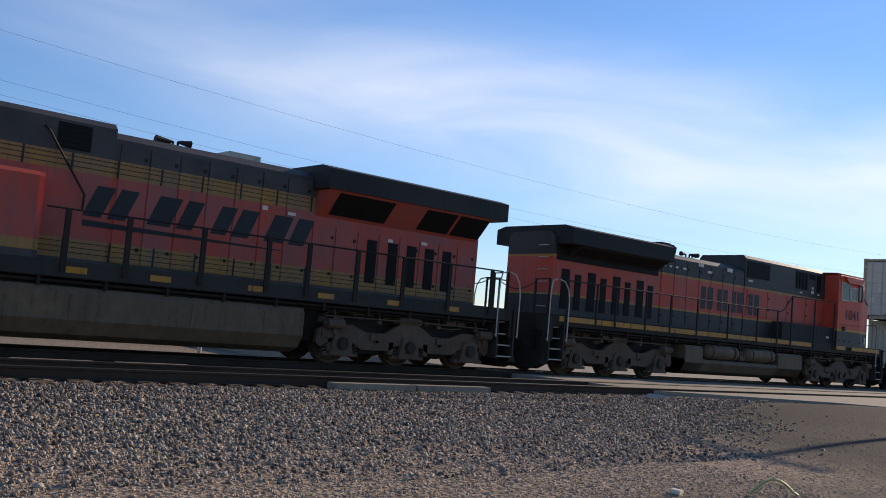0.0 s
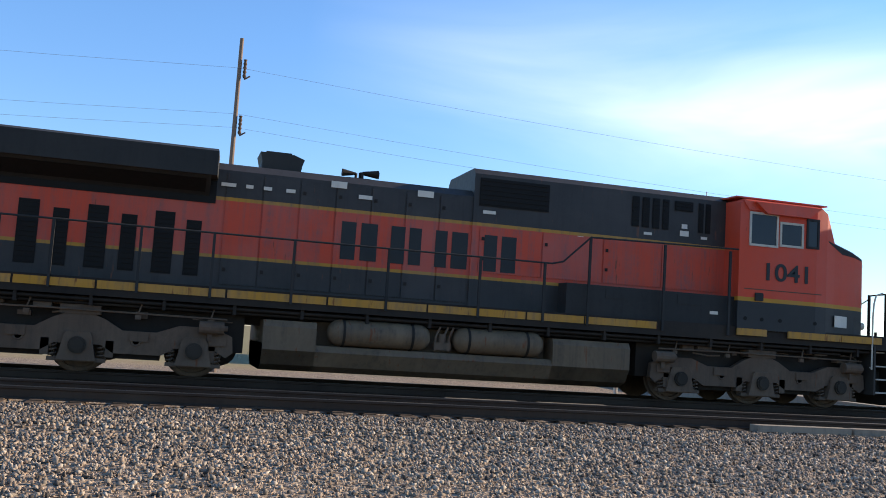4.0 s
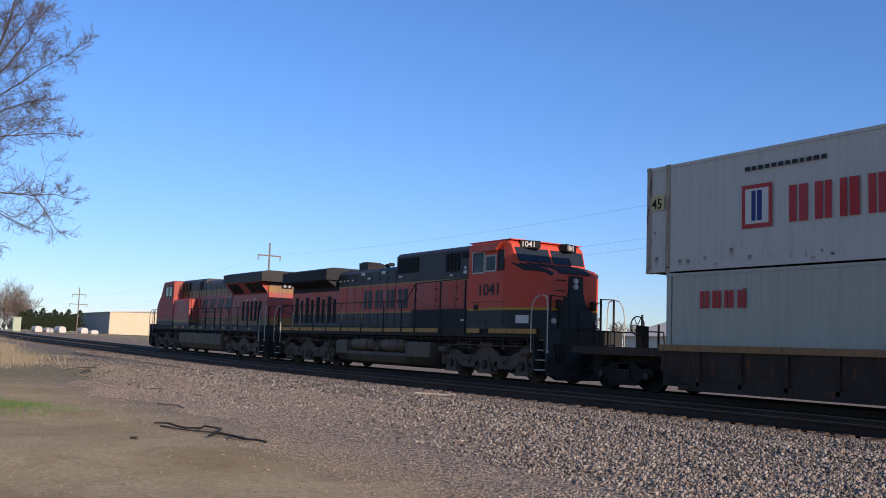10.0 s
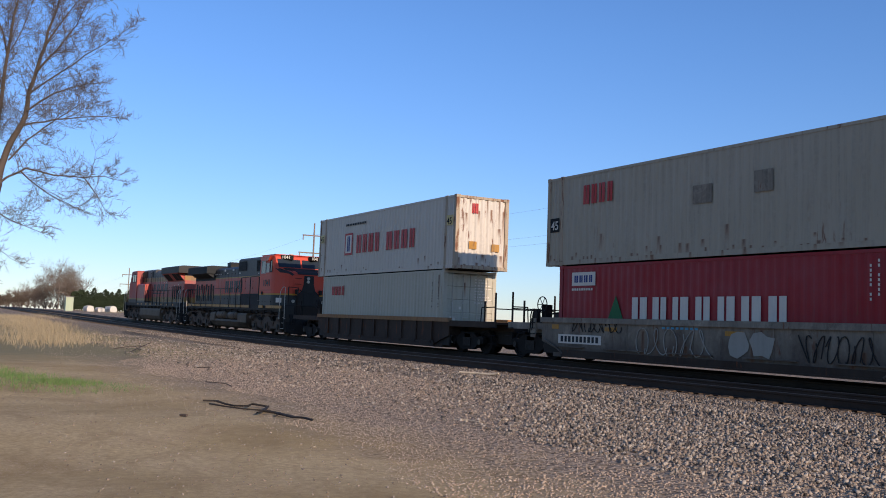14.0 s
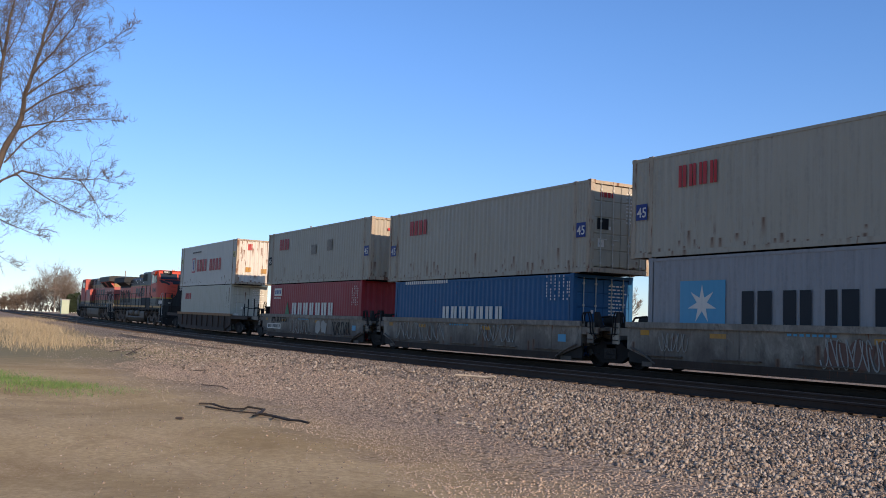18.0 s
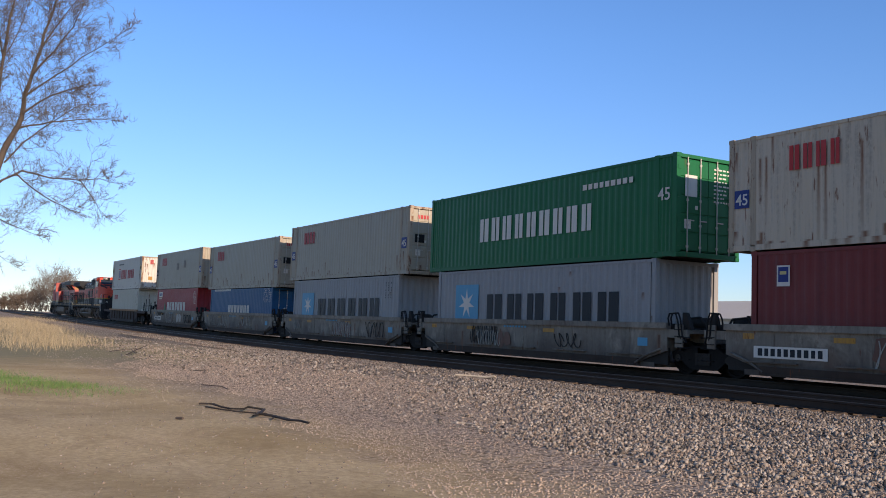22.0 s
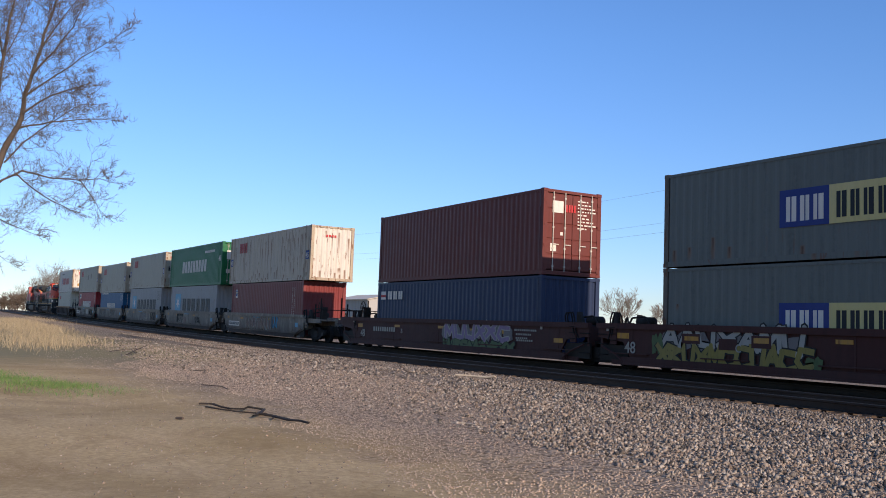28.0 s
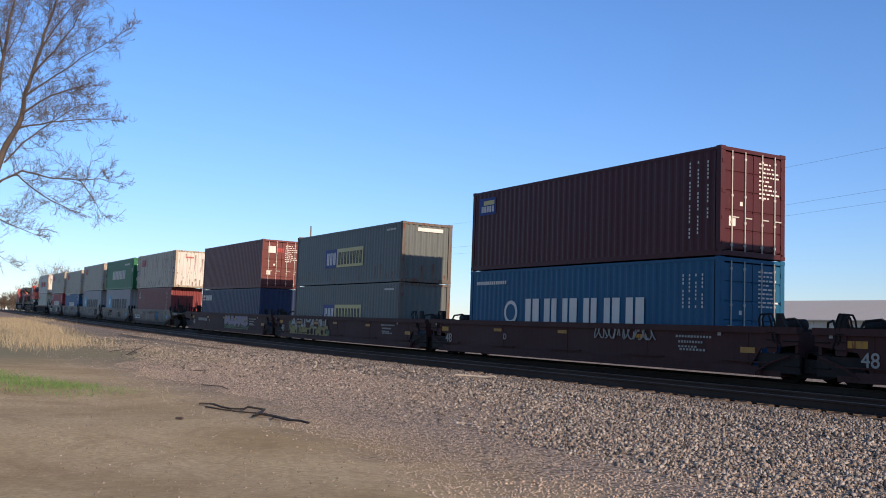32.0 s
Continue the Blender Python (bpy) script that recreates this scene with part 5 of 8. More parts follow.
def container(x, z, length, height, mat, label, front="panel", rear="panel", marks=(), post=None, printed=True, wall=None):
    """A shipping container whose front end is at x in the train and whose foot is at z."""
    c = on_train("container", x, label, "shipping container", "containers of the train")
    c.location.z = z
    MOVERS[-1] = (c, x, False)
    post = post or mat
    L, h = length, height
    for s in (-1, 1):
        bm = bmnew()
        a = .76 if L > 13 else .12
        corrugated(bm, a + .08, L - a - .08, .16, h - .10, s * (W2 - .012), s)
        if L > 13:
            corrugated(bm, .1, a - .06, .16, h - .10, s * (W2 - .012), s, .3)
            corrugated(bm, L - a + .06, L - .1, .16, h - .10, s * (W2 - .012), s, .3)
        part("side_panel", bm, mat, c)
        bm = bmnew()
        box(bm, .08, L - .08, s * (W2 - .06), s * W2, h - .10, h - .02)
        part("top_rail", bm, mat, c)
        bm = bmnew()
        box(bm, .08, L - .08, s * (W2 - .06), s * W2, .02, .16)
        part("bottom_rail", bm, mat, c)
    xs = [.0, L - .16] + ([.70, L - .86] if L > 13 else [])
    proto = None
    for px in xs:
        for s in (-1, 1):
            at = pose(px, s * (W2 - .08), 0)
            if proto is None:
                bm = bmnew()
                box(bm, 0, .16, -.08, .082, .11, h - .11)
                proto = part("corner_post", bm, post, c, "rust-stained post" if post is not mat else "", at=at)
            else:
                again(proto, at)
    cast = None
    for px in xs:
        for s in (-1, 1):
            for cz in (0, h - .12):
                at = pose(px - .01, s * (W2 - .085), cz)
                if cast is None:
                    bm = bmnew()
                    chamfer(bm, 0, .18, -.09, .09, 0, .12, .015)
                    cast = part("corner_casting", bm, post, c, at=at)
                else:
                    again(cast, at)
    bm = bmnew()
    n = int(L / .6)
    for i in range(n):
        a = .1 + (L - .2) * i / n
        b = a + (L - .2) / n
        box(bm, a + .03, b - .03, -W2 + .07, W2 - .07, h - .045, h - .015)
    box(bm, .08, L - .08, -W2 + .06, W2 - .06, h - .06, h - .035)
    part("roof", bm, mat, c)
    bm = bmnew()
    box(bm, .1, L - .1, -W2 + .06, W2 - .06, .06, .12)
    for i in range(int(L / .45)):
        box(bm, .3 + i * .45, .36 + i * .45, -W2 + .06, W2 - .06, .02, .06)
    part("floor", bm, M["black"], c)
    for kind, ex, s in ((front, 0, -1), (rear, L, 1)):
        for z0, z1 in ((.02, .16), (h - .12, h - .02)):
            bm = bmnew()
            box(bm, min(ex, ex - s * .1), max(ex, ex - s * .1), -W2 + .08, W2 - .08, z0, z1)
            part("end_rail", bm, post, c)
        if kind == "doors":
            door_end(c, ex, s, h, mat, printed)
        else:
            bm = bmnew()
            corrugated_end(bm, ex - s * .02, s, .16, h - .12)
            part("end_panel", bm, wall or mat, c, "ribbed end wall")
    for i, m in enumerate(marks):
        kind, x0, x1, z0, z1, mk = m[:6]
        y = -W2 - .004 - .0016 * i
        if kind == "bars":
            bars("brand_lettering", c, x0, x1, z0, z1, y, m[6], M[mk], m[7] if len(m) > 7 else "plain brand lettering block")
        elif kind == "column":
            bm = bmnew()
            for c0 in np.linspace(x0, x1, m[6]):
                for k, z in enumerate(np.arange(z0, z1, .105)):
                    if (k * 7 + int(c0 * 10)) % 6:
                        box(bm, c0 - .022, c0 + .022, y - .004, y, z, z + .065)
            tagged(part("code_marking", bm, M[mk], c, "columns of small unreadable marks"), kind="stuff")
        elif kind == "patch":
            bm = bmnew()
            box(bm, x0, x1, y - .004, y, z0, z1)
            part("emblem_panel", bm, M[mk], c, m[6] if len(m) > 6 else "")
        elif kind == "disc":
            bm = bmnew()
            r = (x1 - x0) / 2
            lift = .006 if mk == "white" else .012
            lathe(bm, [(y - lift, r), (y - lift + .005, r)], 24)
            part("emblem_disc", bm, M[mk], c, at=pose((x0 + x1) / 2, 0, (z0 + z1) / 2))
        elif kind == "star":
            bm = bmnew()
            cx, cz, r = (x0 + x1) / 2, (z0 + z1) / 2, (z1 - z0) / 2 * .86
            pts = []
            for j in range(14):
                q = r if j % 2 == 0 else r * .36
                a = math.pi / 2 + j * math.pi / 7
                pts.append((cx + q * math.cos(a), cz + q * math.sin(a)))
            mid = bm.verts.new((cx, y - .012, cz))
            vs = [bm.verts.new((px, y - .009, pz)) for px, pz in pts]
            for j in range(14):
                bm.faces.new((mid, vs[j], vs[(j + 1) % 14]))
            part("emblem_star", bm, M[mk], c, "white seven-pointed star")
        elif kind == "text":
            lettering("size_mark", m[6], z1 - z0, M[mk], c, facing(x0, y - .007, z0))
        elif kind == "tri":
            bm = bmnew()
            prism(bm, [(x0, z0), (x1, z0), ((x0 + x1) / 2, z1)], y - .006, y)
            part("emblem_triangle", bm, M[mk], c)
        elif kind == "endpatch":
            bm = bmnew()
            ex = L + (.0 if rear == "doors" else .0)
            for k in range(4 if mk == "red_letter" else 1):
                w = (x1 - x0) / (4 if mk == "red_letter" else 1)
                box(bm, ex + .002, ex + .008, x0 + w * k, x0 + w * (k + (.7 if mk == "red_letter" else 1)), z0, z1)
            part("end_mark", bm, M[mk], c)
    return c


# ---- well cars ----
def freight_truck(car, xc):
    """Two-axle truck: side frames with spring nests, bolster, wheelsets."""
    for s in (-1, 1):
        bm = bmnew()
        top = [(-1.10, .40), (-1.14, .60), (-.95, .66), (-.70, .62), (-.42, .78), (.42, .78), (.70, .62), (.95, .66), (1.14, .60), (1.10, .40)]
        low = [(.78, .38), (.52, .20), (.36, .16), (-.36, .16), (-.52, .20), (-.78, .38)]
        prism(bm, [(xc + x, z) for x, z in top + low], s * .95, s * 1.10)
        f = part("side_frame", bm, M["truck_shade"], car, "cast truck side frame")
        bm = bmnew()
        box(bm, xc - .26, xc + .26, s * 1.08, s * 1.13, .28, .60)
        for e in (-.16, 0, .16):
            coil(bm, xc + e, s * 1.06, .26, .56, .07, 4)
        part("spring_nest", bm, M["black"], f, "nest of coil springs")
        for e in (-.89, .89):
            bm = bmnew()
            rod(bm, (xc + e, s * 1.05, .44), (xc + e, s * 1.14, .44), .10, 14)
            part("bearing_cap", bm, M["cap"], f)
    bm = bmnew()
    box(bm, xc - .20, xc + .20, -1.1, 1.1, .46, .74)
    rod(bm, (xc, 0, .70), (xc, 0, .86), .3, 14)
    part("bolster", bm, M["truck_shade"], car)
    for e in (-.89, .89):
        wheelset(car, xc + e, .44)


def hand_brake(car, x, y, z, mat):
    bm = bmnew()
    box(bm, x - .12, x + .12, y - .12, y + .14, z, z + .62)
    rod(bm, (x, y + .1, z + .3), (x + .02, y - .2, z + .62), .04, 8)
    b = part("hand_brake", bm, mat, car, "hand brake gear box")
    bm = bmnew()
    c = Vector((x + .04, y - .22, z + .62))
    ring = [c + Vector((.26 * math.cos(a), 0, .26 * math.sin(a))) for a in np.linspace(0, 2 * math.pi, 21)]
    pipe(bm, ring, .018, 6)
    for i in range(6):
        a = i * math.pi / 3
        rod(bm, c, c + Vector((.26 * math.cos(a), 0, .26 * math.sin(a))), .012, 5)
    part("brake_wheel", bm, M["black"], b, "spoked hand brake wheel")


def end_platform(car, x0, x1, mat, out, coupled, top=1.30):
    """Deck over the truck at a car's end, with stanchions, railing and pipes."""
    a, b = sorted((x0, x1))
    bm = bmnew()
    box(bm, a, b, -.55, .55, .84, 1.10)
    box(bm, a, b, -1.30, 1.30, 1.10, 1.18)
    for s in (-1, 1):
        box(bm, a, b, s * 1.30, s * 1.38, .98, 1.20)
    part("end_platform", bm, mat, car, "end deck over the truck")
    bm = bmnew()
    box(bm, a + .05, b - .05, -.60, .60, .40, .86)
    box(bm, a + (b - a) * .3, a + (b - a) * .7, -.66, .66, .30, .60)
    part("centre_sill", bm, M["black"], car, "black centre sill with brake rigging")
    bm = bmnew()
    xo = x1 - out * .12
    for s in (-1, 1) if coupled else ():
        for xx, hgt in ((xo, 1.05), (xo - out * .7, .75)):
            box(bm, xx - .025, xx + .025, s * 1.27, s * 1.32, 1.15, 1.18 + hgt)
        pipe(bm, [(xo, s * 1.30, 1.72), (xo - out * .9, s * 1.30, 1.70)], .02, 6)
        pipe(bm, [(xo - out * .9, s * 1.30, 1.70), (xo - out * .95, s * 1.30, 1.18)], .02, 6)
    pipe(bm, [(xo, -1.30, 1.66 if coupled else 1.24), (xo, 1.30, 1.66 if coupled else 1.24)], .02, 6)
    part("stanchion", bm, M["truck_shade"], car, "upright stanchions and grab rails")
    for s in (-1, 1):
        for z in (.42, .72, 1.0):
            bm = bmnew()
            pipe(bm, [(xo - .2, s * 1.34, z), (xo - .2, s * 1.42, z), (xo + .2, s * 1.42, z), (xo + .2, s * 1.34, z)], .014, 6)
            part("sill_step", bm, M["truck_shade"], car)
    if coupled:
        coupler(car, x1 + out * .45, out)


STROKES = (
    ((0, 0, 0, 1), (0, 1, .9, .8), (.9, .8, .1, .5), (.1, .5, 1, 0)),
    ((0, 0, .5, 1), (.5, 1, 1, 0), (.2, .4, .8, .4)),
    ((1, .9, .2, 1), (.2, 1, 0, .4), (0, .4, .4, 0), (.4, 0, 1, .15)),
    ((0, 1, .15, .1), (.15, .1, .85, 0), (.85, 0, 1, 1)),
    ((0, 0, .1, 1), (.1, 1, .5, .3), (.5, .3, .9, 1), (.9, 1, 1, 0)),
    ((0, .1, 1, 1), (0, 1, .9, .0), (.3, .5, .8, .55)),
)


def spray_letters(car, p, y):
    """Fat sprayed letters side by side: p = (kind, from, to, low, high, fill, how many, outline)."""
    _, a, b, z0, z1, fill, count, line = p
    for mk, wide, proud in ((line, .19, 0), (fill, .125, .003)):
        shapes = random.Random(int(a * 7) + count)
        bm = bmnew()
        for j in range(count):
            w = (b - a) / count
            left, low = a + w * (j + .06), z0 + shapes.uniform(-.06, .05)
            high = z1 + shapes.uniform(-.08, .06)
            lean_by = shapes.uniform(-.12, .12)
            for i, (u0, v0, u1, v1) in enumerate(shapes.choice(STROKES)):
                q0 = Vector((left + w * .88 * (u0 + lean_by * v0), low + (high - low) * v0))
                q1 = Vector((left + w * .88 * (u1 + lean_by * v1), low + (high - low) * v1))
                d = (q1 - q0).normalized()
                e = Vector((-d.y, d.x)) * wide * .5
                q0, q1 = q0 - d * wide * .42, q1 + d * wide * .42
                k = .75 + .5 * shapes.random()
                ring = [q0 - e * k, (q0 + q1) / 2 - e * 1.2, q1 - e, q1 + d * wide * .3, q1 + e, (q0 + q1) / 2 + e * 1.15, q0 + e * k]
                f = y - .004 - proud - .0004 * (i + 4 * (j % 2))
                prism(bm, [(q.x, q.y) for q in ring], f, y)
        tagged(part("graffiti", bm, M[mk], car, "sprayed graffiti letters"), kind="stuff")


def well_unit(x0, body, mat, label, ends, trucks, edge=None, ribs=0, group="well cars", patches=(), top=1.38, bottom=.19, nose=.75):
    """One well: x0 its origin in the train, body its side sheets (from, to), ends the two deck stretches (from, to, out, coupled)."""
    car = on_train("well_car", x0, label, "railway car", group)
    b0, b1 = body
    for s in (-1, 1):
        y0, y1 = s * 1.33, s * 1.39
        bm = bmnew()
        k = nose + .4
        prism(bm, [(b0, .62 if nose < 1 else .92), (b0 + nose, .40 if nose < 1 else .80), (b0 + k, bottom + .06), (b1 - k, bottom + .06), (b1 - nose, .40 if nose < 1 else .80), (b1, .62 if nose < 1 else .92), (b1, top - .02), (b0, top - .02)], y0, y1)
        side = part("side_sheet", bm, mat, car, "steel side sheet of the well")
        # added black plates that keep the well's open lower corners dark
        for e0, e1 in ((b0 + .02, b0 + 1.25), (b1 - 1.25, b1 - .02)):
            bm = bmnew()
            box(bm, e0, e1, s * 1.25, s * 1.325, .24, .70)
            part("end_gusset", bm, M["black"], side, "black plate added to darken the corner inside the well's end")
        bm = bmnew()
        box(bm, b0 - .02, b1 + .02, s * 1.28, s * 1.46, top - .16, top)
        part("top_chord", bm, edge or mat, side)
        bm = bmnew()
        box(bm, b0 + 1.1, b1 - 1.1, s * 1.18, s * 1.45, bottom - .03, bottom + .19)
        box(bm, b0 + 1.2, b1 - 1.2, s * 1.44, s * 1.49, bottom - .03, bottom + .02)
        part("bottom_chord", bm, M["well_rust"] if mat is M["well_grey"] else mat, side, "grimy bottom chord")
        if ribs:
            for i in range(ribs):
                x = b0 + 1.3 + (b1 - b0 - 2.6) * i / (ribs - 1)
                bm = bmnew()
                box(bm, x - .05, x + .05, s * 1.385, s * 1.45, bottom + .09, top - .16)
                part("rib", bm, mat, side)
        else:
            bm = bmnew()
            for i in range(5):
                x = b0 + 1.5 + (b1 - b0 - 3.0) * i / 4
                box(bm, x - .9, x + .7, s * 1.40, s * 1.47, .46, .49)
                box(bm, x - .02, x + .02, s * 1.385, s * 1.40, .26, top - .16)
            pipe(bm, [(b0 + .2, s * 1.43, .66), (b0 + .8, s * 1.44, .46), (b0 + 1.2, s * 1.44, .24)], .03, 6)
            pipe(bm, [(b1 - .2, s * 1.43, .66), (b1 - .8, s * 1.44, .46), (b1 - 1.2, s * 1.44, .24)], .03, 6)
            tagged(part("side_stiffener", bm, mat, side), kind="stuff")
    n = 7
    for i in range(n):
        bm = bmnew()
        x = b0 + 1.4 + (b1 - b0 - 2.8) * i / (n - 1)
        box(bm, x - .15, x + .15, -1.33, 1.33, .15, .285)
        part("floor_beam", bm, mat, car)
    for e in (b0 + .9, b1 - .9):
        bm = bmnew()
        box(bm, e - .35, e + .35, -1.33, 1.33, .15, .283)
        part("floor_plate", bm, mat, car)
    for e in (b0 + .1, b1 - .1):
        bm = bmnew()
        box(bm, e - .04, e + .04, -1.33, 1.33, .62, top - .1)
        part("bulkhead", bm, mat, car)
    for a, b, out, coupled in ends:
        end_platform(car, a, b, mat, out, coupled)
    for t in trucks:
        freight_truck(car, t)
    for i, p in enumerate(patches):
        kind, a, b, z0, z1, mk = p[:6]
        y = -1.395 - .0016 * i
        bm = bmnew()
        if kind == "patch":
            box(bm, a, b, y - .004, y, z0, z1)
            part("paint_patch", bm, M[mk], car, p[6] if len(p) > 6 else "")
        elif kind == "text":
            bm.free()
            lettering("car_marking", p[6], z1 - z0, M[mk], car, facing(a, y - .008, z0))
        elif kind == "bars":
            bm.free()
            bars("number_marking", car, a, b, z0, z1, y, p[6], M[mk], "unreadable marking bars", 0, .3)
        elif kind == "scrawl":
            rnd = random.Random(int(a * 10) + int(z0 * 100))
            k = p[6]
            for j in range(k):
                cx = a + (b - a) * (j + .5) / k
                r = (b - a) / k * .5
                pts = []
                ph = rnd.uniform(0, 6)
                for n_step in range(15):
                    t = n_step / 14
                    pts.append((cx + r * (2 * t - 1) * .9 + r * .55 * math.sin(ph + t * 9), y - .006, (z0 + z1) / 2 + (z1 - z0) * .48 * math.sin(ph * 2 + t * 7.5)))
                pipe(bm, pts, p[7] if len(p) > 7 else .022, 4)
            tagged(part("graffiti", bm, M[mk], car, "sprayed scrawl"), kind="stuff")
        elif kind == "throw":
            spray_letters(car, p, y)
        elif kind == "blob":
            rnd = random.Random(int(a * 10))
            k = p[6]
            for j in range(k):
                cx = a + (b - a) * (j + .5) / k
                w = (b - a) / k
                pts = []
                for corner in range(11):
                    q = rnd.uniform(.65, 1.1)
                    t = 2 * math.pi * corner / 11
                    pts.append((cx + .58 * w * q * math.cos(t), (z0 + z1) / 2 + (z1 - z0) * .5 * q * math.sin(t)))
                prism(bm, pts, y - .002 - .002 * (j % 3), y)
            tagged(part("graffiti", bm, M[mk], car, "sprayed graffiti shapes"), kind="stuff")
    return car


def fittings(car, x, out, mat, tall=True):
    """Air gear on a car's end: reservoir, valve, brake wheel, guides."""
    bm = bmnew()
    lathe(bm, [(x - .34, .08), (x - .30, .15), (x + .30, .15), (x + .34, .08)], 16, "x")
    part("air_reservoir", bm, M["black"], car, "small air reservoir on the end deck", True, pose(0, -.35, 1.40))
    bm = bmnew()
    for s in (-1, 1):
        prism(bm, [(x + out * .2, 1.2), (x + out * .55, 1.2), (x + out * .34, 1.66), (x + out * .22, 1.66)], s * 1.16, s * 1.28)
        pipe(bm, [(x - .1, s * 1.0, 1.2), (x, s * .9, 1.5), (x + .3, s * .7, 1.55), (x + .5, s * .6, 1.2)], .03, 6)
        box(bm, x - .3, x + .1, s * .9, s * 1.2, 1.18, 1.36)
    tagged(part("container_guide", bm, M["black"], car, "container guide posts and pipes"), kind="stuff")
    for k, e in enumerate((.05, .16)):
        bm = bmnew()
        pipe(bm, [(x - out * e, -1.40, 1.30), (x - out * e, -1.44, 1.50), (x - out * (e - .06), -1.45, 1.62), (x + out * (.08 + e), -1.45, 1.64), (x + out * (.16 + e), -1.45, 1.45), (x + out * (.20 + e), -1.43, 1.05), (x + out * (.32 + e), -1.38, .85)], .022, 6)
        part("brake_hose", bm, M["rubber"], car, "black rubber hose looped over the car's end")
    bm = bmnew()
    chamfer(bm, x + out * .22 - .14, x + out * .22 + .14, -1.42, -1.38, .72, 1.34, .02)
    plate = part("step_plate", bm, mat, car, "upright plate below the end deck")
    for z in (.84, 1.02, 1.20):
        bm = bmnew()
        pipe(bm, [(x + out * .22 - .11, -1.42, z), (x + out * .22 - .11, -1.47, z), (x + out * .22 + .11, -1.47, z), (x + out * .22 + .11, -1.42, z)], .012, 5)
        part("rung", bm, M["truck_shade"], plate)
    if tall:
        hand_brake(car, x + out * .12, -.95, 1.18, M["black"])


loco_one()
loco_two()

# single brown well car behind the locomotives
c1 = well_unit(4.17, (4.0, 17.0), M["well_rust"], "brown rusty ribbed well car carrying two white containers", ((4.0, .45, -1, True), (17.0, 20.2, 1, True)), (2.3, 17.9), M["well_edge"], 9, top=1.30)
hand_brake(c1, 2.6, -.7, 1.18, M["well_rust"])
LOW = 0.285
container(8.18, LOW, 12.19, 2.896, M["box_offwhite"], "weathered off-white forty-foot container with red lettering blocks", "panel", "doors",
          (("bars", 1.1, 2.65, 1.95, 2.38, "red_letter", 4), ("column", 11.3, 11.8, 1.4, 2.4, "grey_dark", 2)))
container(7.42, LOW + 2.908, 13.716, 2.896, M["box_white"], "white forty-five-foot container with rust runs and red lettering blocks", "doors", "panel",
          (("patch", 3.22, 4.1, .95, 2.0, "red_letter", "red emblem panel"), ("patch", 3.32, 4.0, 1.05, 1.90, "white"), ("bars", 3.46, 3.86, 1.12, 1.85, "blue_letter", 1), ("bars", 4.5, 7.1, 1.0, 1.85, "red_letter", 4), ("bars", 7.65, 10.5, 1.0, 1.80, "red_letter", 4),
           ("patch", .18, .66, 1.70, 2.10, "pale_yellow", "small yellow size plate"), ("text", .2, .6, 1.74, 2.12, "grille", "45"), ("patch", 13.04, 13.52, 1.70, 2.10, "pale_yellow", "small yellow size plate"), ("text", 13.06, 13.5, 1.74, 2.12, "grille", "45"), ("bars", 3.3, 5.6, 2.35, 2.45, "grey_dark", 12), ("endpatch", -.5, -.2, 2.2, 2.6, "red_letter"), ("endpatch", .45, .8, .75, 1.05, "yellow"),
           ("endpatch", -.6, -.25, .8, 1.1, "yellow")), M["post_rust"], wall=M["end_sunlit"])

# five-unit articulated grey well car
HEADS = [41.76 + 15.6 * k for k in range(-1, 5)]
five = (
    ("box_red", "crimson forty-foot container with white lettering blocks", "panel", (("patch", .65, 1.8, 2.1, 2.52, "white", "white brand plate"), ("bars", .75, 1.7, 2.2, 2.42, "blue_letter", 4), ("bars", .65, 1.7, 1.95, 2.02, "white", 9),
        ("tri", 2.35, 3.2, .90, 1.78, "box_green"), ("bars", 3.4, 9.1, .95, 1.72, "white", 7), ("column", 11.2, 11.8, 1.6, 2.5, "white", 4)), "box_beige", "beige forty-five-foot container with blue size marks", "panel"),
    ("box_blue", "blue forty-foot container with white lettering blocks", "doors", (("bars", 4.0, 8.3, .95, 1.55, "white", 7), ("bars", .9, 4.4, 2.45, 2.58, "white", 20), ("column", 10.8, 11.7, 1.75, 2.5, "white", 5), ("column", 11.9, 12.0, 1.75, 2.3, "white", 2)),
        "box_beige", "beige forty-five-foot container with rust along its foot", "doors"),
    ("box_grey", "light grey-blue forty-foot container with a star emblem", "panel", (("patch", 1.25, 2.85, .98, 2.22, "star_blue", "light blue emblem square"), ("star", 1.25, 2.85, 1.0, 2.2, "white"), ("bars", 3.25, 10.5, 1.02, 1.92, "ink", 6), ("column", 11.0, 11.5, 1.9, 2.6, "ink", 3)),
        "box_beige", "beige forty-five-foot container streaked with rust", "doors"),
    ("box_grey", "light grey-blue forty-foot container with a star emblem", "panel", (("patch", 1.35, 2.95, .98, 2.35, "star_blue", "light blue emblem square"), ("star", 1.35, 2.95, 1.0, 2.3, "white"), ("bars", 3.4, 10.8, 1.02, 1.98, "ink", 6)),
        "box_green", "clean green forty-five-foot container with white lettering blocks", "doors"),
    ("box_oxide", "red forty-foot container with a small emblem plate", "panel", (("patch", .78, 1.16, 2.02, 2.52, "white", "small white emblem plate"), ("patch", .82, 1.12, 2.12, 2.48, "blue_letter"), ("patch", .87, 1.06, 2.30, 2.38, "pale_yellow"), ("column", 10.7, 11.0, .9, 2.5, "white", 2)),
        "box_rusty", "cream forty-five-foot container covered in rust runs", "panel"),
)
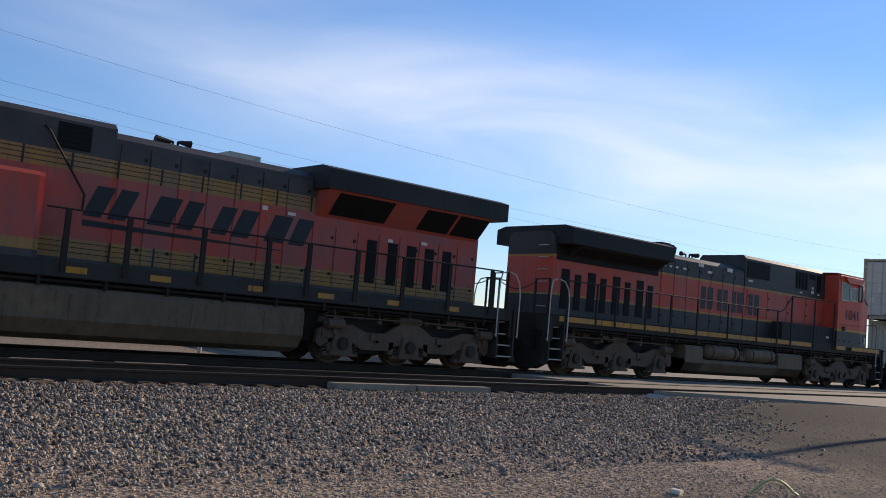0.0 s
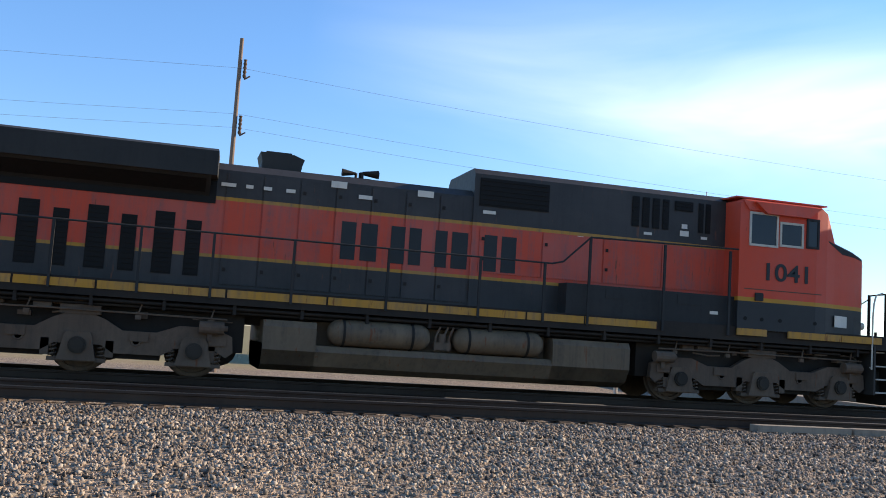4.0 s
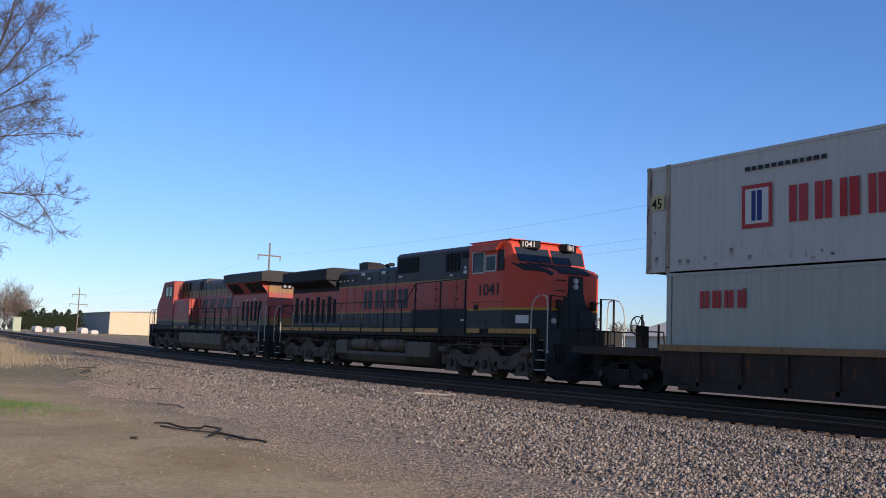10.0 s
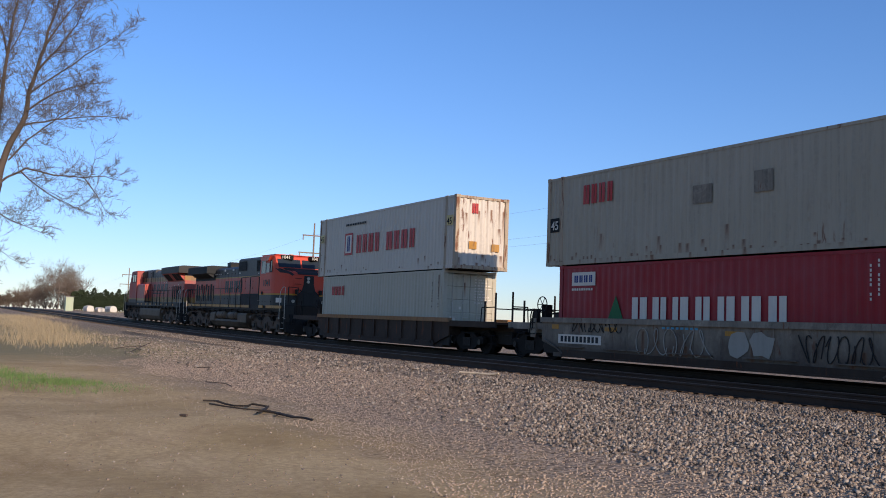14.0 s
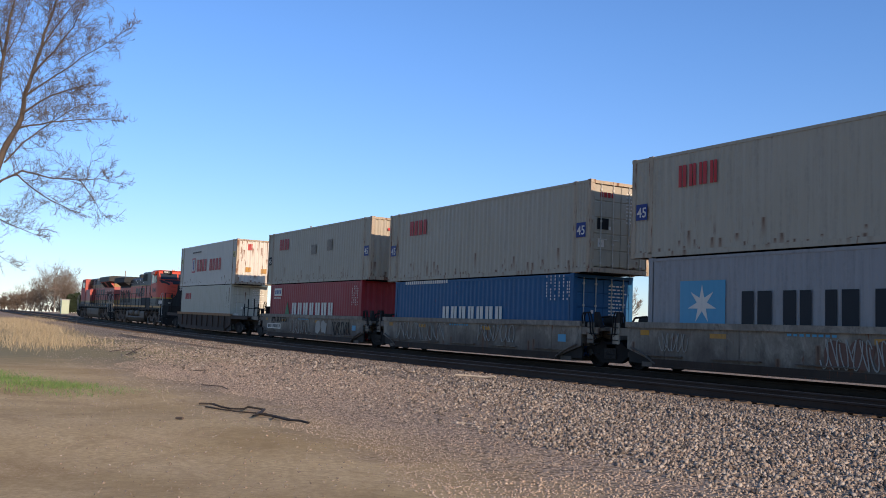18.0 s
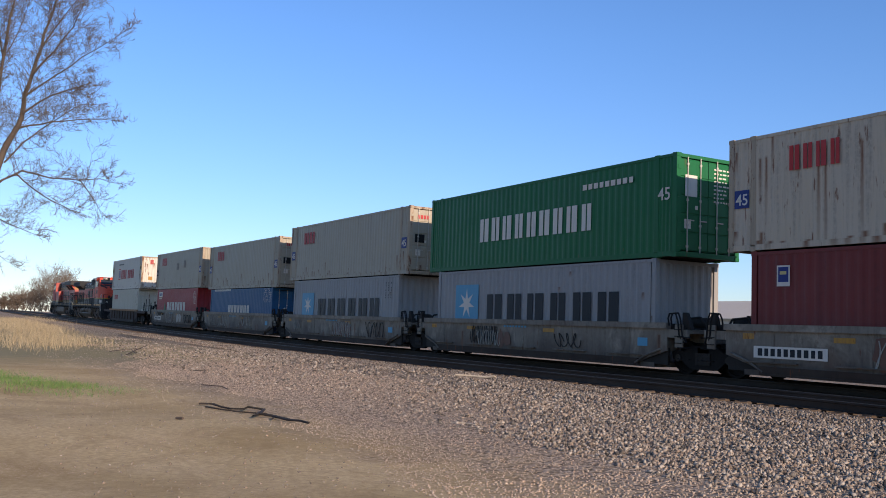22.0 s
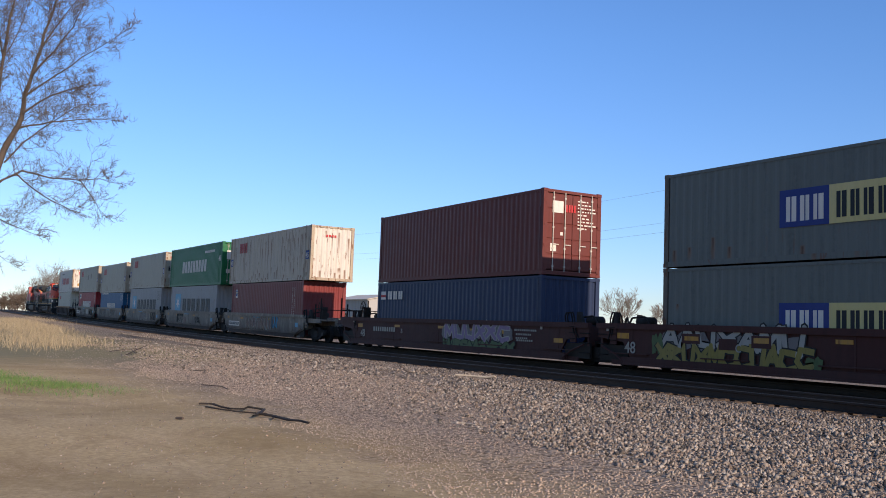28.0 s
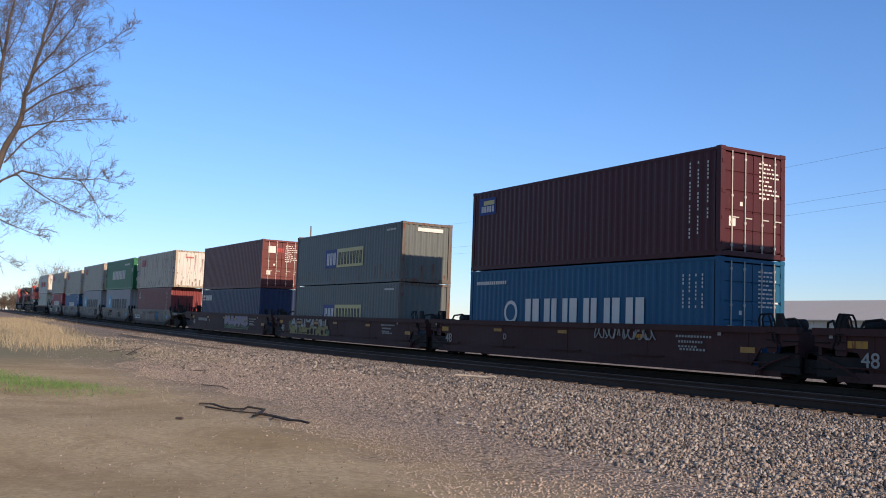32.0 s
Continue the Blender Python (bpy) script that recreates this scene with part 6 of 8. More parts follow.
for k, (low_m, low_l, low_rear, low_marks, up_m, up_l, up_rear) in enumerate(five):
    a, b = HEADS[k], HEADS[k + 1]
    first, last = k == 0, k == 4
    body = (a + 1.05 - a, b - 1.05 - a)
    ends = ((body[0], -.95 if first else .30, -1, first), (body[1], (b - a) + (1.1 if last else -.30), 1, last))
    trucks = (0.0,) if not last else (0.0, b - a)
    patches = [("patch", 1.6, 1.95, 1.02, 1.16, "yellow"), ("patch", 4.2, 4.75, 1.0, 1.12, "yellow"), ("patch", 8.9, 9.5, 1.0, 1.12, "yellow"), ("patch", 13.4, 13.8, .72, .95, "star_blue", "faded blue patch"),
               ("bars", 6.6, 8.0, 1.12, 1.18, "star_blue", 8)]
    if first or last:
        patches += [("patch", 1.95, 4.05, .58, .86, "white", "white plate with the car's number in bars"), ("bars", 2.05, 3.95, .63, .81, "ink", 10)]
    if first:
        patches += [("scrawl", 2.6, 4.9, .95, 1.35, "graffiti_black", 7, .013), ("blob", 9.0, 10.5, .45, 1.15, "graffiti_pale", 2), ("scrawl", 5.6, 8.4, .4, 1.15, "graffiti_pale", 5, .014), ("scrawl", 11.2, 13.2, .45, 1.1, "graffiti_black", 6, .014)]
    if k == 1:
        patches += [("scrawl", 2.2, 6.4, .5, 1.2, "graffiti_pale", 9, .013), ("scrawl", 8.6, 11.0, .6, 1.2, "graffiti_pale", 7, .016)]
    if k == 2:
        patches += [("blob", 7.6, 9.6, .35, 1.15, "graffiti_red", 3), ("scrawl", 7.6, 9.6, .40, 1.1, "graffiti_pale", 8, .016), ("scrawl", 11.2, 13.0, .45, 1.15, "graffiti_black", 4, .013), ("scrawl", 2.4, 3.4, .6, 1.1, "graffiti_pale", 5, .011)]
    if k == 3:
        patches += [("scrawl", 4.5, 6.2, .50, 1.15, "graffiti_black", 10, .011), ("scrawl", 4.9, 6.4, .45, 1.0, "graffiti_pale", 7, .012), ("blob", 6.2, 7.1, .4, 1.0, "graffiti_red", 2), ("scrawl", 9.6, 10.8, .55, 1.0, "graffiti_black", 3, .013)]
    if k == 4:
        patches += [("blob", 5.2, 9.8, .40, 1.20, "graffiti_red", 9), ("scrawl", 5.2, 9.8, .45, 1.2, "graffiti_pale", 11, .016), ("scrawl", 9.9, 10.8, .6, 1.25, "star_blue", 2)]
    u = well_unit(a, body, M["well_grey"], "weathered grey articulated well car unit with graffiti", ends, trucks, None, 0, "grey articulated well cars", patches)
    fittings(u, body[1] + .25, 1, M["well_grey"], False)
    if last:
        hand_brake(u, body[1] + 1.6, -.95, 1.18, M["black"])
    fittings(u, body[0] - .25, -1, M["well_grey"], first)
    start = a + .94
    h_low = (2.75, 2.591, 2.896, 2.896, 2.896)[k]
    container(start + .76, LOW, 12.19, h_low, M[low_m], low_l, "panel", low_rear, low_marks)
    up_marks = [("patch", .20, .66, 1.10, 1.56, "grille" if k == 0 else "blue_letter", "dark size plate"), ("text", .24, .6, 1.18, 1.58, "white", "45"), ("patch", 13.04, 13.5, 1.10, 1.56, "blue_letter", "blue size plate"), ("text", 13.08, 13.4, 1.18, 1.58, "white", "45")]
    if k == 3:
        up_marks = [("bars", 3.6, 10.2, .98, 1.82, "white", 9), ("text", 13.0, 13.4, 1.6, 2.1, "white", "45"), ("endpatch", -.9, -.45, 1.7, 2.3, "white"), ("bars", 9.6, 12.0, 2.25, 2.42, "white", 9)]
    else:
        up_marks += [("bars", 1.85, 3.35, 1.88, 2.48, "red_letter", 4)]
        if k == 0:
            up_marks += [("patch", 6.6, 7.3, 1.45, 1.95, "well_grey", "grey paint-out"), ("patch", 8.7, 9.3, 1.55, 2.1, "well_grey", "grey paint-out")]
        if up_rear == "doors":
            up_marks += [("endpatch", -.95, -.5, 1.35, 1.7, "grille"), ("endpatch", -.85, -.25, 2.36, 2.52, "red_letter")]
        else:
            up_marks += [("endpatch", -.40, .22, 2.30, 2.42, "red_letter")]
    container(start, LOW + h_low + .012, 13.716, 2.896, M[up_m], up_l, "panel", up_rear, up_marks, None if k == 3 else M["post_rust"], wall=M["end_sunlit"] if k == 4 else None)

# brown articulated set
BROWN = [126.5 + 17.78 * k for k in range(-1, 3)]
loads = (
    (("box_navy", 2.591, "panel", "navy forty-foot container with white lettering blocks", (("bars", .95, 2.4, 1.85, 2.2, "white", 3), ("patch", .35, .8, 1.85, 2.2, "white"), ("patch", .35, .8, 1.95, 2.05, "red_letter"))),
     ("box_brown", 2.896, "doors", "brown-red forty-foot container with white door markings", (("endpatch", -.85, -.4, 2.1, 2.5, "white"), ("endpatch", -.3, .15, 2.15, 2.4, "red_letter")))),
    (("box_slate", 2.591, "panel", "slate forty-foot container with a blue and yellow sign", (("patch", 3.95, 5.35, .75, 1.62, "blue_letter", "blue sign half"), ("bars", 4.1, 5.25, .9, 1.45, "white", 3), ("patch", 5.35, 8.35, .75, 1.62, "pale_yellow", "pale yellow sign half"), ("bars", 5.5, 8.25, .9, 1.45, "ink", 8), ("bars", 10.7, 11.6, 2.25, 2.33, "white", 10))),
     ("box_slate", 2.591, "panel", "slate forty-foot container with scorched scrapes and a sign", (("patch", 3.95, 5.35, .82, 1.72, "blue_letter", "blue sign half"), ("bars", 4.1, 5.25, .95, 1.55, "white", 3), ("patch", 5.35, 8.35, .82, 1.72, "pale_yellow", "pale yellow sign half"), ("bars", 5.5, 8.25, .95, 1.55, "ink", 8), ("bars", 10.7, 11.6, 2.25, 2.33, "white", 10), ("endpatch", -.5, .75, 2.2, 2.36, "white")))),
    (("box_teal", 2.85, "doors", "sea-blue forty-foot container with white lettering blocks", (("disc", 2.3, 3.1, .95, 1.75, "white"), ("disc", 2.42, 2.98, 1.07, 1.63, "box_teal"), ("bars", 3.45, 9.5, 1.0, 1.80, "white", 6), ("bars", .45, 2.4, 2.32, 2.44, "white", 14), ("column", 10.9, 11.6, 1.5, 2.4, "white", 4))),
     ("box_maroon", 2.896, "doors", "dark maroon forty-foot container with a small emblem plate", (("patch", .45, 1.55, 2.0, 2.62, "blue_letter", "small blue emblem plate"), ("patch", .75, 1.45, 2.36, 2.52, "pale_yellow"), ("bars", .6, 1.45, 2.1, 2.32, "white", 5), ("column", 11.1, 11.4, .5, 2.5, "white", 2), ("column", 11.75, 11.8, 1.0, 2.5, "white", 1)))),
)
for k in range(4):
    a = BROWN[k] if k < 3 else BROWN[3]
    b = a + 17.78
    first = k == 0
    body = (-.66 if first else .22, 17.56)
    ends = ((1.45, -1.2 if first else .30, -1, first), (16.33, 17.48, 1, False))
    patches = [("patch", 1.08, 1.58, .90, 1.06, "yellow", "yellow reflective mark"), ("patch", 4.72, 5.2, .96, 1.06, "yellow"), ("patch", 8.4, 8.85, .98, 1.08, "yellow"), ("patch", 12.0, 12.5, .94, 1.04, "yellow"), ("patch", 15.83, 16.3, .68, .82, "yellow"),
               ("text", 1.42, 2.3, .50, .96, "graffiti_pale", "48"), ("bars", 13.6, 14.9, 1.0, 1.06, "graffiti_pale", 12), ("bars", 13.7, 14.6, .86, .92, "graffiti_pale", 9), ("bars", 2.6, 4.2, 1.2, 1.3, "graffiti_pale", 8), ("bars", 13.75, 14.7, .66, .72, "graffiti_pale", 8), ("bars", 13.7, 14.4, .74, .79, "graffiti_pale", 6), ("patch", 15.1, 15.22, 1.08, 1.2, "graffiti_pale"), ("patch", .62, .72, 1.10, 1.22, "graffiti_pale"), ("patch", .92, 1.0, 1.12, 1.22, "graffiti_pale")]
    if k == 0:
        patches += [("bars", 2.72, 4.85, .76, .95, "graffiti_pale", 10), ("text", 5.35, 5.65, .72, .98, "graffiti_pale", "B"), ("patch", 10.6, 11.0, .88, 1.02, "yellow"), ("patch", 12.6, 13.0, .88, 1.02, "yellow"), ("blob", 8.8, 13.6, .5, 1.22, "graffiti_haze", 7), ("blob", 9.0, 13.6, .28, .60, "graffiti_green", 10), ("throw", 9.0, 13.3, .68, 1.18, "graffiti_violet", 6, "graffiti_pale"), ("throw", 8.9, 13.6, .30, .56, "graffiti_green", 11, "graffiti_black")]
    if k == 1:
        patches += [("blob", 2.9, 7.6, .62, 1.2, "graffiti_haze", 8), ("throw", 2.9, 7.6, .74, 1.25, "graffiti_pale", 7, "graffiti_black"), ("throw", 2.8, 7.8, .33, .80, "graffiti_lime", 11, "graffiti_black"), ("blob", 2.55, 3.0, .45, 1.1, "graffiti_green", 2), ("blob", 7.6, 8.1, .3, .7, "graffiti_green", 2), ("patch", 3.7, 4.35, .84, 1.1, "well_brown"), ("patch", 3.8, 4.3, .92, 1.03, "yellow"), ("patch", 6.05, 6.65, .8, 1.1, "well_brown"), ("patch", 6.12, 6.58, .92, 1.05, "yellow"), ("patch", 5.0, 5.6, .72, 1.0, "well_brown"), ("text", 5.55, 5.8, .68, .96, "graffiti_pale", "C")]
    if k == 2:
        patches += [("text", 5.35, 5.65, .70, .98, "graffiti_pale", "D"), ("scrawl", 10.2, 12.8, .88, 1.3, "graffiti_pale", 9, .02)]
    u = well_unit(a, body, M["well_brown"], "red-brown articulated well car unit with faded markings", ends, (0.0,), None, 0, "brown articulated well cars", patches, top=1.33, nose=1.1)
    fittings(u, 16.6, 1, M["well_brown"], False)
    fittings(u, 1.15, -1, M["well_brown"], first)
    if k < 3:
        (m0, h0, r0, l0, k0), (m1, h1, r1, l1, k1) = loads[k]
        start = (111.37, 129.25, 147.06)[k]
        container(start, LOW, 12.19, h0, M[m0], l0, "panel", r0, k0, M["post_slate"] if k == 1 else None)
        container(start, LOW + h0 + .012, 12.19, h1, M[m1], l1, "panel", r1, k1, M["post_slate"] if k == 1 else None)
    else:
        container(a + 2.75, LOW, 12.19, 2.591, M["box_slate"], "slate forty-foot container on the next car", "panel", "panel")
        container(a + 2.75, LOW + 2.603, 12.19, 2.591, M["box_brown"], "brown-red forty-foot container stacked on a slate one", "panel", "panel")


# ---- loose ballast stones ----
def stones_material(name, dark, light, warm, oiled_shaded=False):
    m, n, l, bs = nodes_of(name)
    geo = n.new("ShaderNodeNewGeometry")
    r = geo.outputs["Random Per Island"]
    wob = noise_node(n, l, geo.outputs["Position"], 55.0, 4, 0.7)
    r2 = math_node(n, l, "FRACT", math_node(n, l, "MULTIPLY", r, 17.31))
    c = mix_node(n, l, math_node(n, l, "POWER", r, 1.25), dark, light)
    c = mix_node(n, l, math_node(n, l, "MULTIPLY", span(n, l, r2, 0.45, 1.0), 0.75), c, warm)
    c = mix_node(n, l, math_node(n, l, "MULTIPLY", span(n, l, wob, 0.45, 0.75), 0.35), c, (0.10, 0.085, 0.07))
    if oiled_shaded:
        # darker patches close to the rails: brake dust, grease and the stones' shade in colour
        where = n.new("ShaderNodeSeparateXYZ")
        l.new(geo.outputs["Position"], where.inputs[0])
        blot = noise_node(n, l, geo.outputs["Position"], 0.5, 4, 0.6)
        grease_shade = math_node(n, l, "MULTIPLY", span(n, l, where.outputs["Y"], 10.8, 13.6), span(n, l, blot, 0.25, 0.65))
        c = mix_node(n, l, math_node(n, l, "MULTIPLY", grease_shade, 0.45), c, (0.075, 0.060, 0.050))
    l.new(c, bs.inputs["Base Color"])
    bs.inputs["Roughness"].default_value = 0.85
    bs.inputs["Specular IOR Level"].default_value = 0.1
    return m


def scatter_stones(name, label, points, sizes, material, rng, sink=0.25):
    """Angular stones, six-cornered, each turned and squashed by chance; one mesh."""
    n = len(points)
    octa = np.array([(1, 0, 0), (-1, 0, 0), (0, 1, 0), (0, -1, 0), (0, 0, 1), (0, 0, -1)], float)
    faces = np.array([(0, 2, 4), (2, 1, 4), (1, 3, 4), (3, 0, 4), (2, 0, 5), (1, 2, 5), (3, 1, 5), (0, 3, 5)])
    v = octa[None] * rng.uniform(.65, 1.15, (n, 6, 1)) + rng.uniform(-.28, .28, (n, 6, 3))
    v = v * np.stack([rng.uniform(.7, 1.3, n), rng.uniform(.6, 1.0, n), rng.uniform(.45, .8, n)], 1)[:, None]
    q = rng.normal(size=(n, 4))
    q /= np.linalg.norm(q, axis=1, keepdims=True)
    w, x, y, z = q.T
    rot = np.stack([1 - 2 * (y * y + z * z), 2 * (x * y - z * w), 2 * (x * z + y * w), 2 * (x * y + z * w), 1 - 2 * (x * x + z * z), 2 * (y * z - x * w),
                    2 * (x * z - y * w), 2 * (y * z + x * w), 1 - 2 * (x * x + y * y)], 1).reshape(n, 3, 3)
    v = np.einsum("nij,nkj->nki", rot, v) * sizes[:, None, None]
    base = np.stack([points[:, 0], points[:, 1], ground_z(points[:, 0], points[:, 1]) + sizes * sink], 1)
    v = (v + base[:, None]).reshape(-1, 3)
    f = (faces[None] + 6 * np.arange(n)[:, None, None]).reshape(-1)
    me = bpy.data.meshes.new(name)
    me.vertices.add(len(v))
    me.vertices.foreach_set("co", v.ravel())
    me.loops.add(len(f))
    me.loops.foreach_set("vertex_index", f.astype(np.int32))
    me.polygons.add(n * 8)
    me.polygons.foreach_set("loop_start", np.arange(0, n * 24, 3, dtype=np.int32))
    me.polygons.foreach_set("loop_total", np.full(n * 8, 3, dtype=np.int32))
    me.update()
    me.validate()
    me.materials.append(material)
    return tagged(new(name, me), label, "gravel", kind="stuff")


def make_stones():
    rng = np.random.default_rng(7)
    # coarse ballast below the near track
    n = 215000
    x = rng.uniform(-62, 23.0, n)
    y = 13.95 - 6.8 * rng.uniform(0, 1, n) ** 1.25
    lobe = 1.2 * np.sin(x * .23) + .5 * np.sin(x * .9 + 1)
    keep = (y > 8.6 + lobe + .8 * rng.normal(size=n) - np.clip((x - 2) * .25, 0, 3.5) + np.clip((-x - 9) * .16, 0, 3.6)) | (rng.uniform(0, 1, n) < np.clip(.25 + x * .012, .05, .25))
    dist = np.hypot(x, y)
    keep &= rng.uniform(0, 1, n) < np.clip(19 / dist, .25, 1)
    keep &= ~(x > 11.2 + 1.7 * np.clip(y - 7.2, 0, 9) + .7 * np.sin(y * 2.1) + 1.2 * rng.normal(size=n))
    p = np.stack([x, y], 1)[keep]
    d = np.hypot(p[:, 0], p[:, 1])
    s = rng.uniform(.018, .046, len(p)) * np.clip(d / 20, 1, 1.35)
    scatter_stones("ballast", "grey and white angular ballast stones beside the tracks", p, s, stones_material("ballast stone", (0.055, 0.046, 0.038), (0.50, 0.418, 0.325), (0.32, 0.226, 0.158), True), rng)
    # finer pink gravel towards the dirt
    n = 120000
    x = rng.uniform(-48, 13.5, n)
    y = 10.8 - 6.6 * rng.uniform(0, 1, n)
    edge = 5.0 + .7 * np.sin(x * .31 + .6) + .35 * np.sin(x * 1.1) + np.clip((-x - 14) * .10, 0, 3)
    keep = (y > edge) | (rng.uniform(0, 1, n) < .12)
    keep &= rng.uniform(0, 1, n) < np.clip(15 / np.hypot(x, y), .25, 1)
    keep &= ~((x > 10.5 + .3 * (y - 6)) & (rng.uniform(0, 1, n) > .06))
    p = np.stack([x, y], 1)[keep]
    d = np.hypot(p[:, 0], p[:, 1])
    s = rng.uniform(.010, .026, len(p)) * np.where(p[:, 0] < -8, .66, 1.0) * np.clip(d / 16, 1, 1.4)
    scatter_stones("gravel", "fine pinkish gravel thinning out into the dirt", p, s, stones_material("pink gravel stone", (0.33, 0.240, 0.165), (0.53, 0.41, 0.295), (0.49, 0.335, 0.23)), rng, .06)
    # crumbs and pebbles on the bare dirt
    n = 15000
    x = rng.uniform(-30, 22, n)
    y = rng.uniform(1.5, 9, n)
    keep = rng.uniform(0, 1, n) < np.clip(7 / np.hypot(x, y), .1, 1)
    p = np.stack([x, y], 1)[keep]
    scatter_stones("pebbles", "scattered pebbles and clods on the dirt", p, rng.uniform(.006, .020, len(p)), stones_material("dirt pebble", (0.17, 0.125, 0.085), (0.38, 0.31, 0.235), (0.30, 0.215, 0.145)), rng)


make_stones()


# ---- grass ----
def blades(name, label, category, centres, per, spread, tall, colour_a, colour_b, rng):
    m, n, l, bs = nodes_of(name + " blades")
    geo = n.new("ShaderNodeNewGeometry")
    c = mix_node(n, l, geo.outputs["Random Per Island"], colour_a, colour_b)
    l.new(c, bs.inputs["Base Color"])
    bs.inputs["Roughness"].default_value = 0.8
    v, f = [], []
    for cx, cy in centres:
        grown = rng.uniform(.45, 1.1)
        for _ in range(per):
            x, y = cx + rng.normal() * spread, cy + rng.normal() * spread
            z = float(ground_z(x, y)) - .01
            h = tall * grown * rng.uniform(.4, 1.15)
            a = rng.uniform(0, 6.28)
            w = .004 + .007 * h
            lean = rng.normal(size=2) * h * .45
            k = len(v)
            dx, dy = w * math.cos(a), w * math.sin(a)
            v += [(x - dx, y - dy, z), (x + dx, y + dy, z), (x + lean[0] * .4 + dx * .6, y + lean[1] * .4 + dy * .6, z + h * .6), (x + lean[0] * .4 - dx * .6, y + lean[1] * .4 - dy * .6, z + h * .6),
                  (x + lean[0], y + lean[1], z + h)]
            f += [(k, k + 1, k + 2, k + 3), (k + 3, k + 2, k + 4)]
    me = bpy.data.meshes.new(name)
    me.from_pydata(v, [], f)
    me.materials.append(m)
    return tagged(new(name, me), label, category, kind="stuff")


def make_grass():
    rng = np.random.default_rng(11)
    spots = []
    while len(spots) < 430:
        x = rng.uniform(-120, -38)
        edge = float(np.interp(-x, (28, 33, 37, 42, 60, 98), (1.0, 2.6, 4.7, 6.4, 8.3, 12.2))) + .35 * math.sin(x * .8) + .3 * math.sin(x * .23 + 1)
        y = edge - abs(rng.normal()) * (.7 + (-x - 24) * .03)
        if rng.uniform() < min(1, (-x - 37) / 12):
            spots.append((x, y))
    blades("dry_grass", "tall straw-coloured dry grass along the track", "grass", spots, 34, .95, .50, (0.46, 0.36, 0.205), (0.25, 0.187, 0.11), rng)
    spots = []
    for _ in range(150):
        x = rng.uniform(-27, -18.5)
        y = 2.1 + (x + 23) * .24 + rng.normal() * .42
        if rng.uniform() < .35 + .65 * abs(math.sin(x * 1.3)):
            spots.append((x, y))
    blades("green_grass", "short fresh green grass tufts in the dirt", "grass", spots, 60, .30, .12, (0.075, 0.165, 0.028), (0.16, 0.20, 0.06), rng)
    spots = [(x, (32 if x < -80 else 49) + abs(rng.normal()) * 8) for x in rng.uniform(-260, 20, 560)]
    blades("far_grass", "dry grass strip behind the tracks", "grass", spots, 12, 1.3, .55, (0.36, 0.29, 0.17), (0.24, 0.21, 0.11), rng)
    spots = [(rng.uniform(-60, 8), 9.5 + rng.normal() * 1.5) for _ in range(26)]
    blades("weeds", "thin dead weeds standing in the gravel", "weeds", spots, 4, .1, .10, (0.40, 0.31, 0.17), (0.25, 0.19, 0.1), rng)


make_grass()


# ---- trees ----
BARK = paint("grey brown bark", (0.105, 0.087, 0.078), 0.9, 0.4, 0.0, (), 0.1)
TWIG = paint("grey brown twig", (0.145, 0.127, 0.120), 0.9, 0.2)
# far crowns use a paler twig, with the haze of distance in its colour
HAZY_TWIG = paint("pale grey twig", (0.22, 0.190, 0.170), 0.9, 0.2)
BUD = paint("spring bud", (0.13, 0.104, 0.082), 0.8, 0.2)


def tubes(name, segs, sides, material, parent, label="", thin=0.009):
    """Tapered tubes (from, to, radius, radius) in one mesh."""
    v, f = [], []
    for p, q, r0, r1 in segs:
        r0, r1 = max(r0, thin), max(r1, thin)
        d = (q - p).normalized()
        u = d.orthogonal().normalized()
        w = d.cross(u)
        k = len(v)
        for c, r in ((p, r0), (q, r1)):
            for i in range(sides):
                a = 2 * math.pi * i / sides
                v.append(c + r * (math.cos(a) * u + math.sin(a) * w))
        f += [(k + i, k + (i + 1) % sides, k + sides + (i + 1) % sides, k + sides + i) for i in range(sides)]
    me = bpy.data.meshes.new(name)
    me.from_pydata([tuple(x) for x in v], [], f)
    me.materials.append(material)
    me.polygons.foreach_set("use_smooth", [True] * len(f))
    o = new(name, me)
    o.parent = parent
    if label:
        o["label"] = label
    return o


def grow(rnd, p, d, length, r, level, out, droop=0.0, deep=5):
    """Branches forking by chance; out[level] collects their segments."""
    steps = 4 if level < 2 else 3
    for i in range(steps):
        k = .13 if level < 2 else .22
        bend = Vector((rnd.gauss(0, k), rnd.gauss(0, k), rnd.gauss(0, .10) + (.06 if level < 2 else .12)))
        d = (d + bend).normalized()
        q = p + d * (length / steps)
        r1 = r * (.90 if level == 0 else .82)
        out[min(level, len(out) - 1)].append((p.copy(), q.copy(), r, r1))
        p, r = q, r1
        if level < deep and (i > 0 or level > 0):
            for _ in range(1 if level < 2 else rnd.choice((1, 2))):
                side = Vector((rnd.gauss(0, 1), rnd.gauss(0, 1), rnd.gauss(.15, .6)))
                nd = (d * .75 + side.normalized() * .85).normalized()
                grow(rnd, p, nd, length * rnd.uniform(.52, .74), r * .58, level + 1, out, droop, deep)
    if level < deep:
        for _ in range(2):
            side = Vector((rnd.gauss(0, 1), rnd.gauss(0, 1), rnd.gauss(.2, .5)))
            grow(rnd, p, (d + side.normalized() * .55).normalized(), length * rnd.uniform(.55, .75), r * .7, level + 1, out, droop, deep)


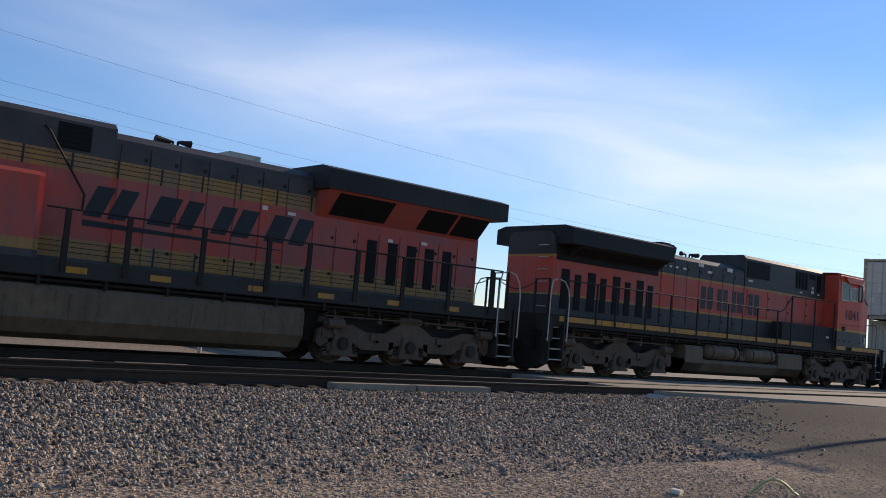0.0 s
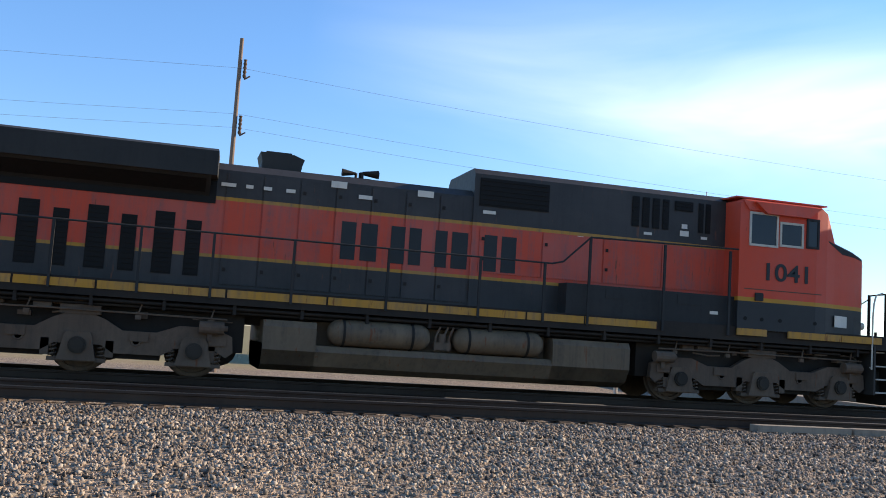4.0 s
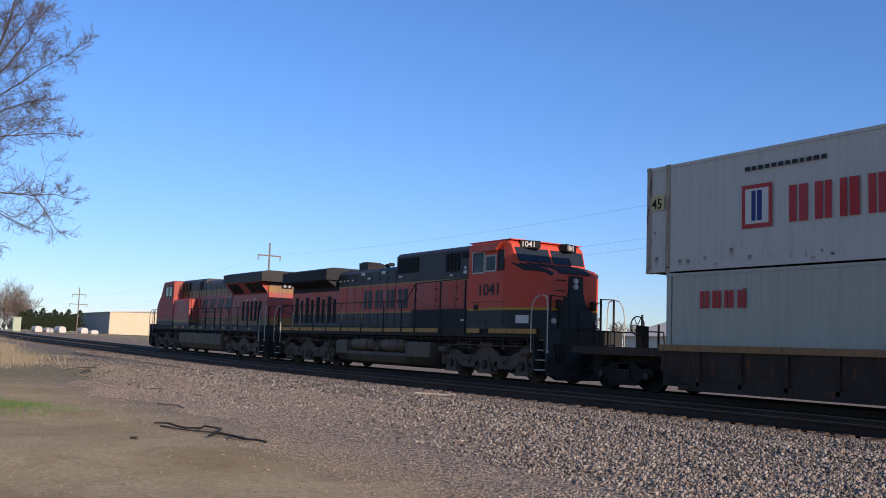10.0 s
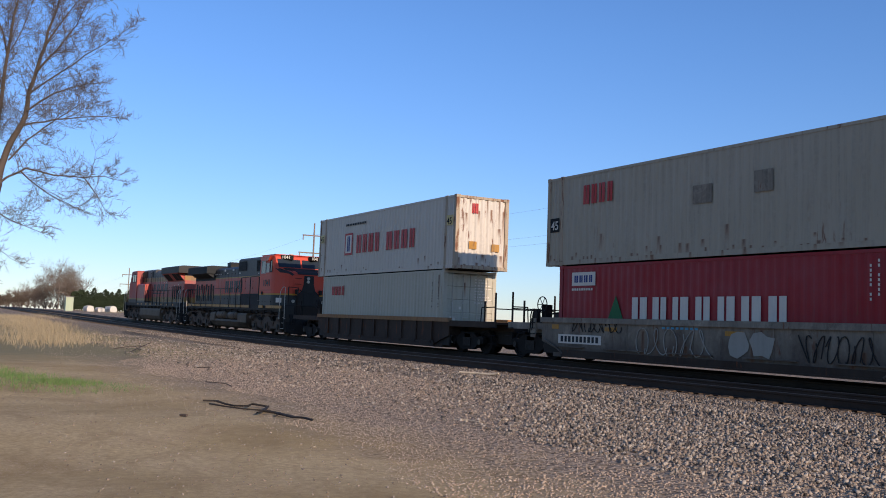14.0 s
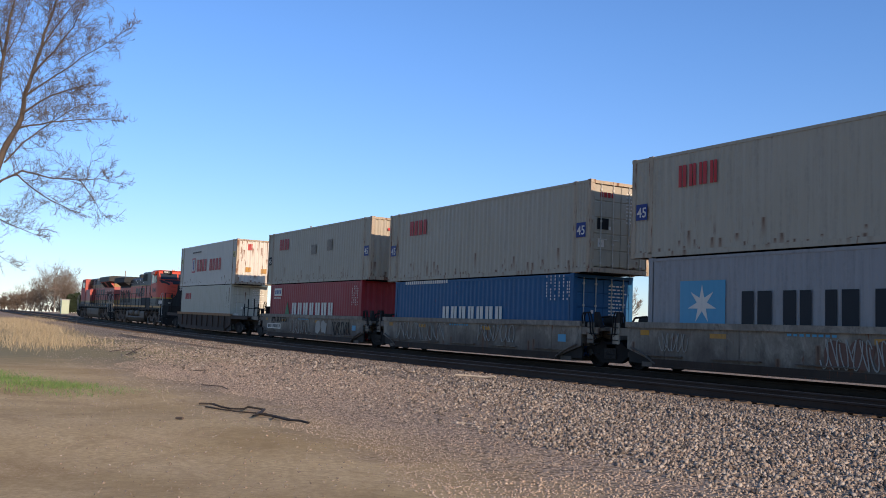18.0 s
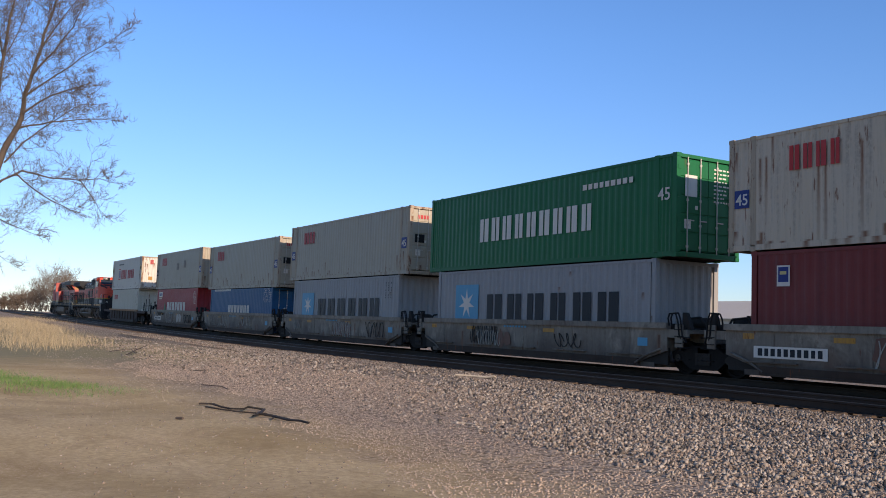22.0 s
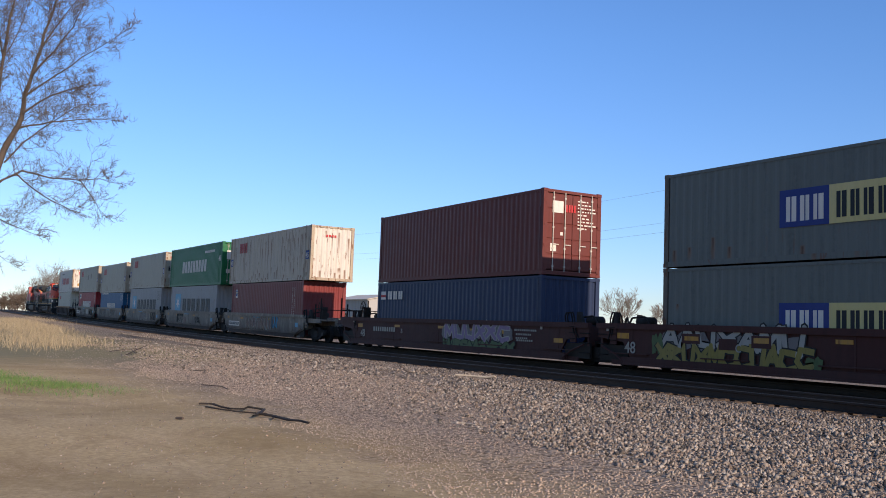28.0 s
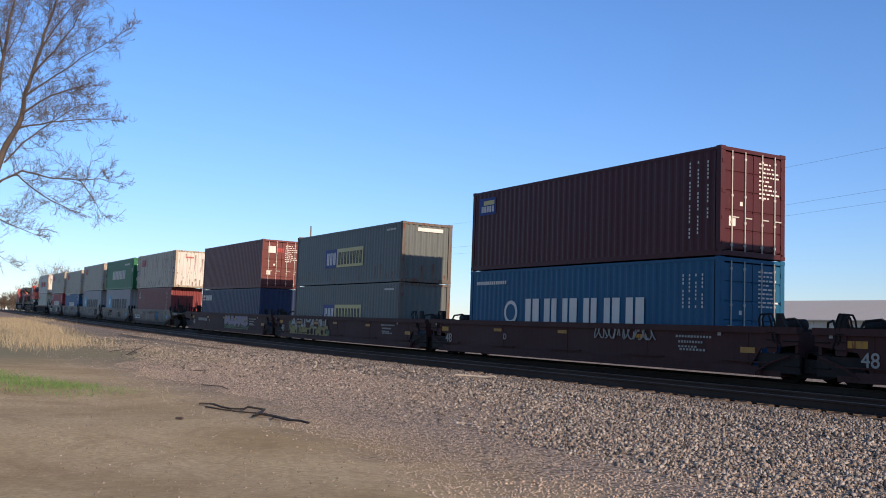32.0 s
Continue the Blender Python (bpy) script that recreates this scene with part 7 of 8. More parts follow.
def bare_tree(x, y, height, seed, label, lean=(0, 0), deep=4, buds=0, r=None, z=None, bud=.020, stems=1):
    rnd = random.Random(seed)
    t = tagged(new("tree"), label, "tree")
    t.location = (x, y, float(ground_z(x, y)) if z is None else z)
    out = [[] for _ in range(6)]
    r = r or height * .022
    for k in range(stems):
        tilt = Vector((lean[0], lean[1], 1)) + (Vector((rnd.gauss(0, .35), rnd.gauss(0, .35), 0)) if stems > 1 else Vector())
        grow(rnd, Vector((0, 0, -.1)), tilt.normalized(), height * (.42 if stems == 1 else rnd.uniform(.22, .40)), r / (1 if stems == 1 else 1.6), 0 if stems == 1 else 1, out, .0, deep)
    tubes("trunk", out[0] + out[1], 8, BARK, t, "grey-brown trunk and limbs")
    twigs = out[2] + out[3] + out[4] + out[5]
    tubes("crown", twigs, 3, HAZY_TWIG, t, "open crown of bare twigs", thin=.016)
    if buds:
        pts = [s[1] for s in out[4] + out[5]]
        v, f = [], []
        for p in pts:
            for _ in range(buds):
                c = p + Vector((rnd.gauss(0, .12), rnd.gauss(0, .12), rnd.gauss(0, .10)))
                a, b = Vector((rnd.gauss(0, 1), rnd.gauss(0, 1), rnd.gauss(0, 1))).normalized() * bud, Vector((rnd.gauss(0, 1), rnd.gauss(0, 1), rnd.gauss(0, 1))).normalized() * bud * .6
                k = len(v)
                v += [tuple(c - a), tuple(c + b), tuple(c + a), tuple(c - b)]
                f.append((k, k + 1, k + 2, k + 3))
        me = bpy.data.meshes.new("foliage")
        me.from_pydata(v, [], f)
        me.materials.append(BUD)
        o = new("foliage", me)
        o.parent = t
        tagged(o, "small brown spring buds", kind="stuff")
    return t


def sprout(rnd, p, d, length, r, level, out):
    """A branchlet with finer twigs on it, spreading widely, tips turning upwards."""
    steps = (5, 3, 2)[level - 1]
    for i in range(steps):
        d = (d + Vector((rnd.gauss(0, .13), rnd.gauss(0, .13), rnd.gauss(.05, .09)))).normalized()
        q = p + d * (length / steps)
        out.append((p.copy(), q.copy(), r, r * .84))
        p, r = q, r * .84
        if level < 3:
            for _ in range(2):
                side = Vector((rnd.gauss(0, 1), rnd.gauss(0, 1), rnd.gauss(.12, .8))).normalized()
                sprout(rnd, p, (d * .8 + side * .85).normalized(), min(.75, length * rnd.uniform(.30, .55)), r * .62, level + 1, out)


def grown_tree(x, y, limbs, label, seed):
    """A tree whose main limbs are given, each by its thickness at both ends, its lean in depth and its way (sideways, up); twigs by chance."""
    rnd = random.Random(seed)
    t = tagged(new("tree"), label, "tree")
    t.location = (x, y, float(ground_z(x, y)))
    thick, fine, tips = [], [], []
    for r0, r1, lean, way in limbs:
        pts = [Vector((lean * (k / (len(way) - 1)) ** 1.3, a, h)) for k, (a, h) in enumerate(way)]
        n = len(pts) - 1
        for k in range(n):
            # a slight crook in each stretch
            a, b = pts[k], pts[k + 1]
            m = (a + b) / 2 + Vector((rnd.gauss(0, .05), rnd.gauss(0, .05), rnd.gauss(0, .05))) * (b - a).length * .6
            ra, rb = r0 + (r1 - r0) * k / n, r0 + (r1 - r0) * (k + 1) / n
            thick += [(a, m, ra, (ra + rb) / 2), (m, b, (ra + rb) / 2, rb)]
            if r0 > .18 and k < n - 1:
                continue
            count = max(1, int((b - a).length / .20))
            for c in range(count):
                f = (k + (c + rnd.random()) / count) / n
                if f < .12:
                    continue
                p = a.lerp(b, (c + .5) / count)
                side = Vector((rnd.gauss(0, .9), rnd.gauss(0, 1), rnd.gauss(.15, .8))).normalized()
                d = ((b - a).normalized() * .7 + side * .9 + Vector((0, 0, .15))).normalized()
                sprout(rnd, p, d, rnd.uniform(.6, 2.1) * (1.1 - .6 * f), .36 * min(.05, ra), 1, fine)
        sprout(rnd, pts[-1], (pts[-1] - pts[-2]).normalized(), .5, r1, 1, fine)
    tubes("trunk", thick, 8, BARK, t, "grey-brown trunk and limbs", .01)
    tubes("crown", fine, 3, TWIG, t, "open crown of bare twigs", .0052)
    v, f = [], []
    for p, q, r, _ in fine:
        if r < .008 and rnd.random() < .16:
            c = q + Vector((rnd.gauss(0, .02), rnd.gauss(0, .02), rnd.gauss(0, .02)))
            a = Vector((rnd.gauss(0, 1), rnd.gauss(0, 1), rnd.gauss(0, 1))).normalized() * .020
            b = a.orthogonal().normalized() * .010
            k = len(v)
            v += [tuple(c - a), tuple(c + b), tuple(c + a), tuple(c - b)]
            f.append((k, k + 1, k + 2, k + 3))
    me = bpy.data.meshes.new("foliage")
    me.from_pydata(v, [], f)
    me.materials.append(BUD)
    o = new("foliage", me)
    o.parent = t
    tagged(o, "small brown spring buds", kind="stuff")
    return t


# large tree beside the dirt, forking into two leaders
grown_tree(-45.0, 1.95, (
    (.34, .21, .0, ((.46, -.2), (.56, .97), (.68, 2.58), (.80, 4.33), (.93, 5.84), (1.13, 6.99))),
    (.15, .02, -.8, ((1.13, 6.99), (1.45, 8.55), (1.79, 9.35), (2.09, 10.16), (2.15, 11.2), (2.40, 12.15), (2.72, 13.51), (3.0, 14.87), (3.28, 16.25), (3.45, 17.6))),
    (.12, .02, .9, ((1.10, 6.9), (.96, 8.62), (.99, 9.89), (1.05, 11.17), (1.14, 12.73), (1.25, 14.3), (1.38, 15.9), (1.39, 17.7))),
    (.07, .015, -1.2, ((1.05, 7.4), (.62, 9.4), (.36, 11.5), (.2, 13.5), (.1, 15.6))),
    (.055, .01, -.5, ((1.25, 7.0), (1.5, 7.25), (2.24, 7.74), (3.45, 7.56), (4.66, 7.61), (5.65, 7.79), (6.55, 7.67))),
    (.035, .01, .4, ((2.0, 7.6), (2.7, 7.0), (3.6, 6.45), (4.45, 6.05))),
    (.03, .01, .3, ((4.66, 7.61), (5.2, 6.9), (5.6, 6.2))),
    (.045, .01, .7, ((1.95, 9.6), (2.82, 9.87), (3.77, 10.13), (4.87, 10.35), (5.88, 10.40))),
    (.04, .01, -.8, ((1.5, 8.0), (2.2, 9.0), (2.9, 9.7), (3.9, 10.6), (4.6, 11.2), (5.3, 11.35))),
    (.045, .01, .8, ((2.11, 11.07), (2.94, 11.84), (3.87, 12.64), (4.93, 13.61), (6.14, 14.68))),
    (.05, .012, -.9, ((2.1, 10.3), (3.2, 11.3), (4.2, 11.9), (5.4, 12.3))),
    (.05, .012, .5, ((2.40, 12.15), (3.2, 13.3), (3.9, 14.5), (4.3, 15.7))),
    (.04, .012, -.6, ((2.72, 13.5), (3.5, 15.0), (4.2, 16.2))),
    (.03, .008, .5, ((.93, 5.84), (1.45, 5.51), (2.17, 5.19), (2.84, 4.93))),
    (.02, .008, -.4, ((.80, 4.33), (1.4, 4.05), (1.9, 3.7))),
    (.02, .008, .5, ((.85, 4.8), (.04, 4.52), (-.63, 4.71))),
    (.05, .012, -.7, ((1.08, 7.11), (.39, 7.79), (-.54, 8.44), (-1.67, 8.92))),
    (.05, .012, .8, ((.96, 8.62), (.2, 9.9), (-.7, 10.9), (-1.8, 11.8))),
    (.05, .012, -.6, ((1.0, 10.0), (.3, 11.8), (-.5, 13.2), (-1.2, 14.6))),
    (.045, .012, .6, ((1.14, 12.7), (.6, 14.3), (.2, 15.8), (-.3, 17.0))),
    (.06, .012, .4, ((.93, 5.84), (-.1, 6.4), (-1.4, 7.0), (-2.8, 7.3))),
    (.03, .01, -.9, ((1.14, 12.7), (1.7, 14.0), (2.1, 15.6))),
    (.02, .008, .3, ((.75, 3.4), (.2, 3.2), (-.4, 3.4)))),
    "large bare tree with spring buds, forking over the dry grass", 5)
# scrub and thickets down the line and behind the yard
for i, (a, h) in enumerate(((85.5, 3.0), (85.1, 3.4), (84.7, 3.8), (84.4, 4.4), (84.0, 5.0), (83.6, 5.6), (83.15, 8.6), (82.8, 10.2), (82.45, 10.8), (82.1, 10.2), (81.75, 9.0))):
    d = 45 / math.cos(radians(a))
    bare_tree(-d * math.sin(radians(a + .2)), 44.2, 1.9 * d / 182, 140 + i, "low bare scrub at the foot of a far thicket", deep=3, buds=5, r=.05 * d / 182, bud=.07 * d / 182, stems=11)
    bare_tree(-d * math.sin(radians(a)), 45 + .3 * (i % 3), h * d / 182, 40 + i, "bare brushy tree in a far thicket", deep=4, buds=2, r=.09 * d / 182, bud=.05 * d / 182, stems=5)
for i, (x, y, h) in enumerate(((-98, 85, 7.2), (-93, 88, 6.0), (-3.5, 74, 7.5), (-7, 78, 6.2), (1.5, 80, 5.5))):
    bare_tree(x, y, h, 60 + i, "small bare tree behind the yard", deep=4, r=.09)


def evergreen(x, y, h, seed):
    rnd = random.Random(seed)
    t = tagged(new("evergreen_tree"), "dark green conifer in a far row", "tree", "row of conifers")
    t.location = (x, y, float(ground_z(x, y)))
    bm = bmnew()
    rod(bm, (0, 0, 0), (0, 0, h * .9), .14, 7, .03)
    part("trunk", bm, BARK, t)
    v, f = [], []
    for i in range(420):
        k = rnd.uniform(.08, 1)
        rad = (1 - k ** 2) * h * .34 + .15
        a = rnd.uniform(0, 6.28)
        q = rad * math.sqrt(rnd.uniform(.2, 1))
        c = Vector((q * math.cos(a), q * math.sin(a), h * k))
        u = Vector((math.cos(a), math.sin(a), -.35)) * .34
        w = Vector((-math.sin(a), math.cos(a), rnd.gauss(0, .3))) * .20
        n = len(v)
        v += [tuple(c - u), tuple(c + w), tuple(c + u), tuple(c - w)]
        f.append((n, n + 1, n + 2, n + 3))
    me = bpy.data.meshes.new("crown")
    me.from_pydata(v, [], f)
    me.materials.append(NEEDLE)
    o = new("crown", me)
    o.parent = t
    o["label"] = "dense needled boughs"


NEEDLE = paint("dark needles", (0.062, 0.092, 0.048), 0.85, 0.3)
for i in range(26):
    a = 81.75 - i * .122
    evergreen(-240 * math.sin(radians(a)), 240 * math.cos(radians(a)), 4.4 + .7 * math.sin(i * 2.3) + .4 * math.sin(i * 5.1), 90 + i)


# ---- poles and wires ----
WOOD = paint("weathered pole timber", (0.24, 0.195, 0.17), 0.9, 0.4, 0.0, (), 0.1)
POLES = ((93.0, 36.0, 12.4), (1.7, 36.0, 12.0), (-90.0, 36.0, 10.6), (-182.0, 36.0, 8.4), (-274.0, 36.0, 7.5))
for i, (x, y, top) in enumerate(POLES):
    pole = tagged(new("utility_pole"), "weathered wooden utility pole behind the tracks", "utility pole", "line of utility poles")
    pole.location = (x, y, -.8 + float(rise(x)))
    h = top + .8
    bm = bmnew()
    rod(bm, (0, 0, 0), (0, 0, h), .12, 12, .075)
    part("mast", bm, WOOD, pole, "round timber mast")
    if i < 2:
        for z in (h - 1.25, h - 3.45):
            bm = bmnew()
            rod(bm, (0, 0, z - .35), (.22, 0, z - .2), .03, 6)
            lathe(bm, [(z - .3 + .08 * j, .075 if j % 2 else .045) for j in range(10)], 10, "z")
            o = part("insulator", bm, M["truck"], pole, "stacked post insulator", at=pose(.2, -.06, 0))
    else:
        for z, w in ((h - 1.3, 1.25), (h - 3.1, 1.6)):
            bm = bmnew()
            box(bm, -.06, .06, -w, w, z - .06, z + .06)
            for s in (-1, 1):
                rod(bm, (0, s * w * .95, z - .05), (0, s * w * .95, z - .5), .05, 6)
            part("crossarm", bm, WOOD, pole, "timber crossarm with hanging insulators")
WIRE = paint("dull wire", (0.42, 0.46, 0.52), 0.6, 0.1, 0.0, (), 0.0, 0.5)
for name, drop, dy in (("power_wire", 1.2, -.15), ("power_wire", 3.0, -.2), ("power_wire", 3.45, .2)):
    bm = bmnew()
    for (x0, y0, t0), (x1, y1, t1) in zip(POLES[:-1], POLES[1:]):
        pts = []
        for i in range(15):
            k = i / 14
            pts.append((x0 + (x1 - x0) * k, y0 + dy, (t0 + (t1 - t0) * k) + float(rise(x0)) * (1 - k) + float(rise(x1)) * k - drop - 1.4 * 4 * k * (1 - k)))
        pipe(bm, pts, .0055, 4)
    tagged(part(name, bm, WIRE), "thin sagging power wire", "wire", "power wires")


# ---- buildings behind the tracks ----
SIDING = paint("white metal siding", (0.66, 0.66, 0.64), 0.55, 0.25)
# far warehouse: sun on its end and shade on its side put into colour
SUNNED_WALL = paint("cream metal siding", (0.70, 0.62, 0.46), 0.6, 0.2)
ROOF_M = paint("pale metal roof", (0.62, 0.58, 0.50), 0.5, 0.2)
GREYWALL = paint("grey wall panels", (0.42, 0.43, 0.45), 0.65, 0.2)
DOOR_M = paint("roller door", (0.45, 0.42, 0.36), 0.6, 0.2)


def barn(name, x0, x1, y0, y1, eave, ridge, wall_mat, roof_mat, label, along_x=True, doors=(), wall_x=None):
    """A metal building with ribbed walls and a gable roof."""
    b = tagged(new(name), label, "building")
    g = -.8 + .9 * float(rise((x0 + x1) / 2))
    eave, ridge = eave + g + .8, ridge + g + .8
    b.location = (x0, y0, g)
    w, d, e, r = x1 - x0, y1 - y0, eave - g, ridge - g
    def ribs(bm, a, c, horizontal):
        n = max(4, int(abs(c - a) / 1.2))
        return [a + (c - a) * i / n for i in range(n + 1)]
    bm = bmnew()
    if along_x:
        along(bm, [(0, 0), (d, 0), (d, e), (d / 2, r - .05), (0, e)], 0, w)
    else:
        prism(bm, [(0, 0), (w, 0), (w, e), (w / 2, r - .05), (0, e)], 0, d)
    part("wall", bm, wall_mat, b)
    if wall_x:
        bm = bmnew()
        box(bm, w, w + .03, 0, d, 0, e)
        part("end_wall", bm, wall_x, b, "end wall in cream, with the sun in its colour")
    bm = bmnew()
    for x in ribs(bm, .3, w - .3, True):
        box(bm, x - .05, x + .05, -.04, 0.02, .1, e - .05)
    tagged(part("wall_rib", bm, wall_mat, b), kind="stuff")
    bm = bmnew()
    if along_x:
        along(bm, [(-.35, e - .08), (d / 2, r), (d + .35, e - .08), (d + .35, e + .02), (d / 2, r + .12), (-.35, e + .02)], -.3, w + .3)
    else:
        prism(bm, [(-.35, e - .08), (w / 2, r), (w + .35, e - .08), (w + .35, e + .02), (w / 2, r + .12), (-.35, e + .02)], -.3, d + .3)
    part("roof", bm, roof_mat, b, "pale metal roof")
    for a, c, h in doors:
        bm = bmnew()
        box(bm, a, c, -.06, 0, 0, h)
        for z in np.arange(.4, h, .45):
            box(bm, a + .05, c - .05, -.08, -.05, z, z + .05)
        part("roller_door", bm, DOOR_M, b, "closed roller door")
    return b


barn("warehouse", -74, -38, 70, 86, 2.75, 4.75, SIDING, ROOF_M, "long low white metal warehouse with a pale roof", True, ((6, 9, 2.8), (17, 20, 2.8)))
barn("shed", -31, -21, 70, 84, 3.1, 5.3, SIDING, ROOF_M, "white metal shed with a gable front", False, ((3.5, 6.5, 2.9),))
barn("shed", 24.5, 35, 76, 90, 3.1, 5.4, GREYWALL, ROOF_M, "grey metal shed with a gable front", False, ((3.5, 7, 2.9),))
barn("warehouse", 43, 56, 70, 84, 5.0, 6.1, GREYWALL, ROOF_M, "grey warehouse beyond the crossing", True)
barn("warehouse", -250, -218, 50, 76, 4.9, 5.5, GREYWALL, ROOF_M, "warehouse down the line, grey with its sunlit end coloured cream", True, (), SUNNED_WALL)
barn("warehouse", -162, -147, 70, 80, 4.6, 5.6, GREYWALL, ROOF_M, "low grey warehouse behind the train", True)
# low white bales and a tall cabinet in the far yard
for i, (a, d, w, h) in enumerate(((80.9, 205, 2.6, 1.5), (80.3, 205, 2.2, 1.2), (79.7, 208, 3.4, 1.6), (78.5, 205, 2.4, 1.5), (77.9, 200, 1.4, 1.0))):
    t = tagged(new("wrapped_bale"), "low white wrapped bale in the far yard", "bale", "far white bales")
    t.location = (-d * math.sin(radians(a)), d * math.cos(radians(a)), float(ground_z(-d * math.sin(radians(a)), d * math.cos(radians(a)))))
    bm = bmnew()
    along(bm, [(-.6, 0), (.6, 0), (.7, h * .4), (.5, h * .72), (0, h * .8), (-.5, h * .72), (-.7, h * .4)], -w * .9, w * .9)
    part("wrap", bm, SIDING, t, "white plastic wrap")
    for e in (-.6, 0, .6):
        bm = bmnew()
        along(bm, [(-.62, 0), (.62, 0), (.72, h * .4), (.52, h * .74), (0, h * .82), (-.52, h * .74), (-.72, h * .4)], w * e - .03, w * e + .03)
        part("band", bm, GREYWALL, t)
cab_t = tagged(new("signal_cabinet"), "tall pale green lineside cabinet", "cabinet")
cab_t.location = (-196 * math.sin(radians(81.95)), 196 * math.cos(radians(81.95)), float(ground_z(-194, 27.5)))
bm = bmnew()
chamfer(bm, -.7, .7, -.7, .7, 0, 2.7, .06)
part("body", bm, paint("pale green cabinet", (0.42, 0.52, 0.40), 0.5, 0.2), cab_t)
bm = bmnew()
box(bm, -.8, .8, -.8, .8, 2.7, 2.8)
part("lid", bm, GREYWALL, cab_t)


# ---- road crossing and small things on the ground ----
ASPHALT = paint("worn pale asphalt", (0.30, 0.285, 0.26), 0.9, 0.35, 0.0, (), 0.15)
CONCRETE = paint("crossing plank", (0.30, 0.28, 0.25), 0.85, 0.4, 0.0, (), 0.15)
road = tagged(new("road"), "worn pale asphalt road over the level crossing", "road", kind="structure")


def slab(name, outline, z0, z1, material, label):
    bm = bmnew()
    low = [bm.verts.new((x, y, z0)) for x, y, z in outline]
    up = [bm.verts.new((x, y, z)) for x, y, z in outline]
    bm.faces.new(up)
    bm.faces.new(low[::-1])
    for i in range(len(up)):
        k = (i + 1) % len(up)
        bm.faces.new((low[i], low[k], up[k], up[i]))
    return part(name, bm, material, road, label)


slab("approach", [(19.2, 13.9, -.03), (24.5, 11.9, -.04), (30.0, 9.0, -.10), (46, 2.0, -.22), (70, 2.0, -.22), (60, 13.9, -.03)], -.5, 0, ASPHALT, "asphalt approach")
slab("middle", [(18.8, 16.25, -.02), (60, 16.25, -.02), (60, 18.2, -.02), (18.6, 18.2, -.02)], -.5, 0, ASPHALT, "asphalt between the tracks")
slab("gauge_panel", [(18.9, 14.48, -.02), (60, 14.48, -.02), (60, 15.72, -.02), (18.9, 15.72, -.02)], -.4, 0, CONCRETE, "concrete panel between the rails")
slab("gauge_panel", [(18.9, 18.76, -.02), (60, 18.76, -.02), (60, 20.0, -.02), (18.9, 20.0, -.02)], -.4, 0, CONCRETE, "concrete panel between the rails")
slab("exit", [(18.6, 20.6, -.03), (60, 20.6, -.03), (60, 110, -.6), (30, 110, -.6)], -1.2, 0, ASPHALT, "asphalt beyond the tracks")
for x0, x1, y, z in ((4.9, 6.3, 16.35, -.03), (6.7, 8.1, 16.35, -.03), (9.7, 11.6, 13.98, -.08), (11.65, 13.6, 13.98, -.08), (3.0, 4.4, 14.95, -.05)):
    bm = bmnew()
    chamfer(bm, 0, x1 - x0, -.12, .12, 0, .16, .012)
    tagged(part("crossing_plank", bm, CONCRETE, at=pose(x0, y, z - .16, 0, 0, .4)), "weathered grey timber plank lying beside the rail", "plank", "loose crossing planks")
bm = bmnew()
prism(bm, [(0, 0), (1.1, 0), (.95, .14), (.2, .2), (.05, .12)], 0, .04)
tagged(part("steel_plate", bm, paint("blue grey plate", (0.33, 0.38, 0.42), 0.5, 0.3), at=pose(17.9, 13.2, -.24, -14, 0, -8)), "bent blue-grey steel plate at the road's edge", "plate")

BLACK_M = paint("weathered black strap", (0.022, 0.020, 0.018), 0.8, 0.3, 0.0, (), 0.3)


def strip(bm, pts, width):
    """A flat strap lying along points on the ground, with thickness."""
    rows = []
    for i, (x, y, lift) in enumerate(pts):
        a = Vector(pts[max(i - 1, 0)][:2])
        b = Vector(pts[min(i + 1, len(pts) - 1)][:2])
        d = (b - a).normalized()
        nrm = Vector((-d.y, d.x)) * width * (.6 + .4 * math.sin(i * 1.7))
        z = float(ground_z(x, y)) + .012 + lift
        rows.append([bm.verts.new((x + s * nrm.x, y + s * nrm.y, z + h)) for s, h in ((-1, 0), (1, .01), (1, .03), (-1, .022))])
    for p, q in zip(rows[:-1], rows[1:]):
        for i in range(4):
            bm.faces.new((p[i], p[(i + 1) % 4], q[(i + 1) % 4], q[i]))
    bm.faces.new(rows[0][::-1])
    bm.faces.new(rows[-1])


debris = tagged(new("torn_strap"), "torn black rubber strap lying crumpled on the gravel", "debris")
bm = bmnew()
strip(bm, [(-16.3, 4.6, .02), (-16.1, 4.78, .03), (-15.75, 4.84, .01), (-15.45, 4.9, .01), (-15.3, 5.08, .02), (-15.5, 5.22, .03), (-15.1, 5.38, .02)], .022)
part("long_piece", bm, BLACK_M, debris)
bm = bmnew()
strip(bm, [(-15.1, 5.36, .03), (-14.6, 5.12, .01), (-14.0, 4.80, .02), (-14.25, 4.98, .03), (-14.0, 5.12, .02), (-13.4, 5.15, .01), (-13.1, 5.22, .02), (-12.72, 5.2, .02)], .034)
part("short_piece", bm, BLACK_M, debris)
bm = bmnew()
pipe(bm, [(x, y, float(ground_z(x, y)) + .03) for x, y in ((-15.9, 4.6), (-15.5, 4.72), (-15.0, 4.9), (-14.6, 5.2), (-14.2, 5.25), (-13.7, 5.0))], .014, 6)
part("cord", bm, BLACK_M, debris)

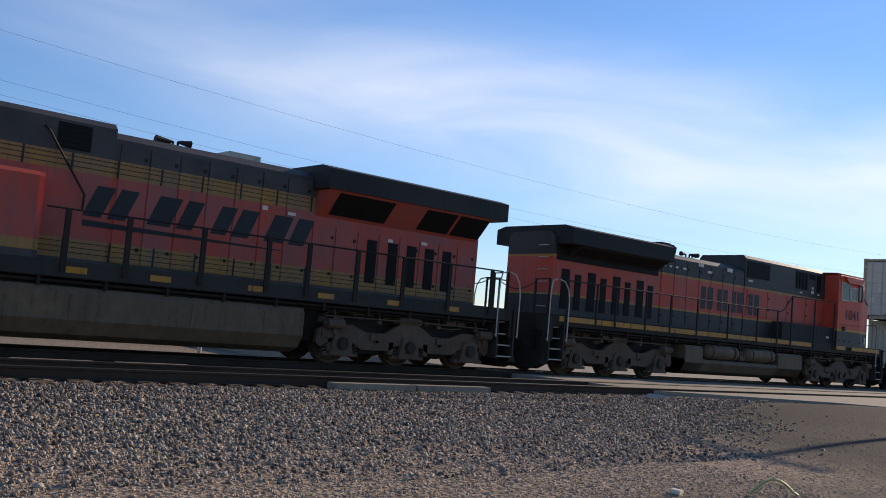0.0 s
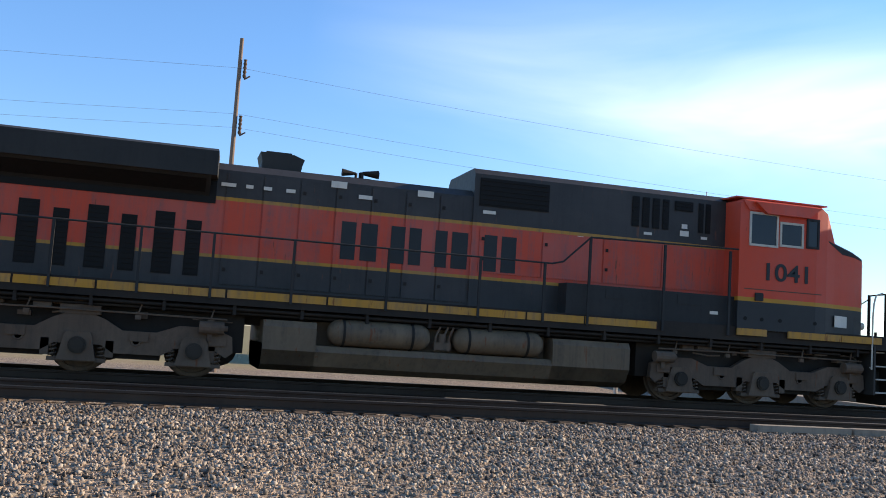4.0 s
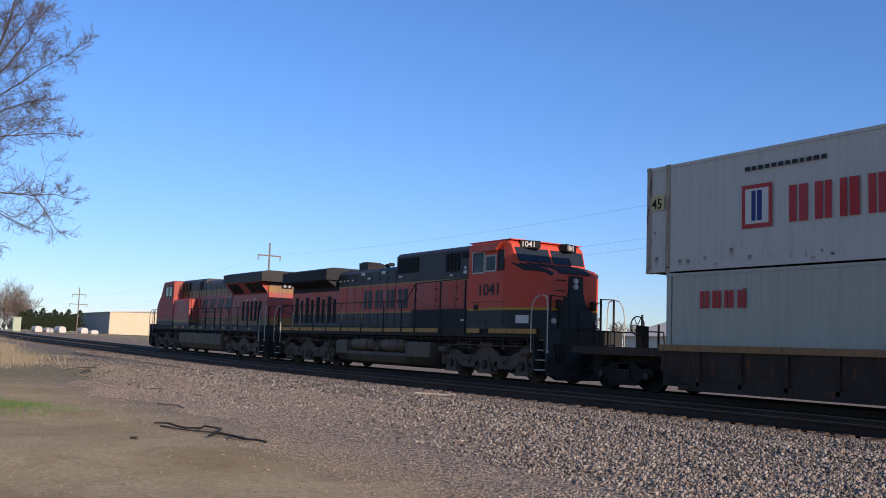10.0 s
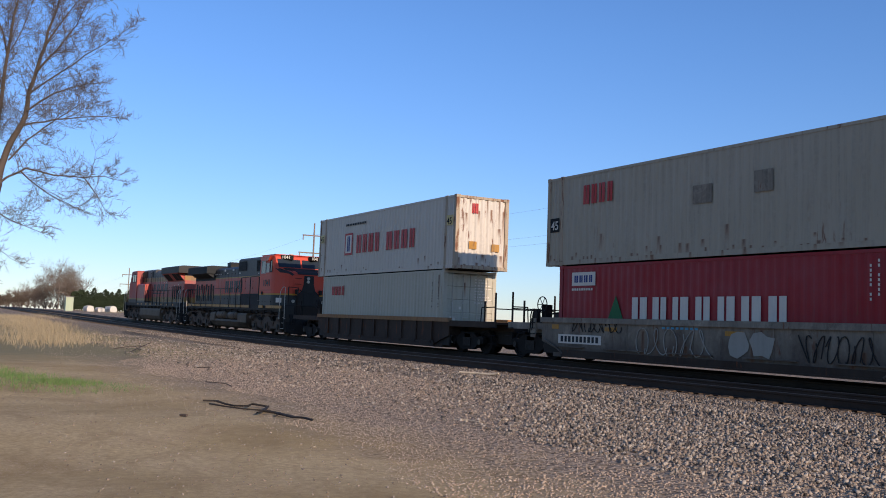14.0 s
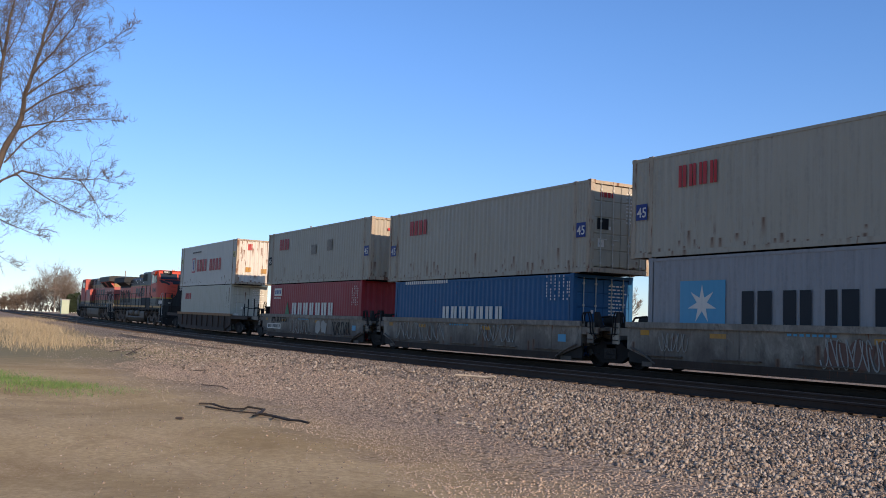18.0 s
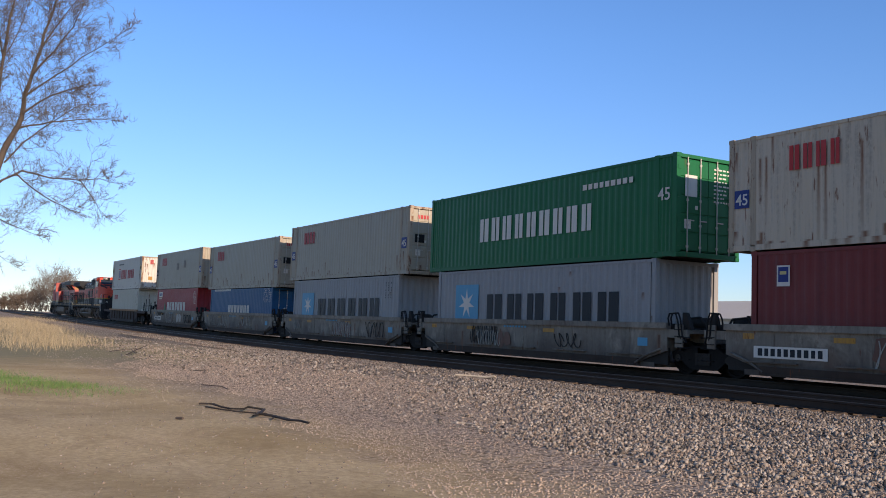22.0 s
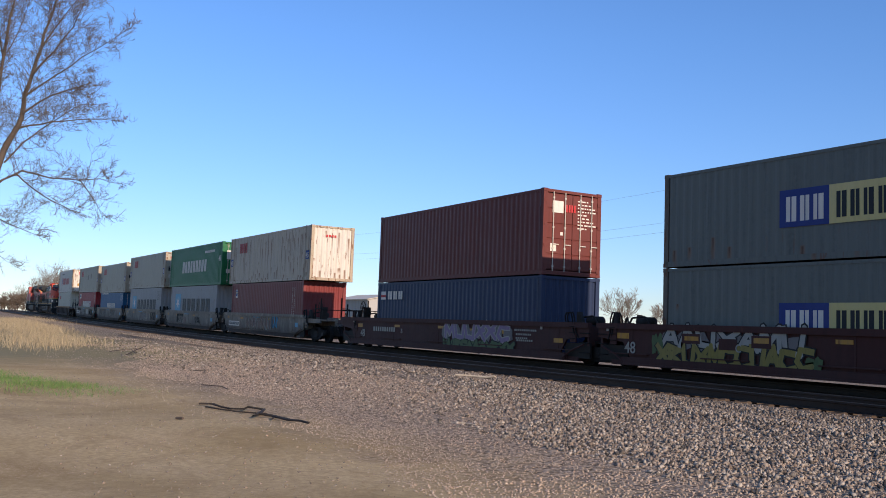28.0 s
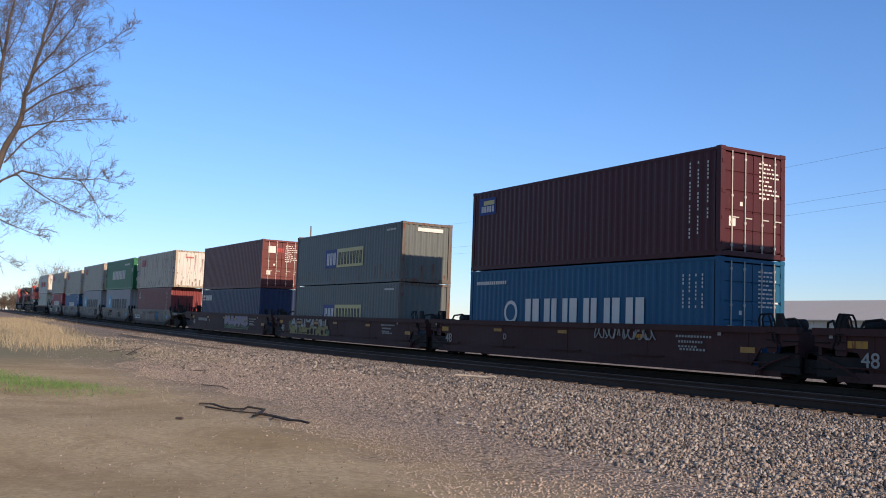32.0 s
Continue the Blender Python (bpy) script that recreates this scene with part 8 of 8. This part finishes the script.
DRIFT = paint("bleached wood", (0.62, 0.56, 0.46), 0.85, 0.3)
for name, pts, r in (("stick", ((-19.9, 11.95, .05), (-19.5, 12.2, .08), (-19.15, 12.35, .10), (-18.9, 12.45, .16)), .024), ("stick", ((-12.6, 7.5, .0), (-12.35, 7.62, .01), (-12.1, 7.66, .0)), .009),
                     ("stick", ((-36.0, 7.3, .03), (-38.4, 8.2, .10), (-41.5, 9.3, .16)), .016), ("stick", ((-37.0, 7.9, .03), (-39.0, 8.1, .12), (-40.6, 8.3, .05)), .012), ("stick", ((-38.5, 7.2, .03), (-39.6, 8.0, .08), (-40.8, 9.0, .04)), .013), ("stick", ((-34.5, 6.9, .02), (-36.2, 7.2, .06)), .012), ("stick", ((-21.5, 6.1, .01), (-20.6, 6.3, .03), (-19.8, 6.2, .01)), .012), ("stick", ((-26.5, 7.2, .01), (-25.4, 7.3, .06), (-24.9, 7.1, .01)), .014), ("stick", ((-13.9, 3.6, .02), (-13.76, 3.66, .03)), .02)):
    bm = bmnew()
    pipe(bm, [(x, y, float(ground_z(x, y)) + h) for x, y, h in pts], r, 6)
    tagged(part(name, bm, DRIFT if pts[0][0] > -20 and pts[0][1] > 5 else BARK), "broken stick lying on the gravel", "stick", "broken sticks")
bm = bmnew()
pts = [(9.2 + .55 * k, 5.35 - .25 * k, float(ground_z(9.4, 5.2)) + .015 + .16 * math.sin(math.pi * min(1, k * 1.05))) for k in np.linspace(0, 1.1, 12)]
pipe(bm, pts, .014, 6)
tagged(part("hose", bm, paint("pale green hose", (0.42, 0.50, 0.20), 0.5, 0.2)), "short arched piece of pale green hose", "hose")
bm = bmnew()
chamfer(bm, 0, .16, 0, .10, 0, .05, .012)
tagged(part("stone_block", bm, paint("white stone", (0.66, 0.64, 0.60), 0.8, 0.2), at=pose(8.35, 5.65, float(ground_z(8.4, 5.7)), 4, 3, 20)), "small white stone block", "stone")


# ---- crossing signal beyond the tracks ----
MAST_M = paint("aluminium mast", (0.55, 0.56, 0.56), 0.45, 0.2, 0.0, (), 0.0, 0.4)
SIGN_M = paint("white sign board", (0.70, 0.70, 0.68), 0.5, 0.25)


def crossing_signal(x, y, turn):
    g = float(ground_z(x, y))
    c = tagged(new("crossing_signal"), "level crossing signal with white crossed boards and flasher lamps", "crossing signal")
    c.matrix_world = pose(x, y, g, 0, 0, turn)
    bm = bmnew()
    box(bm, -.28, .28, -.28, .28, 0, .12)
    rod(bm, (0, 0, .1), (0, 0, 5.65), .065, 12, .055)
    part("mast", bm, MAST_M, c, "round aluminium mast")
    for k, a in enumerate((45, -45)):
        bm = bmnew()
        chamfer(bm, -.62, .62, -.012, .012, -.115, .115, .01)
        b = part("cross_board", bm, SIGN_M, c, "white crossed warning board", at=pose(0, -.09 - .03 * k, 5.12, 0, a, 0))
        bm = bmnew()
        for e in (-.095, .095):
            box(bm, -.60, .60, -.016, -.011, e - .008, e + .008)
        part("board_border", bm, M["grey_dark"], b, at=pose(0, 0, 0))
    bm = bmnew()
    chamfer(bm, -.38, .22, -.10, -.07, 4.28, 4.54, .01)
    part("track_count_plate", bm, SIGN_M, c, "small white plate")
    bm = bmnew()
    rod(bm, (-.62, -.05, 3.45), (.62, -.05, 3.45), .035, 8)
    part("lamp_arm", bm, MAST_M, c)
    for e in (-.55, .55):
        bm = bmnew()
        lathe(bm, [(-.02, .30), (.0, .31), (.03, .30), (.05, .12)], 24)
        t = part("lamp_background", bm, M["grille"], c, "round black lamp background", at=pose(e, -.10, 3.45))
        bm = bmnew()
        lathe(bm, [(-.36, .155), (-.04, .16), (-.03, .12)], 18)
        part("lamp_hood", bm, M["grille"], t, "black visor")
        bm = bmnew()
        lathe(bm, [(-.07, .02), (-.05, .10), (-.03, .115)], 18)
        part("lens", bm, M["red_letter"], t, "unlit red lens")
    bm = bmnew()
    lathe(bm, [(5.65, .06), (5.70, .15), (5.88, .14), (5.95, .04)], 16, "z")
    part("bell", bm, MAST_M, c, "warning bell on the mast")
    bm = bmnew()
    chamfer(bm, -.2, .2, .08, .32, .9, 1.5, .02)
    part("junction_box", bm, MAST_M, c)
    return c


crossing_signal(13.65, 27.0, -30)

# utility pole beside the road, whose shadow lies across the dirt
pole = tagged(new("utility_pole"), "weathered wooden utility pole beside the road", "utility pole", "line of utility poles")
pole.location = (37.5, 9.3, -.4)
bm = bmnew()
rod(bm, (0, 0, 0), (0, 0, 9.2), .17, 12, .11)
part("mast", bm, WOOD, pole, "round timber mast")
bm = bmnew()
box(bm, -.06, .06, -1.2, 1.2, 8.5, 8.62)
for e in (-1.1, -.5, .5, 1.1):
    rod(bm, (0, e, 8.6), (0, e, 8.8), .045, 8)
part("crossarm", bm, WOOD, pole, "timber crossarm with insulators")

barn("warehouse", 16.5, 31, 46, 60, 4.2, 5.0, paint("pale green metal siding", (0.30, 0.36, 0.33), 0.55, 0.25), ROOF_M, "pale green metal warehouse beyond the crossing", True, ((4, 7.5, 3.4),))


# ---- everything that moves ----
def run_at(t):
    return float(np.interp(t, [q[0] for q in RUN], [q[1] for q in RUN]))


def on_line(x):
    return Vector((x, FAR_Y + float(swing(x)), float(rise(x))))


def train_pose(x, z, middle, turned):
    """A car's pose on the line: its origin at its front end, or at its middle."""
    a, b = (on_line(x - 7), on_line(x + 7)) if middle else (on_line(x), on_line(x + 14))
    d = b - a
    lie = pose(0, 0, 0, 0, -math.degrees(math.atan2(d.z, d.x)), math.degrees(math.atan2(d.y, d.x)))
    return Matrix.Translation((a + b) / 2 if middle else a) @ lie @ pose(0, 0, z, 0, 0, 180 if turned else 0)


def motions():
    for ob, x, turned in MOVERS:
        z = ob.location.z
        middle = ob["category"] == "locomotive"
        walk(ob, [(t, train_pose(s + x, z, middle, turned)) for t, s in RUN])
    for radius in (.52, .44):
        step = radius * radians(75)
        far = RUN[0][1] - RUN[-1][1]
        count = int(far / step) + 1
        fine = np.linspace(0, 32, 961)
        gone = np.array([RUN[0][1] - run_at(t) for t in fine])
        times = [float(np.interp(far * i / count, gone, fine)) for i in range(count + 1)]
        for ob, x, r, turned in WHEELS:
            if abs(r - radius) > .01:
                continue
            way = 1 if turned else -1
            rows = []
            for i, t in enumerate(times):
                a = way * far * i / count / radius
                rows.append((t, Matrix.Translation((x, 0, r)) @ Matrix.Rotation(a, 4, "Y")))
            walk(ob, rows)


motions()
